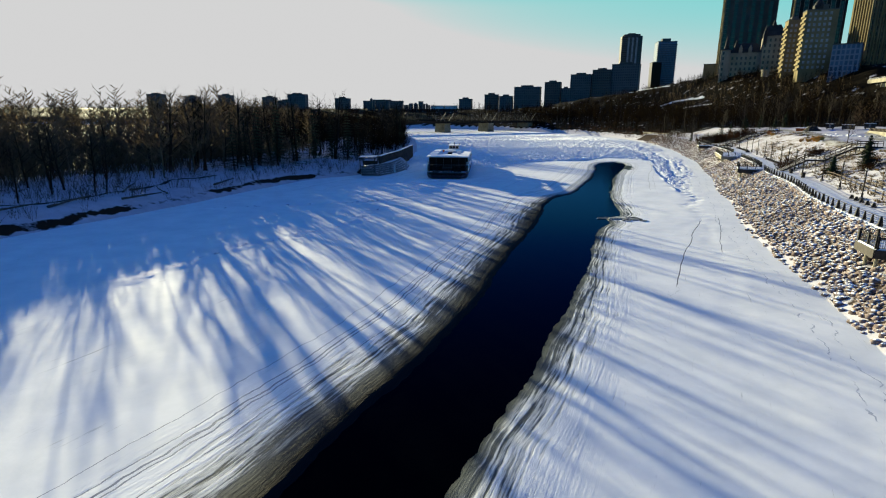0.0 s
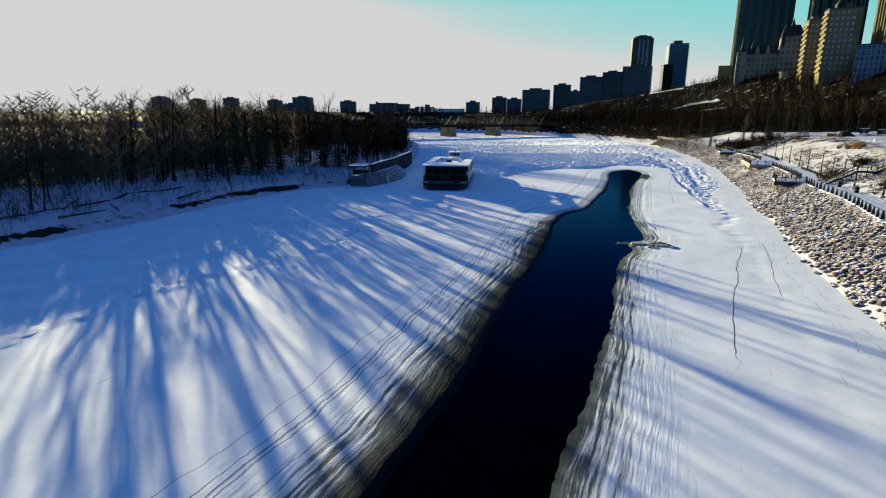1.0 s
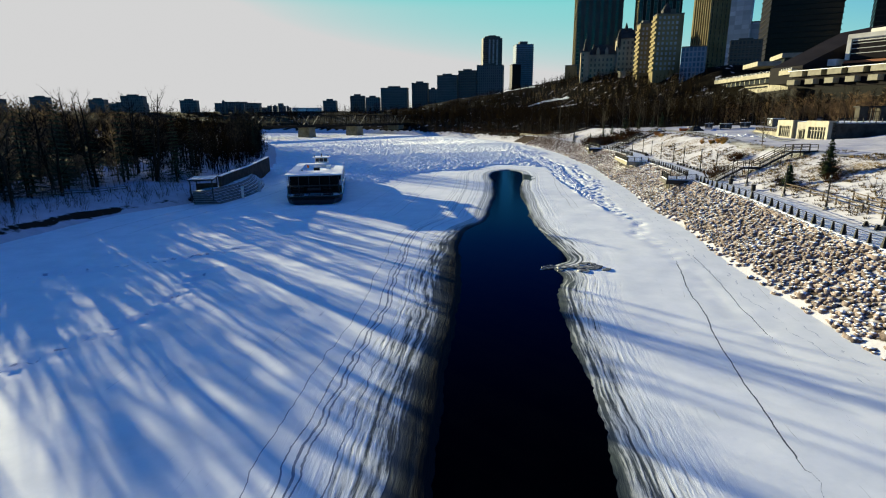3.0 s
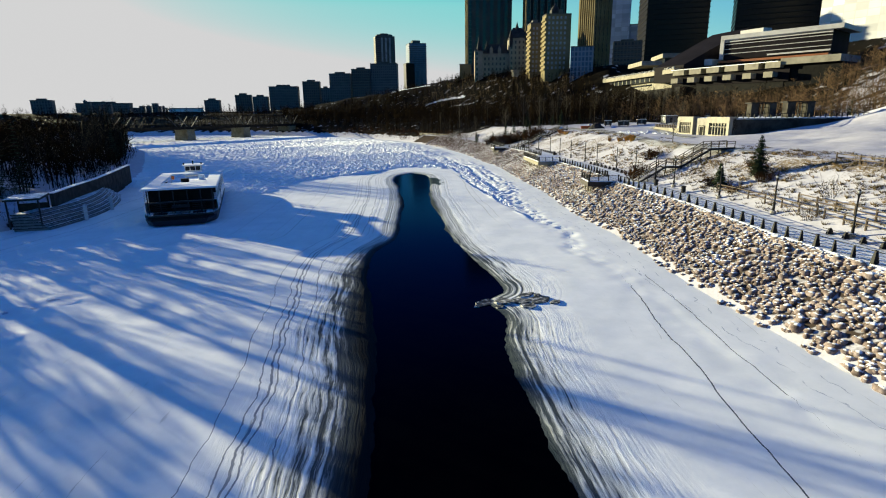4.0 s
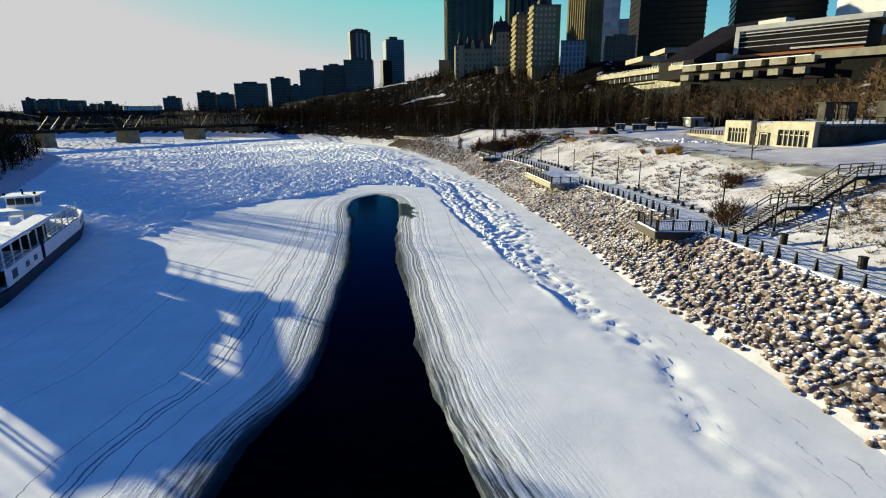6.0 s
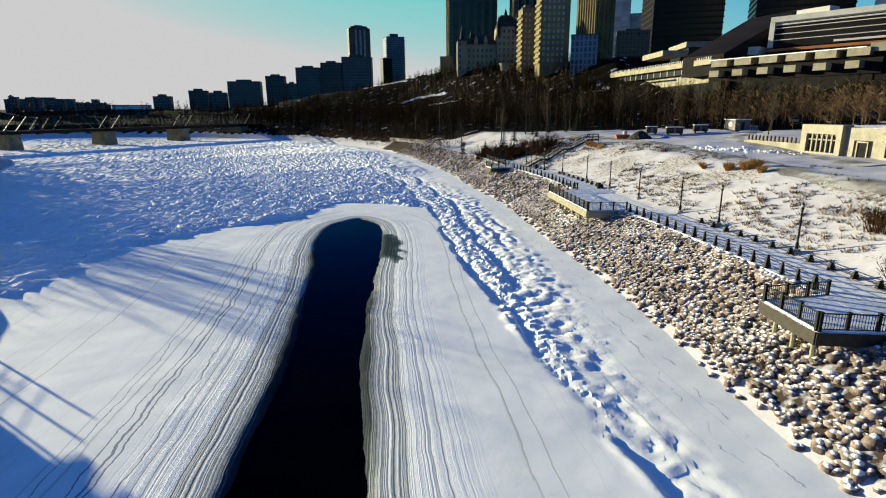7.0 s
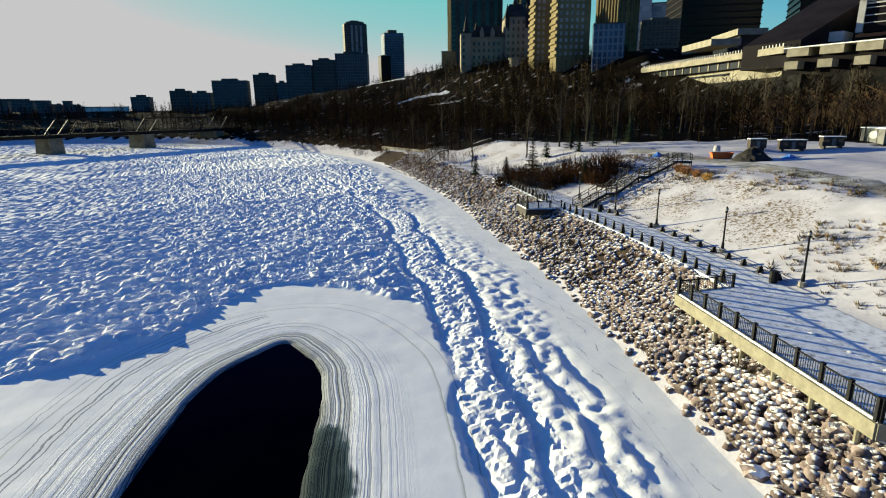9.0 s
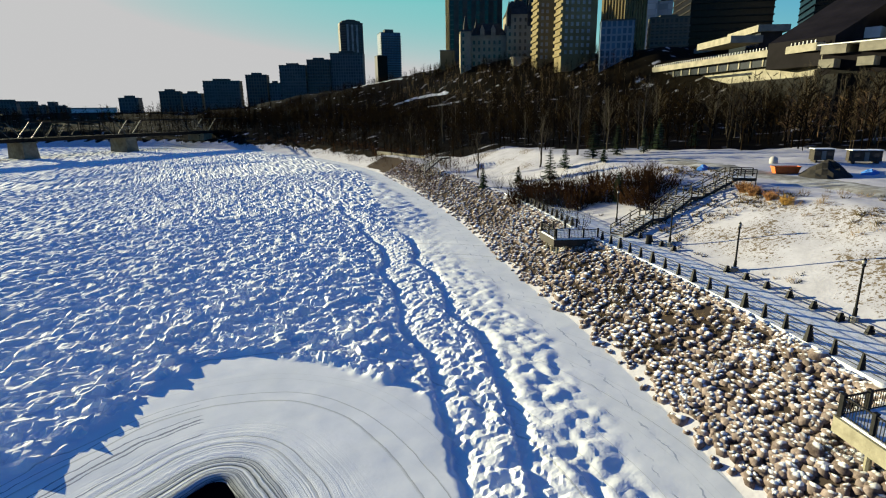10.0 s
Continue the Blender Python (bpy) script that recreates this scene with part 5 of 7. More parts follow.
F["dark_band"] = material("dark floor edges", [(0.012, 0.012, 0.012), (0.025, 0.024, 0.023)], 0.2, 0.7, gloss=0.05)
F["band"] = material("grey floor edges", [(0.07, 0.07, 0.07), (0.13, 0.127, 0.12)], 0.2, 0.7, gloss=0.05)
M["office_glass"] = material("grey office glazing", [(0.14, 0.15, 0.16), (0.34, 0.35, 0.36)], 0.25, 0.4, gloss=0.15)

# far skyline across the bend, low blocks first
SKY = [((-100, 759), (-89, 761), 35), ((-86, 761), (-70, 763), 33.5), ((-64, 764), (-44, 766), 30), ((-44, 766), (-24, 767), 31), ((-24, 767), (-14, 768), 28), ((25, 769), (42, 768), 34),
       ((60, 767), (79, 766), 40), ((80, 766), (98, 764), 38), ((100, 764), (135, 758), 50), ((140, 757), (161, 753), 56), ((162, 753), (173, 751), 48), ((173, 751), (199, 744), 65.5), ((200, 744), (223, 737), 71), ((223, 737), (256, 726), 77.5)]
for k, (a, b, z) in enumerate(SKY):
    if k < 5:                                  # a ragged row of small blocks
        gap = random.Random(k)
        for j in range(3):
            p, q = Vector(a).lerp(Vector(b), j / 3), Vector(a).lerp(Vector(b), (j + gap.uniform(0.6, 0.95)) / 3)
            block("apartment_block", "small grey apartment block on the far skyline", tuple(p), tuple(q), 8.0, z - gap.uniform(0, 6), 14, -7, "grey", "", 1.6 if j == 1 else None)
        continue
    block("apartment_block", "dark grey apartment block on the far skyline" if k % 3 else "brown apartment block on the far skyline", a, b, 8.0 if a[0] < 90 else 18.0, z, 18, -7, ("brown", "grey", "grey")[k % 3], "bands" if k in (8, 11, 12) else "", 2.8 if k > 4 else None)
for a, b, z in (((-420, 800), (-400, 802), 40), ((-380, 830), (-362, 832), 38), ((-330, 830), (-312, 832), 40), ((-262, 820), (-244, 822), 37), ((-222, 810), (-196, 812), 41), ((-150, 790), (-130, 792), 35), ((-300, 1000), (-240, 1003), 36), ((-125, 900), (-60, 905), 34)):
    block("apartment_block", "grey apartment block far behind the woods", a, b, 6.0, z, 18, -6, "grey", "", 2.5)
block("long_building", "long low white building on the far bank", (-13, 760), (24, 760), 12, 25, 14, 4, "pale")


def chamfered_tower(label, corner, w, depth, z0, z1, turn):
    """A slab tower with cut corners, thin floor edges, a glazed centre strip and a stepped crown."""
    ob = thing("apartment_tower", label, "building", "skyline blocks", pose(corner[0], corner[1], z0, 0, 0, turn))
    c, h = w * 0.2, z1 - z0

    def ring(o):
        return [(c - o, -o), (w - c + o, -o), (w + o, c - o), (w + o, depth - c + o), (w - c + o, depth + o), (c - o, depth + o), (-o, depth - c + o), (-o, c - o)]
    part("wall", Shape().prism(ring(0), -8, h), F["brown"], ob)
    band = Shape().prism(ring(0.35), 0, 0.7).mesh("floor_band", F["band"])
    for j in range(1, int(h / 3.2)):
        part("floor_band", band, None, ob, m=Matrix.Translation((0, 0, j * 3.2)))
    for x in (w * 0.3, w * 0.5, w * 0.7):
        part("window_strip", Shape().box(x - 1.3, -0.6, 2, x + 1.3, 0.004, h - 3), M["office_glass"], ob, "pale glazed strip")
    part("crown", Shape().prism([(w / 2 + (x - w / 2) * 0.8, depth / 2 + (y - depth / 2) * 0.8) for x, y in ring(0)], h, h + 2.6).prism([(w / 2 + (x - w / 2) * 0.4, depth / 2 + (y - depth / 2) * 0.4) for x, y in ring(0)], h + 2.6, h + 4.6), F["plain_grey"], ob)


chamfered_tower("tall brown apartment tower with cut corners on the skyline", (286, 900), 31, 30, 60, 134.5, -9)
block("glass_tower", "slim glass apartment tower with balconies on the skyline", (381, 1000), (413, 998), 60, 138, 30, -6, "bluish", "balconies", 6, floor=3.6)
block("low_block", "dark low block beside the glass tower", (368, 985), (384, 985), 55, 102, 20, -8, "dark", "", 2)

# downtown on the hilltop
block("office_tower", "tall grey office tower with vertical fins and dark windows", (331, 674), (378, 647), 52, 205, 44, 7, "plain_grey", "fins", None, "downtown towers", 4.6, 4.4)
block("office_tower", "dark office tower with grey vertical fins behind the hotel", (365, 597), (402, 571), 50, 180, 34, 9, "dark", "fins", None, "downtown towers", 4.0, 3.8)
block("cream_tower", "cream stone office tower with close vertical fins", (301, 403.5), (319.8, 405.6), 45, 135, 17.5, 0, "plain_cream", "fins", None, "downtown towers", 4.0, 2.2)
block("hotel_tower", "cream brick tower with rows of small windows", (256.4, 425), (265.1, 421.5), 46, 83, 13.2, 0, "plain_cream", "punched", 3, "hotel towers", 3.5, 2.8)
dome_tower = block("hotel_tower", "cream brick tower with a domed roof and rows of small windows", (251.7, 398), (269.6, 390.8), 46, 85, 12.4, 0, "plain_cream", "punched", 4, "hotel towers", 3.5, 3.0)
part("dome", Shape().tube([(7.5, 5, 39.5), (7.5, 5, 42.6), (7.5, 5, 44.2), (7.5, 5, 45.6), (7.5, 5, 46.4), (7.5, 5, 48)], [3.0, 3.0, 2.6, 1.6, 0.5, 0.08], 12), F["roof"], dome_tower, "small dark dome with a finial", smooth=True)
block("white_block", "plain white stepped office block", (385, 484), (399, 470), 50, 122, 18, 0, "pale", "", None, "downtown towers")
block("white_block", "plain white lower office block", (398.6, 477), (410, 465.6), 50, 96, 18, 0, "pale", "", None, "downtown towers")
block("dark_tower", "black glass office tower with thin floor bands", (357, 406), (389, 370), 48, 140, 40, 14, "dark", "bands", None, "downtown towers", 4.0)
block("dark_tower", "black glass office tower with thin floor bands", (400, 357), (432, 309), 46, 145, 40, 8, "dark", "bands", None, "downtown towers", 4.0)
block("brown_block", "brown brick mid-rise block with a lit gable", (323.2, 405), (341.0, 391.5), 44, 69.5, 9.9, 0, "brown", "bands", 2, "downtown blocks")
block("blue_block", "blue-grey glazed low block", (257.5, 375), (270.0, 364.6), 40, 60, 14, 0, "bluish", "", None, "downtown blocks")
block("white_tower", "wide plain white tower on the hilltop", (345, 258), (350, 200), 44, 130, 30, 0, "pale", "", None, "downtown towers")
block("dark_block", "dark block with rows of pale windows", (452, 195), (456, 170), 44, 110, 30, 6, "dark", "bands", None, "downtown blocks")
block("hill_house", "small pale house among trees on the hill edge", (241, 519), (250, 514), 46, 59.5, 10, -5, "plain_cream", "", None, "downtown blocks")


def chateau():
    """The chateau hotel: two gabled wings with steep dark roofs and turrets."""
    ob = thing("chateau_hotel", "pale stone chateau hotel with steep dark roofs on the hilltop", "hotel", "", pose(238.9, 485, 42, 0, 0, -26) @ Matrix.Scale(1.2, 4))
    pane = Shape().box(0, -0.08, 0, 1.1, 0.004, 1.9).mesh("window", M["glass"])

    def wing(x0, y0, x1, y1, h, roof, name):
        wall = part(name, Shape().box(x0, y0, -6, x1, y1, h), M["cream_stone"], ob)
        for j in range(int(h / 3.6)):
            for k in range(int((x1 - x0 - 1) / 2.8)):
                part("window", pane, None, wall, m=Matrix.Translation((x0 + 1.0 + k * 2.8, y0 - 0.004, j * 3.6 + 1.0)))
        ym, xm = (y0 + y1) / 2, (x0 + x1) / 2
        part("roof", Shape().add([(x0 - 0.4, y0 - 0.4, h), (x1 + 0.4, y0 - 0.4, h), (x1 + 0.4, y1 + 0.4, h), (x0 - 0.4, y1 + 0.4, h), (x0 + 3, ym, h + roof), (x1 - 3, ym, h + roof)],
             [(0, 1, 5, 4), (1, 2, 5), (2, 3, 4, 5), (3, 0, 4), (3, 2, 1, 0)]), F["roof"], ob, "steep dark slate roof")
        return wall
    wing(0, 0, 6, 14, 22, 3, "corner_pavilion")
    wing(6, 2, 25, 16, 20, 7, "main_wing")
    wing(25, -2, 38, 16, 30, 8, "tall_wing")
    for x, y, z, h in ((3, 3, 22, 10), (9, 4, 22, 7), (26, -1, 30, 7), (37, -1, 30, 8), (31, 6, 36, 6)):
        part("turret", Shape().tube([(x, y, z - 6), (x, y, z), (x, y, z + 0.1), (x, y, z + h)], [1.5, 1.5, 1.8, 0.05], 8), F["roof"], ob, "pointed dark turret")
    for x in (12, 18):
        part("dormer", Shape().add([(x - 1.2, 1.6, 20), (x + 1.2, 1.6, 20), (x + 1.2, 1.6, 23), (x, 1.6, 25.5), (x - 1.2, 1.6, 23), (x - 1.2, 6, 23), (x, 6, 25.5), (x + 1.2, 6, 23)],
             [(0, 1, 2, 3, 4), (4, 3, 6, 5), (3, 2, 7, 6)]), M["cream_stone"], ob)


M["cream_stone"] = material("pale hotel limestone", [(0.17, 0.15, 0.115), (0.27, 0.24, 0.18)], 0.2, 0.85, 0.2, 5, gloss=0.05)
chateau()
solid("round_bandstand", Shape().tube([(0, 0, -4), (0, 0, 3), (0, 0, 3.01), (0, 0, 4.2)], [5, 5, 5.8, 5.6], 14), M["cream"], "round cream terrace below the hotel", "terrace", m=Matrix.Translation((262, 452, 46)))


def conference():
    """Terraced conference centre stepping down the hillside."""
    ob = thing("conference_centre", "cream terraced conference centre with a glass hall on the hillside", "building")

    def slab(name, p, q, z0, z1, back, mat, label=""):
        a, b = Vector((*p, 0)), Vector((*q, 0))
        w = (b - a)
        m = pose(p[0], p[1], 0, 0, 0, math.degrees(math.atan2(w.y, w.x)))
        return part(name, Shape().box(0, 0, z0, w.length, back, z1), mat, ob, label, m)
    # glass hall: dark glazing, white frame and mullions
    hall = slab("glass_hall", (252.5, 246.0), (264.5, 201.0), 40.0, 50.2, 24, M["atrium"], "dark glazed hall")
    n = math.hypot(12, 45)
    part("roof_edge", Shape().box(-1.0, -1.2, 49.4, n + 4, 25, 51.4), M["cream_white"], hall, "white roof edge")
    part("end_wall", Shape().box(-1.2, -0.9, 40, 0.6, 25, 49.4), M["cream_white"], hall)
    for z in (42.6, 44.8, 47.0, 48.2, 49.0):
        part("mullion", Shape().box(0.6, -0.25, z, n, 0.004, z + (0.28 if z < 48 else 0.5)), M["cream_white"], hall)
    part("sill", Shape().box(n * 0.45, -0.6, 40.5, n, 0.004, 41.2), M["cream_white"], hall)
    slab("orange_beam", (250.0, 246), (261.5, 200), 38.4, 39.4, 4, M["rust_beam"], "rust-orange beam")
    # plinth under the hall, its shade put into a near-black colour
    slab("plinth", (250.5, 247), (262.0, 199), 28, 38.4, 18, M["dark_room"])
    # long terraces, bright edge over dark recess
    slab("terrace", (262, 345), (231.5, 256.5), 34.2, 36.4, 26, M["cream"])
    slab("recess", (265, 345), (234.5, 256), 31.5, 34.2, 22, M["glass"])
    low = slab("lower_terrace", (272, 352), (237.5, 258.5), 27.0, 31.6, 26, M["cream"])
    slab("lower_wall", (300, 380), (266, 336), 24, 31.5, 10, M["cream"])
    # near-black wall paints the shade beneath the terrace
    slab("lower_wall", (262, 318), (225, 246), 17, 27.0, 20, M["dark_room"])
    slab("upper_terrace", (262, 322), (250, 298), 41.5, 44.0, 12, M["cream"])
    slab("upper_terrace", (283, 324), (268, 300), 46.5, 49.0, 12, M["cream"])
    slab("upper_recess", (285, 324), (270, 300), 40, 46.5, 8, M["glass"])
    slab("entrance_block", (247, 258), (249, 249), 37.8, 40.8, 10, M["cream_white"])
    slab("upper_terrace", (297, 352), (290, 330), 44, 46.4, 16, M["cream"])
    run = math.hypot(34.5, 93.5)
    for k in range(16):
        part("pilaster", Shape().box(2 + k * 6.1, -0.25, 31.6, 2.7 + k * 6.1, 3, 34.2), M["cream"], ob, m=pose(265, 345, 0, 0, 0, math.degrees(math.atan2(-89, -30.5))))
    part("strip_window", Shape().box(4, -0.06, 29.4, run - 30, 0.004, 30.3), M["glass"], low, "long dark strip window")
    part("coping", Shape().box(-0.3, -0.35, 31.6, run + 0.3, 0.8, 31.9), M["snow"], low, "snow on the parapet")
    for k in range(7):
        part("panel_joint", Shape().box(9 + k * 12.5, -0.04, 27.1, 9.25 + k * 12.5, 0.003, 31.5), M["dark_room"], low)
    rail = Shape()
    for k in range(60):
        rail.box(1 + k * 1.55, 0.3, 36.4, 1.25 + k * 1.55, 0.5, 37.3)
    part("balustrade", rail, M["pale"], ob, m=pose(262, 345, 0, 0, 0, math.degrees(math.atan2(-88.5, -30.5))))["kind"] = "stuff"
    # stepped boxes below the hall
    for k in range(6):
        t = k / 5.5
        x, y = 226 + (228 - 226) * t, 252 - 52 * t
        slab("bay", (x, y), (x + 0.6, y - 6.2), 32.4, 34.8, 20, M["cream"])
        slab("bay", (x - 2.0, y - 1), (x - 1.6, y - 4.8), 28.6, 30.9, 20, M["cream"])
        slab("bay_glass", (x + 2.0, y + 0.4), (x + 2.8, y - 9), 27, 32.4, 18, M["atrium"])
    slab("bay_roof", (225.8, 253), (228.7, 200), 34.8, 35.1, 25, M["snow"])
    # bases below bays and east wall: near-black in place of shade
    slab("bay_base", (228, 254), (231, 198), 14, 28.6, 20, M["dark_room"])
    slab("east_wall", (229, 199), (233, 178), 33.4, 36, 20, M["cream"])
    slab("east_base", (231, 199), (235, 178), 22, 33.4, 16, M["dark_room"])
    # sloping glass atrium
    part("atrium", Shape().add([(236, 274, 38.0), (234, 253, 38.0), (279, 252.5, 57.5), (281, 277, 57.0), (281, 277, 30), (279, 252.5, 30), (234, 253, 30), (236, 274, 30)],
         [(0, 1, 2, 3), (1, 6, 5, 2), (0, 3, 4, 7), (3, 2, 5, 4), (0, 7, 6, 1), (4, 5, 6, 7)]), M["atrium"], ob, "dark sloping glass atrium")
    part("vent_box", Shape().box(256, 228, 51.4, 262, 240, 53.2), M["cream_white"], ob)
    # plain sign board: a rounded white board with a dark bar
    sign = part("sign_board", Shape().prism([(-4.2, -0.6), (-3.6, -1.3), (3.6, -1.3), (4.2, -0.6), (4.2, 0.6), (3.6, 1.3), (-3.6, 1.3), (-4.2, 0.6)], 0, 0.25), M["cream_white"], ob, "white sign board",
                pose(251.3, 293.5, 29.8, 90, 0, -112))
    for x0, x1 in ((-3.0, -2.0), (-1.7, -0.8), (-0.5, 0.4), (0.7, 2.2)):
        part("sign_bar", Shape().box(x0, -0.55, 0.25, x1, 0.55, 0.29), M["navy"], sign)


M["cream_white"] = material("white metal cladding", [(0.36, 0.35, 0.34), (0.45, 0.44, 0.43)], 0.3, 0.6, gloss=0.05)
M["rust_beam"] = material("rust-orange cladding", [(0.16, 0.045, 0.01), (0.24, 0.075, 0.02)], 0.4, 0.6)
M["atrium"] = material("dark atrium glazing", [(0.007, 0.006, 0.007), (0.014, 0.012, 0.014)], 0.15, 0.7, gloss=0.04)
conference()
# retaining walls and lit concrete edges on the hillside
for (x0, y0), (x1, y1), z0, z1 in (((292, 395), (258, 340), 24, 29.5), ((125, 340), (129, 308), 1.5, 5.0)):
    a = math.degrees(math.atan2(y1 - y0, x1 - x0))
    solid("retaining_wall", Shape().box(0, 0, z0 - 4, math.hypot(x1 - x0, y1 - y0), 1.2, z1), M["cream"], "weathered cream retaining wall on the slope", "wall", "retaining walls", m=pose(x0, y0, 0, 0, 0, a))


# pavilion's unlit wall and piers: shade put into a darker concrete colour
M["dark_concrete"] = material("shade-darkened concrete", [(0.022, 0.02, 0.017), (0.06, 0.055, 0.045)], 0.5, 0.85, 0.3, 8, gloss=0.05)
M["bay_paint"] = material("cream window frames", [(0.18, 0.163, 0.125), (0.25, 0.225, 0.17)], 0.8, 0.7)


def pavilion():
    """Riverside pavilion: two white window bays in a concrete front, terrace with pergolas on top."""
    a = math.degrees(math.atan2(155.7 - 133.2, 126.3 - 117.9))
    ob = thing("pavilion", "pale concrete pavilion with tall white windows and a rooftop terrace", "building", "", pose(117.9, 133.2, 9.4, 0, 0, a))
    part("body", Shape().box(0.02, -18, -3, 24, -0.5, 4.4), M["concrete"], ob)
    for x0, x1 in ((0, 9.6), (16.0, 24.1)):
        bay = part("window_bay", Shape().box(x0, -1.5, -1, x1, 0.3, 0.5).box(x0, -1.5, 3.3, x1, 0.3, 4.75).box(x0, -1.5, 0.5, x0 + 1.0, 0.3, 3.3).box(x1 - 1.2, -1.5, 0.5, x1, 0.3, 3.3), M["bay_paint"], ob)
        n = 6
        span = (x1 - x0 - 2.2) / n
        for k in range(n):
            x = x0 + 1.0 + k * span
            part("pane", Shape().box(x + 0.16, -0.25, 0.55, x + span - 0.16, -0.2, 3.0), M["glass"], bay)
            part("mullion", Shape().box(x - 0.12, -0.3, 0.5, x + 0.12, 0.1, 3.3), M["bay_paint"], bay)
        part("transom", Shape().box(x0 + 1, -0.26, 2.35, x1 - 1.2, 0.02, 2.5), M["bay_paint"], bay)
    # flush near-black panel paints the shade of a recessed doorway
    part("doorway", Shape().box(11.3, -0.56, 0, 14.4, -0.44, 2.6), M["dark_room"], ob, "near-black panel as a shaded doorway")
    part("door_frame", Shape().box(11.8, -0.44, 0, 12.0, -0.3, 2.4).box(13.6, -0.44, 0, 13.8, -0.3, 2.4).box(11.8, -0.44, 2.3, 13.8, -0.3, 2.5), M["bay_paint"], ob)
    # side wall away from the sun, its shade deepened by the colour
    part("long_wall", Shape().add([(0.0, -0.6, -3), (0.0, -34, 0), (0.0, -34, 4.3), (0.0, -0.6, 4.4), (1.2, -0.6, -3), (1.2, -34, 0), (1.2, -34, 4.3), (1.2, -0.6, 4.4)],
         [(0, 3, 2, 1), (4, 5, 6, 7), (3, 7, 6, 2), (0, 4, 7, 3), (1, 2, 6, 5)]), M["dark_concrete"], ob, "long side wall in shade-dark concrete")
    part("terrace", Shape().box(0, -34, 4.1, 24.1, -1.4, 4.42), M["paving"], ob)
    for k in range(24):
        part("baluster", Shape().box(0.1, -1.8 - k * 1.35, 4.4, 0.3, -1.65 - k * 1.35, 5.4), M["steel"], ob)
    part("terrace_rail", Shape().box(0.12, -34, 5.3, 0.28, -1.6, 5.42), M["steel"], ob)
    for x, y in ((17.5, -16.5), (4.5, -17.0)):
        perg = part("pergola", Shape().box(x - 1.0, y - 6.0, 7.9, x + 1.6, y + 1.2, 8.15), M["steel"], ob, "steel pergola between concrete piers")
        for dy in (0, -5.0):
            part("pier", Shape().box(x - 0.9, y + dy - 1.0, 4.42, x + 1.0, y + dy + 0.9, 7.9), M["dark_concrete"], perg)
        for dy in (-1.6, -2.5, -3.4):
            part("post", Shape().box(x - 0.1, y + dy - 0.09, 4.42, x + 0.1, y + dy + 0.09, 7.9), M["steel"], perg)
        for z in (5.6, 6.8):
            part("bar", Shape().box(x - 0.05, y - 4.2, z, x + 0.05, y - 1.0, z + 0.12), M["steel"], perg)
    wing = part("wing_wall", Shape().box(24.1, -0.4, -2, 38.5, 0.2, 1.6), M["cream"], ob, "low cream wing wall")
    for k in range(14):
        part("baluster", Shape().box(24.5 + k, -0.25, 1.6, 24.75 + k, 0.05, 2.5), M["timber"], wing)


pavilion()
M["hut"] = material("pale grey sheet metal", [(0.09, 0.093, 0.093), (0.13, 0.134, 0.13)], 0.6, 0.7)
hut = thing("utility_hut", "small grey flat-roofed utility hut with a white oval board", "hut", "", pose(163, 193.5, ground_z(163, 193.5), 0, 0, 62) @ Matrix.Scale(0.85, 4))
part("body", Shape().box(-3.2, -2.2, -0.8, 3.2, 2.2, 2.7), M["hut"], hut)
part("roof", Shape().box(-3.4, -2.4, 2.7, 3.4, 2.4, 2.9), M["snow"], hut, "snowy flat roof")
part("oval_board", Shape().prism([(1.3 * math.cos(k * 0.449), 0.75 * math.sin(k * 0.449)) for k in range(14)], 0, 0.06), M["cream_white"], hut, "plain white oval board", pose(-0.4, 2.2, 1.4, 90, 0, 180))
part("door", Shape().box(-3.25, -0.5, -0.1, -3.19, 0.5, 2.0), M["steel"], hut)


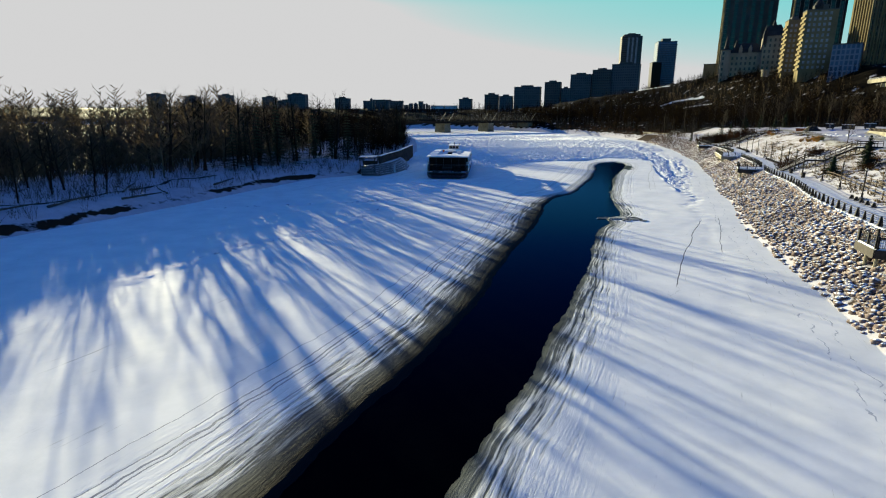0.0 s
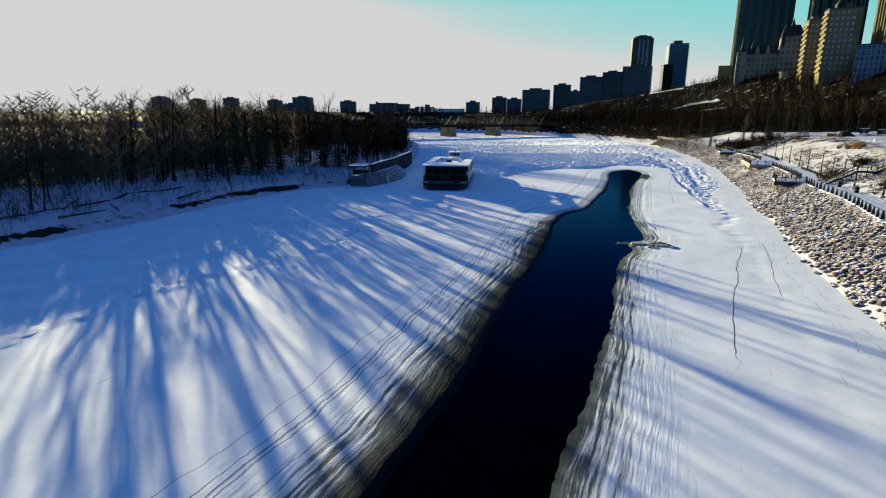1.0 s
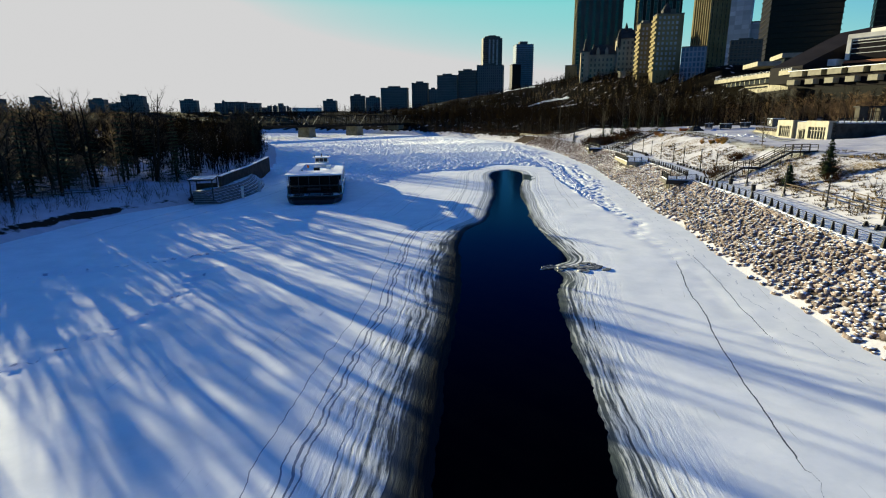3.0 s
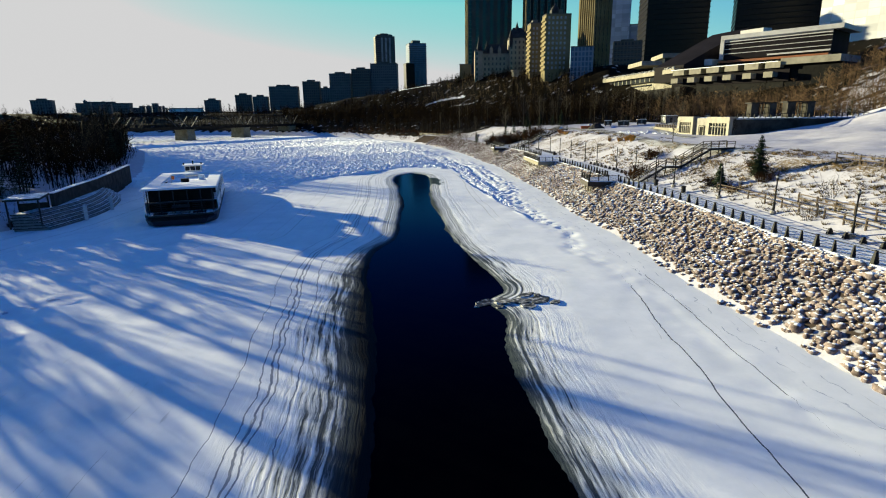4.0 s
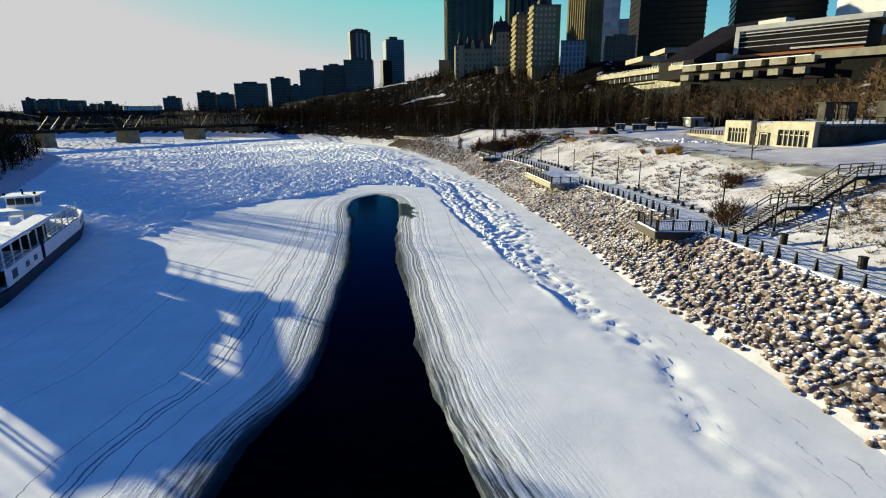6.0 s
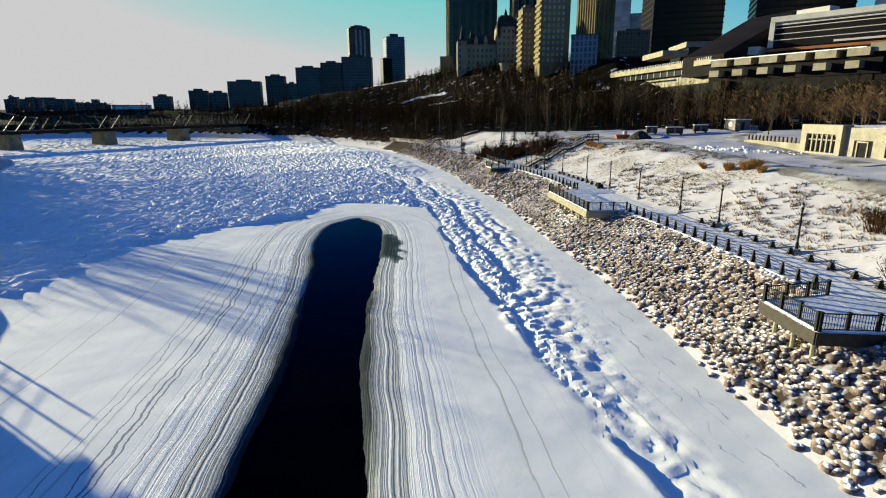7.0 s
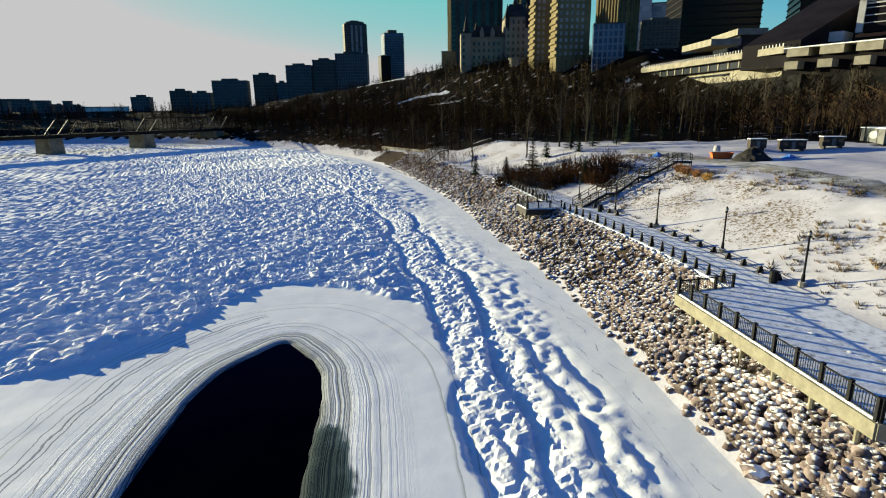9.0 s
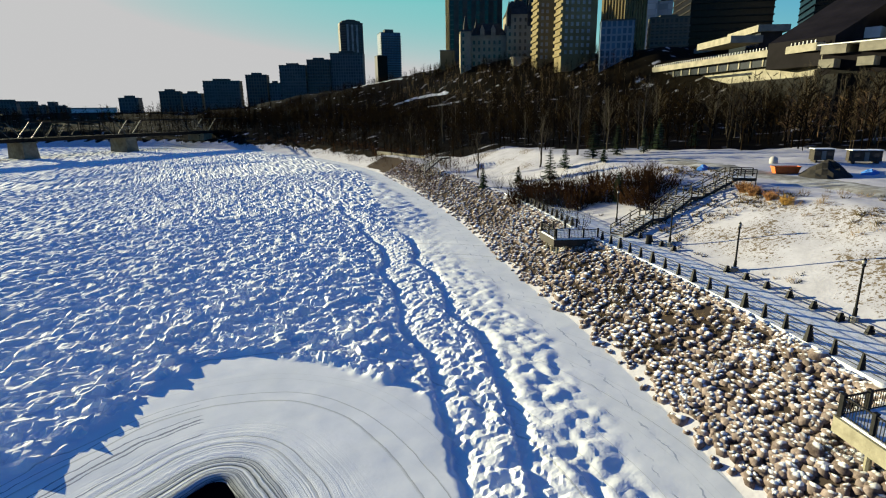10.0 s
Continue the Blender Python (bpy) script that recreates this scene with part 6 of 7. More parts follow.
def bridge():
    """Steel truss bridge on concrete piers over the bend."""
    ang = math.degrees(math.atan2(25.4, 38.2))
    ob = thing("truss_bridge", "dark steel truss road bridge on pale concrete piers", "bridge", "", pose(1.7, 462, 0, 0, 0, ang))
    span = 45.9
    for k in range(-2, 3):
        x = k * span
        part("pier", Shape().prism([(x - 3.2, -7), (x + 3.2, -7), (x + 3.6, 0), (x + 3.2, 8), (x - 3.2, 8), (x - 3.6, 0)], -0.8, 6.9, top=[(x - 2.7, -6.5), (x + 2.7, -6.5), (x + 3.0, 0), (x + 2.7, 7.5), (x - 2.7, 7.5), (x - 3.0, 0)]), M["pier"], ob, "pale concrete pier")
        part("pier_cap", Shape().box(x - 3.2, -7, 6.9, x + 3.2, 8, 7.5), M["pier"], ob)
    part("road_deck", Shape().box(-3 * span, -5.5, 8.2, 3 * span, 6.5, 9.0), M["bridge_steel"], ob)
    for y in (-5.6, 6.6):
        part("floor_girder", Shape().box(-3 * span, y - 0.25, 7.5, 3 * span, y + 0.25, 9.2), M["bridge_steel"], ob)
    for j in range(-3, 3):
        x0, x1 = j * span + 1.2, (j + 1) * span - 1.2
        for y in (-5.6, 6.6):
            part("top_chord", Shape().box(x0 + 6, y - 0.25, 15.6, x1 - 6, y + 0.25, 16.2), M["bridge_steel"], ob)
            n = 7
            xs = np.linspace(x0 + 6, x1 - 6, n)
            for a, b in ((x0, x0 + 6), (x1, x1 - 6)):
                part("end_post", Shape().tube([(a, y, 8.6), (b, y, 15.9)], 0.3, 4), M["bridge_lit"], ob)
            for i, x in enumerate(xs):
                part("upright", Shape().box(x - 0.12, y - 0.12, 8.8, x + 0.12, y + 0.12, 15.7), M["bridge_steel"], ob)
                if i < n - 1:
                    xa, xb = (x, xs[i + 1]) if i >= n // 2 else (xs[i + 1], x)
                    part("diagonal", Shape().tube([(xa, y, 15.7), (xb, y, 8.9)], 0.13, 4), M["bridge_steel"], ob)
        for x in np.linspace(x0 + 6, x1 - 6, 4):
            part("cross_beam", Shape().box(x - 0.15, -5.6, 15.7, x + 0.15, 6.6, 16.0), M["bridge_steel"], ob)


M["pier"] = material("stained pier concrete", [(0.1, 0.085, 0.05), (0.22, 0.195, 0.13)], 0.35, 0.85, 0.3, 4)
M["bridge_steel"] = material("dark bridge steel", [(0.01, 0.009, 0.008), (0.024, 0.021, 0.017)], 0.6, 0.7, gloss=0.05)
# lighter copy of the steel: sunlight on the end posts as colour
M["bridge_lit"] = material("sunlit bridge steel", [(0.03, 0.03, 0.027), (0.07, 0.066, 0.058)], 0.6, 0.6)
bridge()

# ---- service lot and park road above the slope ----
def ground_strip(points, width, lift, mat, name, label, category):
    line = smooth_line(points, 2.0)
    rows, n = [], len(line)
    for k in range(n):
        t = line[min(n - 1, k + 1)] - line[max(0, k - 1)]
        t = t / np.linalg.norm(t)
        w = width * (0.5 + 0.08 * math.sin(k * 1.7))
        for e in (-1, -0.33, 0.33, 1):
            x, y = line[k][0] - t[1] * w * e, line[k][1] + t[0] * w * e
            rows.append((x, y, ground_z(x, y) + (lift if abs(e) < 0.9 else -0.05)))
    f = [(4 * k + a, 4 * k + a + 1, 4 * k + a + 5, 4 * k + a + 4) for k in range(n - 1) for a in range(3)]
    return tagged(new(name, mesh_from(name, rows, f, mat, smooth=True)), label, category, kind="structure")


ground_strip([(136, 224), (130, 208), (126.5, 194), (119.5, 179), (114, 166), (106, 151), (99, 138), (92, 122), (84, 100)], 6.0, 0.13, M["asphalt"], "park_road", "grey snow-streaked park road", "road")
ground_strip([(172, 196), (158, 187), (147, 182), (139, 177), (127, 161), (118, 148), (112, 138)], 5.0, 0.12, M["asphalt"], "lot_road", "grey snow-streaked lot road", "road")


def heap(name, label, x, y, sx, sy, h, mat, seed):
    bm = bmesh.new()
    bmesh.ops.create_grid(bm, x_segments=14, y_segments=10, size=1.0)
    r = random.Random(seed)
    for v in bm.verts:
        d = min(1.0, math.hypot(v.co.x, v.co.y))
        v.co = Vector((v.co.x * sx, v.co.y * sy, h * max(0.0, 1 - d ** 1.6) * r.uniform(0.75, 1.15) - 0.12))
    me = bpy.data.meshes.new(name)
    bm.to_mesh(me)
    bm.free()
    me.materials.append(mat)
    return solid(name, me, None, label, "heap", m=pose(x, y, ground_z(x, y), 0, 0, 30))


M["soil"] = material("dark frozen soil", [(0.006, 0.005, 0.004), (0.02, 0.015, 0.011)], 1.2, 0.95, 0.6, 4)
heap("soil_mound", "dark frozen soil heap in the lot", 132.2, 196.2, 4.6, 3.0, 2.0, M["soil"], 3)
heap("tarp_mound", "low heap under a blue tarpaulin", 138.0, 194.0, 2.6, 1.1, 0.55, M["blue"], 4)
heap("tarp_mound", "small mound under a blue tarpaulin by the trees", 128.5, 211.0, 1.7, 1.0, 0.7, M["blue"], 5)


def skip_bin(x, y, a):
    ob = thing("skip_bin", "orange steel skip bin beside the soil heap", "skip bin", "", pose(x, y, ground_z(x, y), 0, 0, a) @ Matrix.Scale(0.62, 4))
    part("tub", Shape().prism([(-2.2, -0.9), (2.2, -0.9), (2.2, 0.9), (-2.2, 0.9)], 0.15, 1.5, top=[(-2.6, -1.05), (2.6, -1.05), (2.6, 1.05), (-2.6, 1.05)]), M["orange"], ob)
    part("rim", Shape().box(-2.68, -1.12, 1.5, 2.68, -1.0, 1.64).box(-2.68, 1.0, 1.5, 2.68, 1.12, 1.64).box(-2.68, -1.0, 1.5, -2.56, 1.0, 1.64).box(2.56, -1.0, 1.5, 2.68, 1.0, 1.64), M["orange"], ob)
    for k in (-1.5, 0, 1.5):
        part("rib", Shape().box(k - 0.07, -1.07, 0.2, k + 0.07, -0.9, 1.5), M["orange"], ob)


skip_bin(131.0, 200.6, -35)


def site_trailer(x, y, a, n):
    ob = thing("site_trailer", "dark flat-roofed site trailer with snow on its roof", "trailer", "site trailers", pose(x, y, ground_z(x, y), 0, 0, a) @ Matrix.Scale(0.64, 4))
    part("body", Shape().box(-n / 2, -1.3, 0.5, n / 2, 1.3, 2.9), M["darkwood"], ob)
    part("roof", Shape().box(-n / 2 - 0.15, -1.45, 2.9, n / 2 + 0.15, 1.45, 3.05), M["snow"], ob, "snow-covered roof")
    part("door", Shape().box(-0.5, -1.34, 0.6, 0.4, -1.3, 2.5), M["hut"], ob)
    for k in (-n / 3, n / 3.2):
        part("window", Shape().box(k - 0.6, -1.33, 1.5, k + 0.6, -1.3, 2.3), M["glass"], ob)
    for k in (-n / 2 + 0.6, n / 2 - 0.6):
        part("skid", Shape().box(k - 0.2, -1.2, -0.3, k + 0.2, 1.2, 0.5), M["darkwood"], ob)


for x, y, a, n in ((143.2, 203, -38, 4.0), (147.5, 199.6, -38, 6.0), (152.5, 196, -40, 5.0)):
    site_trailer(x, y, a, n)
tank = thing("water_tank", "small white round water tank by the trailers", "tank", "", pose(137.6, 206.4, ground_z(137.6, 206.4)) @ Matrix.Scale(0.48, 4))
part("shell", Shape().tube([(0, 0, 0), (0, 0, 0.1), (0, 0, 1.5), (0, 0, 2.0), (0, 0, 2.25)], [1.0, 1.15, 1.15, 0.8, 0.2], 14), M["cream_white"], tank, smooth=True)


def parked_car(x, y, a, mat, label):
    ob = thing("parked_car", label, "car", "parked cars", pose(x, y, ground_z(x, y) + 0.05, 0, 0, a))
    sh = Shape().prism([(-2.2, -0.88), (2.2, -0.88), (2.25, 0), (2.2, 0.88), (-2.2, 0.88), (-2.25, 0)], 0.3, 0.85)
    part("body", sh, mat, ob)
    part("cabin", Shape().prism([(-1.5, -0.82), (0.9, -0.82), (0.9, 0.82), (-1.5, 0.82)], 0.85, 1.42, top=[(-1.15, -0.66), (0.35, -0.66), (0.35, 0.66), (-1.15, 0.66)]), M["glass"], ob, "dark glazed cabin")
    part("roof", Shape().box(-1.12, -0.64, 1.42, 0.32, 0.64, 1.47), mat, ob)
    for wx in (-1.4, 1.4):
        for wy in (-0.85, 0.85):
            wheel = part("wheel", Shape().tube([(wx, wy - 0.1, 0.31), (wx, wy + 0.1, 0.31)], 0.31, 12), M["steel"], ob)
            part("rim", Shape().tube([(wx, wy - 0.115, 0.31), (wx, wy + 0.115, 0.31)], 0.18, 8), M["hut"], wheel)


M["red_car"] = material("dark red car paint", [(0.12, 0.01, 0.01), (0.16, 0.015, 0.012)], 1, 0.35)
M["grey_car"] = material("silver grey car paint", [(0.2, 0.2, 0.21), (0.25, 0.25, 0.26)], 1, 0.35)
for x, y, a, k in ((174, 186, 35, "grey_car"), (204, 190, 70, "red_car"), (203, 184, 70, "grey_car")):
    parked_car(x, y, a, M[k], "parked dark red car on the snowy lot" if k == "red_car" else "parked silver grey car on the snowy lot")


def log_rail(points):
    """Two-rail log fence on the far bank's path."""
    x0, y0 = points[0]
    ob = thing("path_rail", "low two-rail log fence along the bank path", "fence", "", Matrix.Translation((x0, y0, 0)))
    line = smooth_line(points, 2.5)
    feet = [(float(x - x0), float(y - y0), ground_z(float(x), float(y))) for x, y in line]
    for x, y, z in feet:
        part("post", Shape().tube([(x, y, z - 0.3), (x, y, z + 1.0)], 0.09, 6), M["timber"], ob)
    for h in (0.5, 0.9):
        for a, b in zip(feet[:-1], feet[1:]):
            part("log_rail", Shape().tube([(a[0], a[1], a[2] + h), (b[0], b[1], b[2] + h)], 0.07, 6), M["timber"], ob)


log_rail([(-58, 124), (-50, 132), (-41, 140), (-34, 147)])
r = random.Random(9)
for x, y, a, n in ((-58, 78, 70, 7), (-53, 88, 20, 6), (-50, 97, 130, 8), (-64, 70, 50, 9), (-46, 108, 60, 5), (-70, 62, 35, 8), (-55, 92, 100, 6)):
    z = ground_z(x, y)
    solid("fallen_log", Shape().tube([(0, 0, 0.15), (n * 0.5, 0.3, 0.5), (n, 0.1, 0.9)], [0.2, 0.16, 0.08], 7), M["timber"], "fallen weathered log on the snowy bank", "log", "fallen logs", m=pose(x, y, z, 0, 0, a))

# ---- trees and shrubs ----
def branch_out(r, sh, a, way, length, radius, depth, spread, lift, sides, tips):
    """Grows one limb with side shoots; the last shoots go to tips."""
    if depth <= 0:
        tips.cone(a, a + (way + Vector((r.gauss(0, 0.15), r.gauss(0, 0.15), lift))).normalized() * length, radius * 1.0)
        return
    n = 3 if depth > 1 else 2
    pts, p, w = [a], a.copy(), way.copy()
    for k in range(n):
        w = (w + Vector((r.gauss(0, 0.14), r.gauss(0, 0.14), r.gauss(lift, 0.08)))).normalized()
        p = p + w * length / n
        pts.append(p.copy())
    rad = [radius * (1 - 0.75 * k / n) for k in range(n + 1)]
    sh.tube(pts, rad, sides)
    for k in range(spread):
        t = r.uniform(0.25, 1.0)
        i = min(n - 1, int(t * n))
        q = pts[i].lerp(pts[i + 1], t * n - i)
        side = Vector((r.gauss(0, 1), r.gauss(0, 1), r.gauss(0.35, 0.5))).normalized()
        branch_out(r, sh, q, (w * 0.75 + side * 0.75).normalized(), length * r.uniform(0.42, 0.66), radius * 0.42, depth - 1, spread + 1, lift, 3, tips)


def bare_tree(seed, height, limbs, spread, bark, twigs, label, fan=0.6, lean=0.05):
    """A leafless tree: trunk with limbs, and a crown of fine twigs."""
    r = random.Random(seed)
    ob = thing("bare_tree", label, "tree", "bare trees")
    wood, tips = Shape(), Shape()
    top = Vector((r.gauss(0, lean) * height, r.gauss(0, lean) * height, height))
    pts = [Vector((0, 0, -0.6))] + [Vector((0, 0, 0)).lerp(top, t) + Vector((r.gauss(0, 0.12), r.gauss(0, 0.12), 0)) for t in (0.08, 0.35, 0.62, 0.85, 1.0)]
    rad = [height * 0.02, height * 0.017, height * 0.015, height * 0.011, height * 0.007, height * 0.002]
    wood.tube(pts, rad, 6)
    for k in range(limbs):
        t = 0.22 + 0.74 * (k + r.random()) / limbs
        j = min(4, int(t * 5))
        q = Vector((0, 0, 0)).lerp(top, t)
        a = k * 2.4 + r.gauss(0, 0.4)
        out = Vector((math.cos(a), math.sin(a), fan + r.gauss(0, 0.15))).normalized()
        branch_out(r, wood, q, out, height * (0.42 - 0.28 * t) * r.uniform(0.8, 1.2), height * 0.0075 * (1.2 - 0.7 * t), 2, spread, 0.1, 3, tips)
    part("trunk", wood, bark, ob)
    part("crown", tips, twigs, ob, "fine bare twigs")
    return ob


def spruce(seed, height, label, m, step=0.04):
    """A conifer: tapered trunk and drooping tiers of needle sprays with gaps."""
    r = random.Random(seed)
    ob = thing("spruce", label, "tree", "spruces", m)
    part("trunk", Shape().tube([(0, 0, -0.4), (0, 0, height * 0.5), (0, 0, height)], [height * 0.022, height * 0.014, 0.01], 6), M["bark"], ob)
    sh = Shape()
    z = height * 0.08
    while z < height * 0.985:
        reach = (1 - z / height) ** 0.85 * height * 0.3 * r.uniform(0.7, 1.2) + 0.12
        for k in range(r.randint(8, 11)):
            a = r.uniform(0, 6.283)
            L = reach * r.uniform(0.6, 1.1)
            c, s = math.cos(a), math.sin(a)
            droop = -0.25 * L
            for j in range(4):
                t = (j + 0.6) / 4
                x, y, zz = c * L * t, s * L * t, z + droop * t + 0.12 * L * t * t
                w = 0.42 * L * (1.1 - t) + 0.1
                for sd in (-1, 1):
                    tip = (x + c * L * 0.16 - sd * s * w, y + s * L * 0.16 + sd * c * w, zz - 0.12 * w + r.gauss(0, 0.04))
                    sh.add([(x - c * L * 0.1, y - s * L * 0.1, zz), (x + c * L * 0.1, y + s * L * 0.1, zz - 0.02), tip, (x, y, zz + 0.07)], [(0, 1, 2), (0, 2, 3), (1, 3, 2)])
        z += height * step + 0.04
    part("needles", sh, M["needle"], ob)
    return ob


def shrub_mesh(seed, n, height, width, mat, lean=0.5, thick=1.0):
    r = random.Random(seed)
    sh = Shape()
    for k in range(n):
        a, d = r.uniform(0, 6.283), r.random() ** 0.6 * width * 0.35
        x, y = math.cos(a) * d, math.sin(a) * d
        w = Vector((math.cos(a) * lean * r.random() + r.gauss(0, 0.15), math.sin(a) * lean * r.random() + r.gauss(0, 0.15), 1)).normalized()
        L = height * r.uniform(0.55, 1.05)
        p = Vector((x, y, -0.15))
        q = p + w * L * 0.5
        e = q + (w + Vector((r.gauss(0, 0.2), r.gauss(0, 0.2), 0))).normalized() * L * 0.5
        rr = (0.009 * height + 0.006) * thick
        sh.cone(p, q, rr).cone(q, e, rr * 0.8)
        for j in range(3):
            t = r.uniform(0.3, 1)
            b = q.lerp(e, t) if r.random() < 0.6 else p.lerp(q, 0.5 + t / 2)
            sh.cone(b, b + (w + Vector((r.gauss(0, 0.6), r.gauss(0, 0.6), 0.1))).normalized() * L * r.uniform(0.2, 0.4), rr * 0.55)
    return sh.mesh("stems", mat)


def set_at(x, y, turn=0.0, size=1.0):
    return Matrix.LocRotScale((x, y, ground_z(x, y)), Euler((0, 0, turn)), [size] * 3)


def place_copies(kinds, spots, seed):
    """Copies of the kinds at the spots; each kind's first one is itself set down."""
    r = random.Random(seed)
    used = set()
    for x, y, size in spots:
        k = r.randrange(len(kinds))
        m = set_at(x, y, r.uniform(0, 6.283), size)
        ob = kinds[k]
        if k in used:
            c = copy_thing(ob, m)
            c.scale = [size] * 3
        else:
            used.add(k)
            ob.matrix_world = m
    for k, ob in enumerate(kinds):
        if k not in used:
            for o in (*ob.children_recursive, ob):
                bpy.data.objects.remove(o)


def pick_spots(n, x0, x1, y0, y1, ok, seed, lo=0.75, hi=1.2, near=2.0):
    g = np.random.default_rng(seed)
    xs, ys = g.uniform(x0, x1, n * 30), g.uniform(y0, y1, n * 30)
    good = ok(xs, ys)
    out = []
    for x, y in zip(xs[good], ys[good]):
        if len(out) >= n:
            break
        if all((x - a) ** 2 + (y - b) ** 2 > near * near for a, b, _ in out[-60:]):
            out.append((float(x), float(y), float(g.uniform(lo, hi))))
    return out


LEFT_LABEL = "tall dark leafless tree on the wooded far shore"
left_kinds = [bare_tree(k, 10.5 + 1.2 * (k % 3), 12, 3, M["bark"], M["shore_twig"], LEFT_LABEL, 0.8) for k in range(6)]


def left_ok(a, b):
    def f(x, y):
        d, _ = from_line(x, y, LEFT)
        return (-d > a) & (-d < b)
    return f


def growth(x, y):
    """How tall the far shore's woods grow: clumps with low gaps between them."""
    u = 0.866 * x + 0.5 * y
    back = ramp(-from_line(x, y, LEFT)[0], 14, 36)
    open_up = 0.6 - 0.15 * ramp(u, 8, 12) + 0.07 * ramp(u, 34, 44) + 0.3 * ramp(u, 56, 60)
    h = 1 - 0.5 * ramp(vnoise(u / 1.0, u * 0, 120), open_up, open_up + 0.12) * (1 - ramp(u, 66, 74))
    return h * (1 - 0.42 * np.exp(-((u + 1.7) / 1.3) ** 4)) * (1 - (0.36 - 0.2 * back) * ramp(u, 76, 82) * (1 - ramp(u, 98, 106))) * (1 + 0.28 * ramp(u, 8, 14) * (1 - ramp(u, 34, 42)))


def clumps(a, b):
    ok = left_ok(a, b)
    return lambda x, y: ok(x, y) & (growth(x, y) > 0.8)


NEAR_LEFT = LEFT[:int(np.argmax(LEFT[:, 1] > 320))]
BANK_U, BANK_V = 0.866 * NEAR_LEFT[:, 0] + 0.5 * NEAR_LEFT[:, 1], -0.5 * NEAR_LEFT[:, 0] + 0.866 * NEAR_LEFT[:, 1]


def shore_spot(u, back):
    """A place on the far shore: u metres across the sun's direction, so many metres behind the bank along it."""
    v = float(np.interp(u, BANK_U, BANK_V)) + back
    return 0.866 * u - 0.5 * v, 0.5 * u + 0.866 * v


def canopy(x, y):
    """Height of the close thicket behind the bank: level-topped, rising gently away from the river."""
    u, v = 0.866 * x + 0.5 * y, -0.5 * x + 0.866 * y
    back = v - np.interp(u, BANK_U, BANK_V)
    reach = np.interp(u, [-30, 31, 36, 44, 48, 56, 61, 75], [44, 44, 36, 32, 40, 45, 51, 52])
    return np.maximum(1.5, (reach - 5 + back) * 0.1405 * 0.97 - land_height(x, y))


spots = pick_spots(110, -110, -8, -20, 150, clumps(9, 42), 11, 0.6, 0.95, 2.4) + pick_spots(70, -60, -8, 160, 340, left_ok(6, 30), 12, 0.55, 0.9, 2.2)
gt = random.Random(3)
for u, count, width in ((8.0, 4, 1.4), (14.0, 3, 1.0), (25.5, 3, 0.8), (32.0, 4, 1.6), (40.0, 3, 1.0), (51.0, 4, 1.2), (102.6, 3, 1.0), (109.0, 4, 2.4), (115.0, 3, 2.0)):
    for k in range(count):
        spots.append((*shore_spot(u + gt.uniform(-1, 1) * width, gt.uniform(12, 34)), gt.uniform(1.2, 1.42)))
place_copies(left_kinds, spots, 1)

M["rust_tip"] = material("warm brown twigs", [(0.075, 0.048, 0.027), (0.17, 0.11, 0.062)], 0.5, 0.95, random_tint=0.3, gloss=0.0)
HILL_LABEL = "slender leafless poplar on the wooded hillside"
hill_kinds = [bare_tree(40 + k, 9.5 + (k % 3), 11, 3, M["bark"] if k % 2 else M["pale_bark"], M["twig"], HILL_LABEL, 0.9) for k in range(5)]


def hill_ok(x, y):
    dr, s = from_line(x, y, RIGHT)
    return (woods(x, y) > 0.6) & (dr > 2) & (dr < 105)


place_copies(hill_kinds, pick_spots(75, 95, 230, 205, 360, hill_ok, 21, 0.7, 1.2, 2.2), 2)
pale_kinds = [bare_tree(60 + k, 11.5, 13, 5, M["pale_bark"], M["pale_bark"], "pale leafless poplar with fanned branches at the edge of the woods", 1.3) for k in range(3)]
place_copies(pale_kinds, [(126, 247, 0.9), (134, 245, 1.1), (143, 246, 1.0), (150, 243, 1.15), (158, 247, 1.0), (168, 240, 1.1), (176, 236, 1.0), (185, 230, 1.1), (118, 258, 0.8), (196, 226, 1.0), (178, 224, 0.9), (166, 231, 1.0), (205, 215, 1.1), (190, 212, 1.0), (172, 212, 0.9), (95.5, 129, 0.5), (152, 178, 0.75)], 3)
# young straight poplars in a screen before the conference centre
screen = pick_spots(36, 165, 215, 190, 290, lambda x, y: (woods(x, y) > 0.7), 25, 0.8, 1.1, 1.8)
slim_kinds = [bare_tree(80 + k, 11, 14, 3, M["pale_bark"], M["twig"], "slim upright leafless poplar before the conference centre", 2.4, 0.02) for k in range(3)]
place_copies(slim_kinds, screen, 4)

# the woods behind, too many to count
def cheap_tree(seed, height, limbs=22, shoots=2, thick=1.0):
    r = random.Random(seed)
    sh = Shape()
    sh.cone((0, 0, -0.5), (0, 0, height), height * 0.014)
    for k in range(limbs):
        t = r.uniform(0.2, 0.98)
        a = r.uniform(0, 6.283)
        p = Vector((0, 0, height * t))
        w = Vector((math.cos(a), math.sin(a), r.uniform(0.4, 1.2))).normalized()
        L = height * (0.38 - 0.25 * t) * r.uniform(0.7, 1.2)
        q = p + w * L
        sh.cone(p, q, height * 0.0075 * thick)
        for j in range(shoots):
            b = p.lerp(q, r.uniform(0.3, 0.9))
            sh.cone(b, b + (w + Vector((r.gauss(0, 0.7), r.gauss(0, 0.7), 0.4))).normalized() * L * 0.6, height * 0.005 * thick)
    v = np.array(sh.v)
    f = np.array([t for q in sh.f for t in ((q[:3], (q[0], q[2], q[3])) if len(q) == 4 else (q[:3],))])
    return v, f


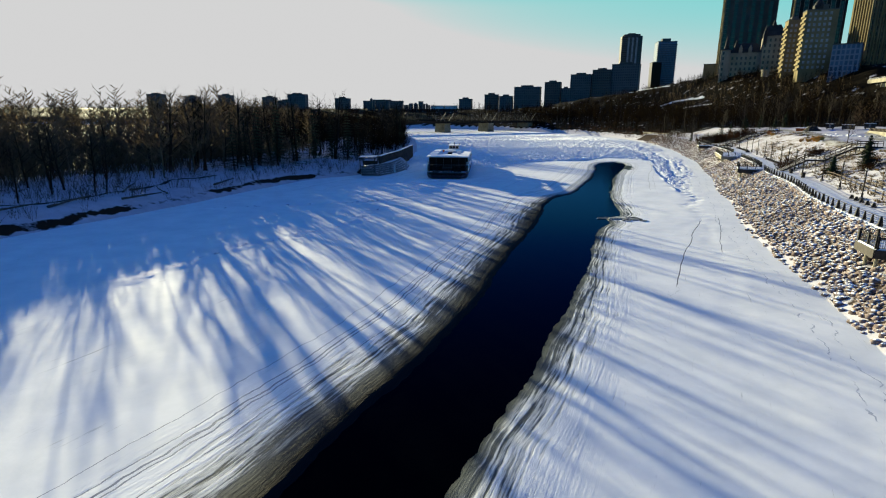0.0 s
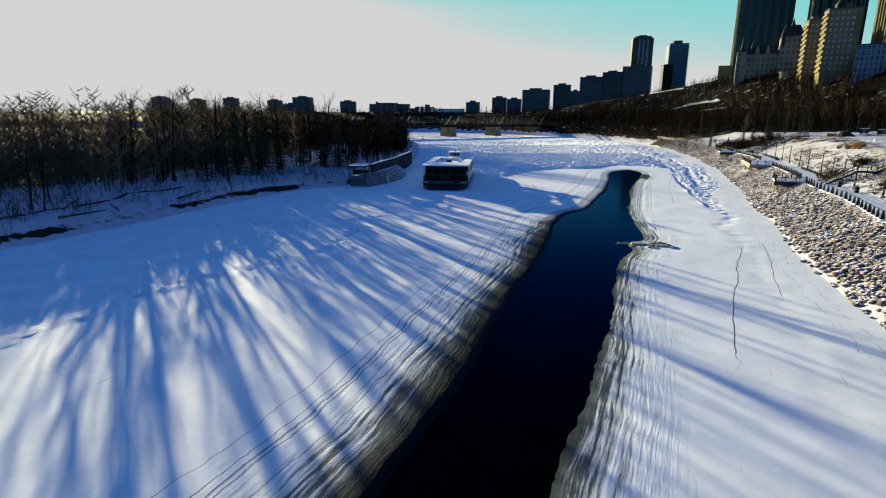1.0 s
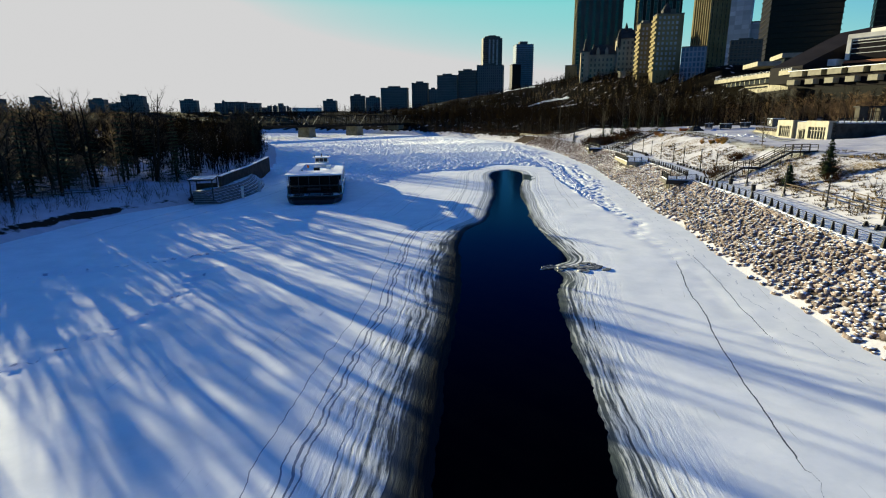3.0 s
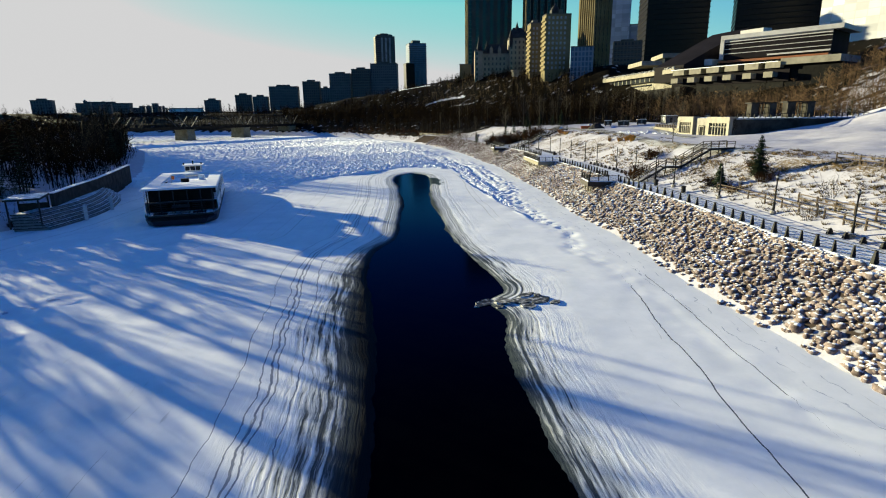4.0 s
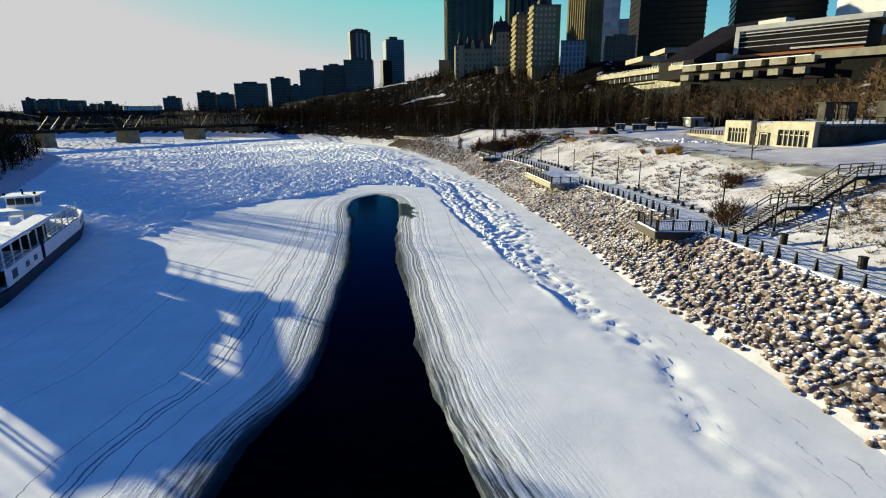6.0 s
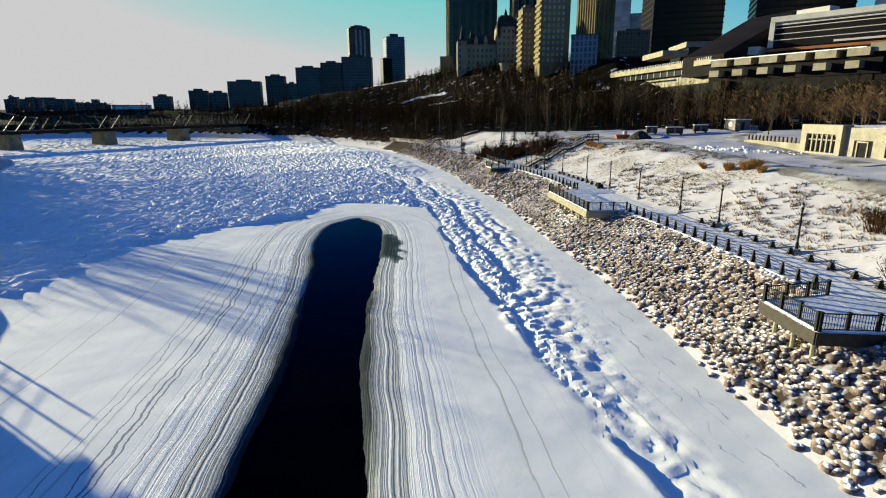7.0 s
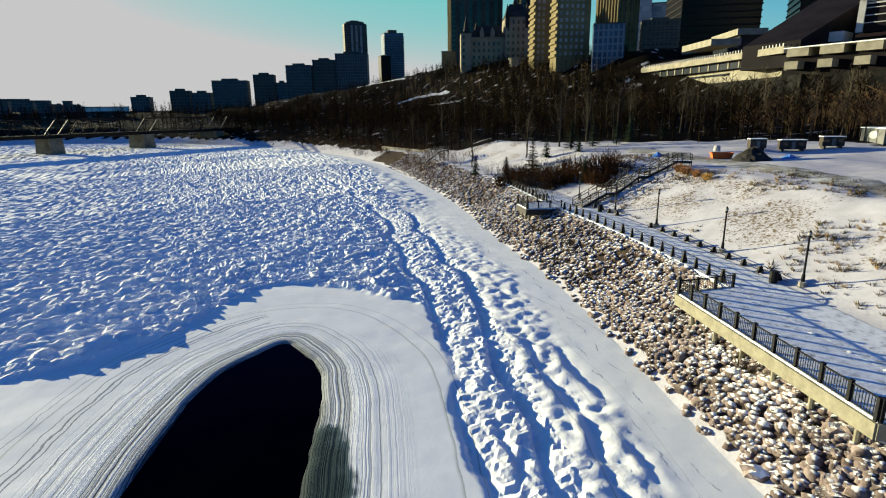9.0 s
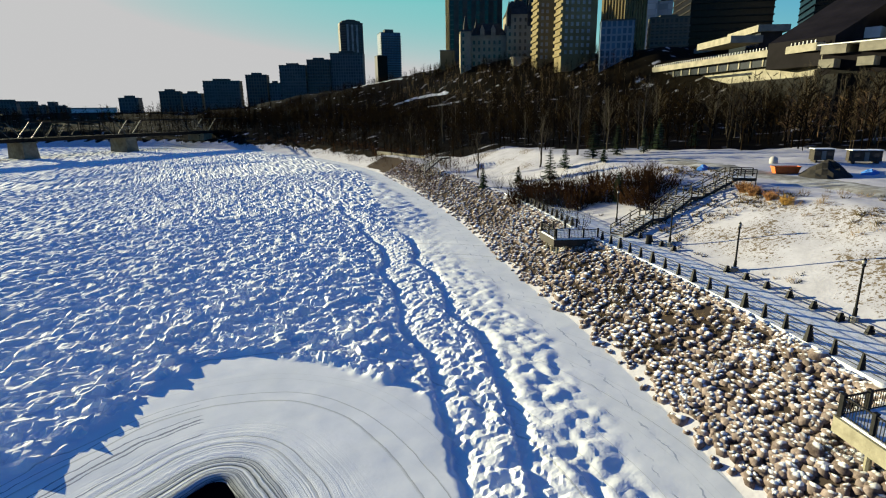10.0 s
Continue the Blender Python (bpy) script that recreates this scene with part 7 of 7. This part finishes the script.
fine = [cheap_tree(350 + k, 9.0 + k % 3, 18, 2, 0.8) for k in range(6)]
cheap = [cheap_tree(300 + k, 10.0 + k % 3, 20, 2, 1.2) for k in range(6)]
plain = [cheap_tree(330 + k, 10.0 + k % 3, 17, 1, 1.35) for k in range(6)]


def many(name, label, n, x0, x1, y0, y1, ok, seed, lo, hi, grow=None, bases=None, mat="twig"):
    g = np.random.default_rng(seed)
    xs, ys = g.uniform(x0, x1, n * 12), g.uniform(y0, y1, n * 12)
    good = np.nonzero(ok(xs, ys))[0][:n]
    xs, ys = xs[good], ys[good]
    zs = land_height(xs, ys)
    tall = grow(xs, ys) if grow else np.ones(len(xs))
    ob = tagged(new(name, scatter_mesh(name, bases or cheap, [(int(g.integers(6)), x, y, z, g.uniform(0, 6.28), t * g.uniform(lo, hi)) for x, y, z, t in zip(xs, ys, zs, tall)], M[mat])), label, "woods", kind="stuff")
    return ob


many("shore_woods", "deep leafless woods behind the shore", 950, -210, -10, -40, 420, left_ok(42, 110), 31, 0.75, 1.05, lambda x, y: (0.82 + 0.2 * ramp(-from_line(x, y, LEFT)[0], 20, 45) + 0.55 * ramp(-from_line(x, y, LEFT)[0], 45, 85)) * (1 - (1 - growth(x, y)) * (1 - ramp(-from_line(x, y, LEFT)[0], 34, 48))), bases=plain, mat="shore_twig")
many("point_woods", "dense tall leafless trees on the point beyond the landing", 500, -80, -8, 165, 350, left_ok(6, 55), 36, 0.85, 1.15, growth)
many("bank_woods", "young leafless trees behind the bank", 230, -135, -10, -20, 165, left_ok(14, 50), 37, 0.85, 1.28, growth, mat="shore_twig")
level = [cheap_tree(370 + k, 1.0, 16, 2, 1.3) for k in range(6)]
many("bank_thicket", "close level-topped thicket of leafless saplings behind the bank", 1500, -160, -10, -35, 168, left_ok(27, 50), 46, 0.97, 1.03, canopy, bases=level, mat="shore_twig")
HILL_PATHS = [smooth_line(q, 4.0) for q in ([(203, 602), (214, 582), (222, 560), (230, 546)], [(199, 504), (207, 500), (214, 492), (224, 474)], [(205, 470), (214, 455), (222, 440)])]


def off_paths(x, y):
    """True away from the open paths of the hillside, and not close before them."""
    near = np.zeros(np.shape(x), bool)
    for line in HILL_PATHS:
        d, _ = from_line(x, y, line)
        near |= (d < 3) & (d > -16)
    return ~near


def before_halls(x, y):
    """True downhill of the conference centre."""
    return x < np.interp(y, [170, 200, 246, 300, 345, 380, 420], [216, 218, 219, 236, 256, 285, 330])


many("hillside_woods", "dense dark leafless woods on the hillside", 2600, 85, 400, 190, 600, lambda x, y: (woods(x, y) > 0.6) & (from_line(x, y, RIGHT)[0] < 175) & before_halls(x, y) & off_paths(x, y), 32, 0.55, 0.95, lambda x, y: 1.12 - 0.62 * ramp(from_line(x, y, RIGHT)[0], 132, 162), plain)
many("upper_brush", "brown brush and young trees below the towers", 800, 170, 330, 300, 520, lambda x, y: (from_line(x, y, RIGHT)[0] > 95) & (from_line(x, y, RIGHT)[0] < 170) & before_halls(x, y), 38, 0.3, 0.6, bases=plain, mat="shore_twig")
many("far_woods", "leafless woods on the far bank of the bend", 1000, -420, 160, 470, 860, lambda x, y: (from_line(x, y, RIGHT)[0] > 3) & (from_line(x, y, RIGHT)[0] < 130), 33, 0.7, 1.2, bases=plain)
many("distant_woods", "low leafless woods on the distant bank", 560, -600, -100, 100, 640, left_ok(80, 330), 34, 1.05, 1.45, bases=plain)
many("park_woods", "leafless trees and brush on the slope beside the conference centre", 1100, 140, 360, 40, 215, lambda x, y: (woods(x, y) > 0.6) & (before_halls(x, y) | (y < 172)), 35, 0.3, 0.7, bases=plain, mat="shore_twig")

many("slope_brush", "brown leafless brush on the slope below the halls", 1000, 165, 250, 90, 225, lambda x, y: (woods(x, y) > 0.45) & (from_line(x, y, RIGHT)[0] < 185) & (before_halls(x, y) | (y < 178)), 39, 0.5, 0.9, bases=fine, mat="rust_tip")

for k, line in enumerate(HILL_PATHS):
    ground_strip([tuple(q) for q in line[::3]], (3.0, 5.0, 4.0)[k], 0.25, M["snow"], "hill_path", "snow-covered path across the wooded hillside", "path")

# undergrowth on the left bank, dense enough to close the view


def brush_base(seed, n, height, width):
    me = shrub_mesh(seed, n, height, width, M["twig"], thick=1.5)
    v = np.array([tuple(p.co) for p in me.vertices])
    f = np.array([t for p in me.polygons for t in ((tuple(p.vertices)[:3], (p.vertices[0], p.vertices[2], p.vertices[3])) if len(p.vertices) == 4 else (tuple(p.vertices)[:3],))])
    bpy.data.meshes.remove(me)
    return v, f


brush = [brush_base(500 + k, 8, 2.6, 2.6) for k in range(5)]


def thicket(name, label, n, x0, x1, y0, y1, ok, seed, lo, hi, mat):
    g = np.random.default_rng(seed)
    xs, ys = g.uniform(x0, x1, n * 24), g.uniform(y0, y1, n * 24)
    good = np.nonzero(ok(xs, ys))[0][:n]
    xs, ys = xs[good], ys[good]
    zs = land_height(xs, ys)
    return tagged(new(name, scatter_mesh(name, brush, [(int(g.integers(5)), x, y, z, g.uniform(0, 6.28), g.uniform(lo, hi)) for x, y, z in zip(xs, ys, zs)], mat)), label, "undergrowth", kind="stuff")


thicket("bank_undergrowth", "brown leafless undergrowth on the snowy bank", 600, -120, -5, -10, 165, left_ok(25, 46), 41, 0.8, 2.3, M["shore_twig"])
thicket("bank_brush", "sparse brown brush on the snowy shore bank", 900, -110, -5, -10, 165, left_ok(1.5, 27), 45, 0.25, 1.15, M["grey_brush"])
thicket("shore_undergrowth", "brown leafless undergrowth along the upper shore", 450, -60, -5, 165, 400, left_ok(4, 26), 42, 0.7, 1.7, M["twig"])
thicket("right_undergrowth", "rust-brown brush at the foot of the wooded slope", 420, 85, 140, 240, 470, lambda x, y: (from_line(x, y, RIGHT)[0] > 1.5) & (from_line(x, y, RIGHT)[0] < 16) & (y > 262), 43, 0.5, 1.1, M["rust"])
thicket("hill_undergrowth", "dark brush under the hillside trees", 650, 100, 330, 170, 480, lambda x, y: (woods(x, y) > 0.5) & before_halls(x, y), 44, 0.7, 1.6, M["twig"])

# single shrubs on the open slope
shrubs = [(112, 229, 1.2), (113.5, 233, 1.0), (115, 226, 1.2), (117, 219, 1.2), (119, 213.5, 1.1), (112, 205.5, 0.8), (109.5, 224, 1.1), (111, 221, 1.2), (112.5, 218, 1.2), (113.5, 214.5, 1.1), (115.5, 211.5, 1.1), (117, 208.5, 1.0), (110.5, 217, 1.0), (108, 228, 0.9), (113, 209, 0.9), (84.8, 124.3, 0.62), (86.2, 125.0, 0.5), (73, 116, 0.7), (76, 118, 0.7), (71.5, 91.5, 0.45), (75, 94.5, 0.5), (70, 98, 0.5), (77, 97, 0.4), (68, 93, 0.35)]
dense = [shrub_mesh(600 + k, 180, 3.0, 5.6, M["rust"], 0.7, 1.5) for k in range(3)]
for k, (x, y, s) in enumerate(shrubs):
    solid("shrub", dense[k % 3], None, "dense rust-brown leafless shrub on the snowy slope", "shrub", "brown shrubs", m=set_at(x, y, k * 1.3, s))
thin = [shrub_mesh(620 + k, 20, 3.4, 2.6, M["pale_bark"], 0.6, 1.0) for k in range(3)]
for k, (s, d, size) in enumerate(((205, 8.6, 0.8), (211, 8.8, 1.1), (216, 9.2, 1.0), (219, 8.6, 0.9), (223, 9.4, 1.1), (228, 9.0, 0.9), (233, 9.5, 1.0), (240, 9.2, 0.9), (97, 13.8, 0.6), (80, 14, 0.6), (84, 19, 0.8))):
    x, y, _ = right_at(float(right_s(s + 4)), d)
    solid("bare_bush", thin[k % 3], None, "thin leafless bush above the riprap", "shrub", "bare bushes", m=set_at(float(x), float(y), k * 2.1, size))
slope_tree = bare_tree(90, 5.2, 16, 5, M["rust"], M["rust"], "small rust-brown leafless tree among the shrubs", 1.6)
slope_tree.matrix_world = set_at(113.4, 207.2)
weeds = [shrub_mesh(680 + k, 70, 0.9, 2.2, M["weed"], 0.9, 0.9) for k in range(3)]
gw = np.random.default_rng(78)
for k in range(46):
    x, y, _ = right_at(float(right_s(gw.choice([gw.uniform(146, 172), gw.uniform(172, 205), gw.uniform(80, 140)]))), gw.uniform(0.8, 7.2))
    solid("weed_clump", weeds[k % 3], None, "withered brown weeds between the riprap stones", "weeds", "withered weeds", m=set_at(float(x), float(y), k * 1.9, gw.uniform(0.7, 1.3)))
tuft = [shrub_mesh(640 + k, 40, 0.8, 1.3, M["straw"], 0.9) for k in range(3)]
gr = np.random.default_rng(77)
for k in range(70):
    if k < 26:
        x, y, _ = right_at(float(right_s(gr.uniform(60, 215))), gr.uniform(4.5, 8.0))
    elif k < 56:
        x, y, _ = right_at(float(right_s(gr.uniform(70, 215))), gr.uniform(14, 27))
    else:
        x, y = gr.uniform(112, 120), gr.uniform(184, 195)
    solid("grass_tuft", tuft[k % 3], None, "dry straw-coloured grass tuft in the snow", "grass tuft", "straw grass tufts", m=set_at(float(x), float(y), k * 1.7, gr.uniform(0.5, 1.2)))



def grass_base(seed):
    """One low tussock of dry blades, as plain arrays."""
    r = random.Random(seed)
    sh = Shape()
    for k in range(13):
        a, d = r.uniform(0, 6.283), r.random() * 0.3
        p = Vector((math.cos(a) * d, math.sin(a) * d, -0.06))
        lean = Vector((math.cos(a) * r.uniform(0.3, 1.3), math.sin(a) * r.uniform(0.3, 1.3), 1)).normalized()
        sh.cone(p, p + lean * r.uniform(0.25, 0.6), 0.035)
    return np.array(sh.v), np.array(sh.f)


def dry_grass(name, label, n, seed, y0, y1, d0, d1, need, mat):
    """Tussocks where the grass grows in patches along the slope behind the walkway."""
    g = np.random.default_rng(seed)
    x, y, _ = right_at(g.uniform(float(right_s(y0)), float(right_s(y1)), n * 6), g.uniform(d0, d1, n * 6))
    thick = fbm(x / 6, y / 6, 3, 95) + 0.22 * (1 - ramp(y, 80, 112))
    ok = np.nonzero(thick + g.uniform(-0.08, 0.08, len(x)) > need)[0][:n]
    x, y = x[ok], y[ok]
    z = land_height(x, y)
    ob = new(name, scatter_mesh(name, [grass_base(700 + k) for k in range(5)], [(int(g.integers(5)), a, b, c, g.uniform(0, 6.28), g.uniform(0.45, 1.25)) for a, b, c in zip(x, y, z)], M[mat]))
    return tagged(ob, label, "grass", kind="stuff")


dry_grass("dry_grass", "withered straw-brown grass poking through thin snow", 2600, 61, 42, 226, 13.6, 34, 0.52, "weed")
dry_grass("straw_grass", "dry straw grass in patches on the snowy slope", 1100, 62, 42, 226, 14, 30, 0.57, "straw")
M["golden"] = material("golden dry grass", [(0.26, 0.14, 0.025), (0.46, 0.27, 0.06)], 2, 0.9, random_tint=0.2)
M["tawny"] = material("tawny dry grass", [(0.2, 0.085, 0.025), (0.32, 0.16, 0.06)], 2, 0.9, random_tint=0.2)
mounds = [[shrub_mesh(660 + k, 200, 1.3, 1.25, M[key], 0.75, 2.2) for k in range(2)] for key in ("golden", "tawny")]
for k, (x, y, size, hue) in enumerate(((100.2, 149.7, 0.95, 0), (100.5, 147.4, 1.1, 0), (101.2, 146.6, 1.0, 0), (98.9, 144.3, 0.75, 0), (102.3, 155.6, 0.6, 0), (101.2, 154.4, 0.5, 1), (117.3, 196.8, 1.0, 1), (116.4, 195.0, 0.95, 1), (115.6, 192.6, 0.8, 1), (114.7, 190.3, 0.75, 0))):
    solid("straw_clump", mounds[hue][k % 2], None, "thick tawny clump of dry grass on the snowy slope" if hue else "thick golden straw clump on the snowy slope", "grass clump", "dry grass clumps", m=set_at(x, y, k * 2.2, size))
# lumpy snow ploughed off the lot
gp = np.random.default_rng(91)
along, across = gp.uniform(-9, 9, 170), gp.normal(0, 1.7, 170)
heap_x, heap_y = 121 - 0.26 * along + 0.96 * across, 161.5 + 0.96 * along + 0.26 * across
tagged(new("ploughed_snow", scatter_mesh("ploughed_snow", [arrays(rock_mesh("lump", 300 + k, 1)) for k in range(5)], [(k % 5, x, y, z + 0.02, gp.uniform(0, 6.28), gp.uniform(0.25, 0.7)) for k, (x, y, z) in enumerate(zip(heap_x, heap_y, land_height(heap_x, heap_y)))], M["snow"])), "lumps of ploughed snow on the parking lot", "snow heap", kind="stuff")
for k, (u, back, h) in enumerate(((21.2, 17, 14.5), (28.2, 18, 16.0), (29.9, 22, 16.5), (33.6, 16, 16.5), (35.4, 20, 17.0), (36.2, 26, 16.0), (45.4, 18, 16.0), (47.0, 21, 17.0), (56.2, 16, 15.5), (58.4, 20, 16.0), (62.5, 18, 13.0), (102.8, 14, 11.5), (108.4, 16, 13.5), (110.2, 20, 13.5), (121.5, 15, 14.0), (124.0, 18, 14.5), (25.0, 19, 14.0), (40.2, 19, 14.5), (51.2, 18, 14.5))):
    x, y = shore_spot(u, back)
    spruce(60 + k, h, "tall slim dark spruce among the leafless shore woods", set_at(x, y, k * 1.1) @ Matrix.Diagonal((0.6, 0.6, 1, 1)), 0.045)
for k, (x, y, h) in enumerate(((229, 521, 6.5), (233, 519, 8), (236, 517.5, 7), (239, 516, 8.5), (243, 513, 7.5), (247, 511, 7), (235, 513, 6))):
    spruce(90 + k, h, "dark spruce on the hill edge below the towers", set_at(x, y, k), 0.06)
spruce(1, 5.7, "dark green spruce on the grassy slope", set_at(73, 93.5), 0.016)
spruce(2, 3.4, "small thin pine beside the spruce", set_at(69.5, 96.5), 0.02)
for k, (x, y, h) in enumerate(((120, 236, 6), (125, 238, 4.5), (130, 236, 7), (137, 237, 6), (142, 235, 5), (147, 236, 6.5), (113, 212, 4.2), (118, 243, 3.2), (155, 234, 5), (128, 231, 3), (171, 137, 6), (160, 118, 7), (152, 110, 5), (175, 150, 8), (112, 246, 4), (149, 104, 4))):
    spruce(10 + k, h, "small dark spruce at the edge of the woods", set_at(x, y))
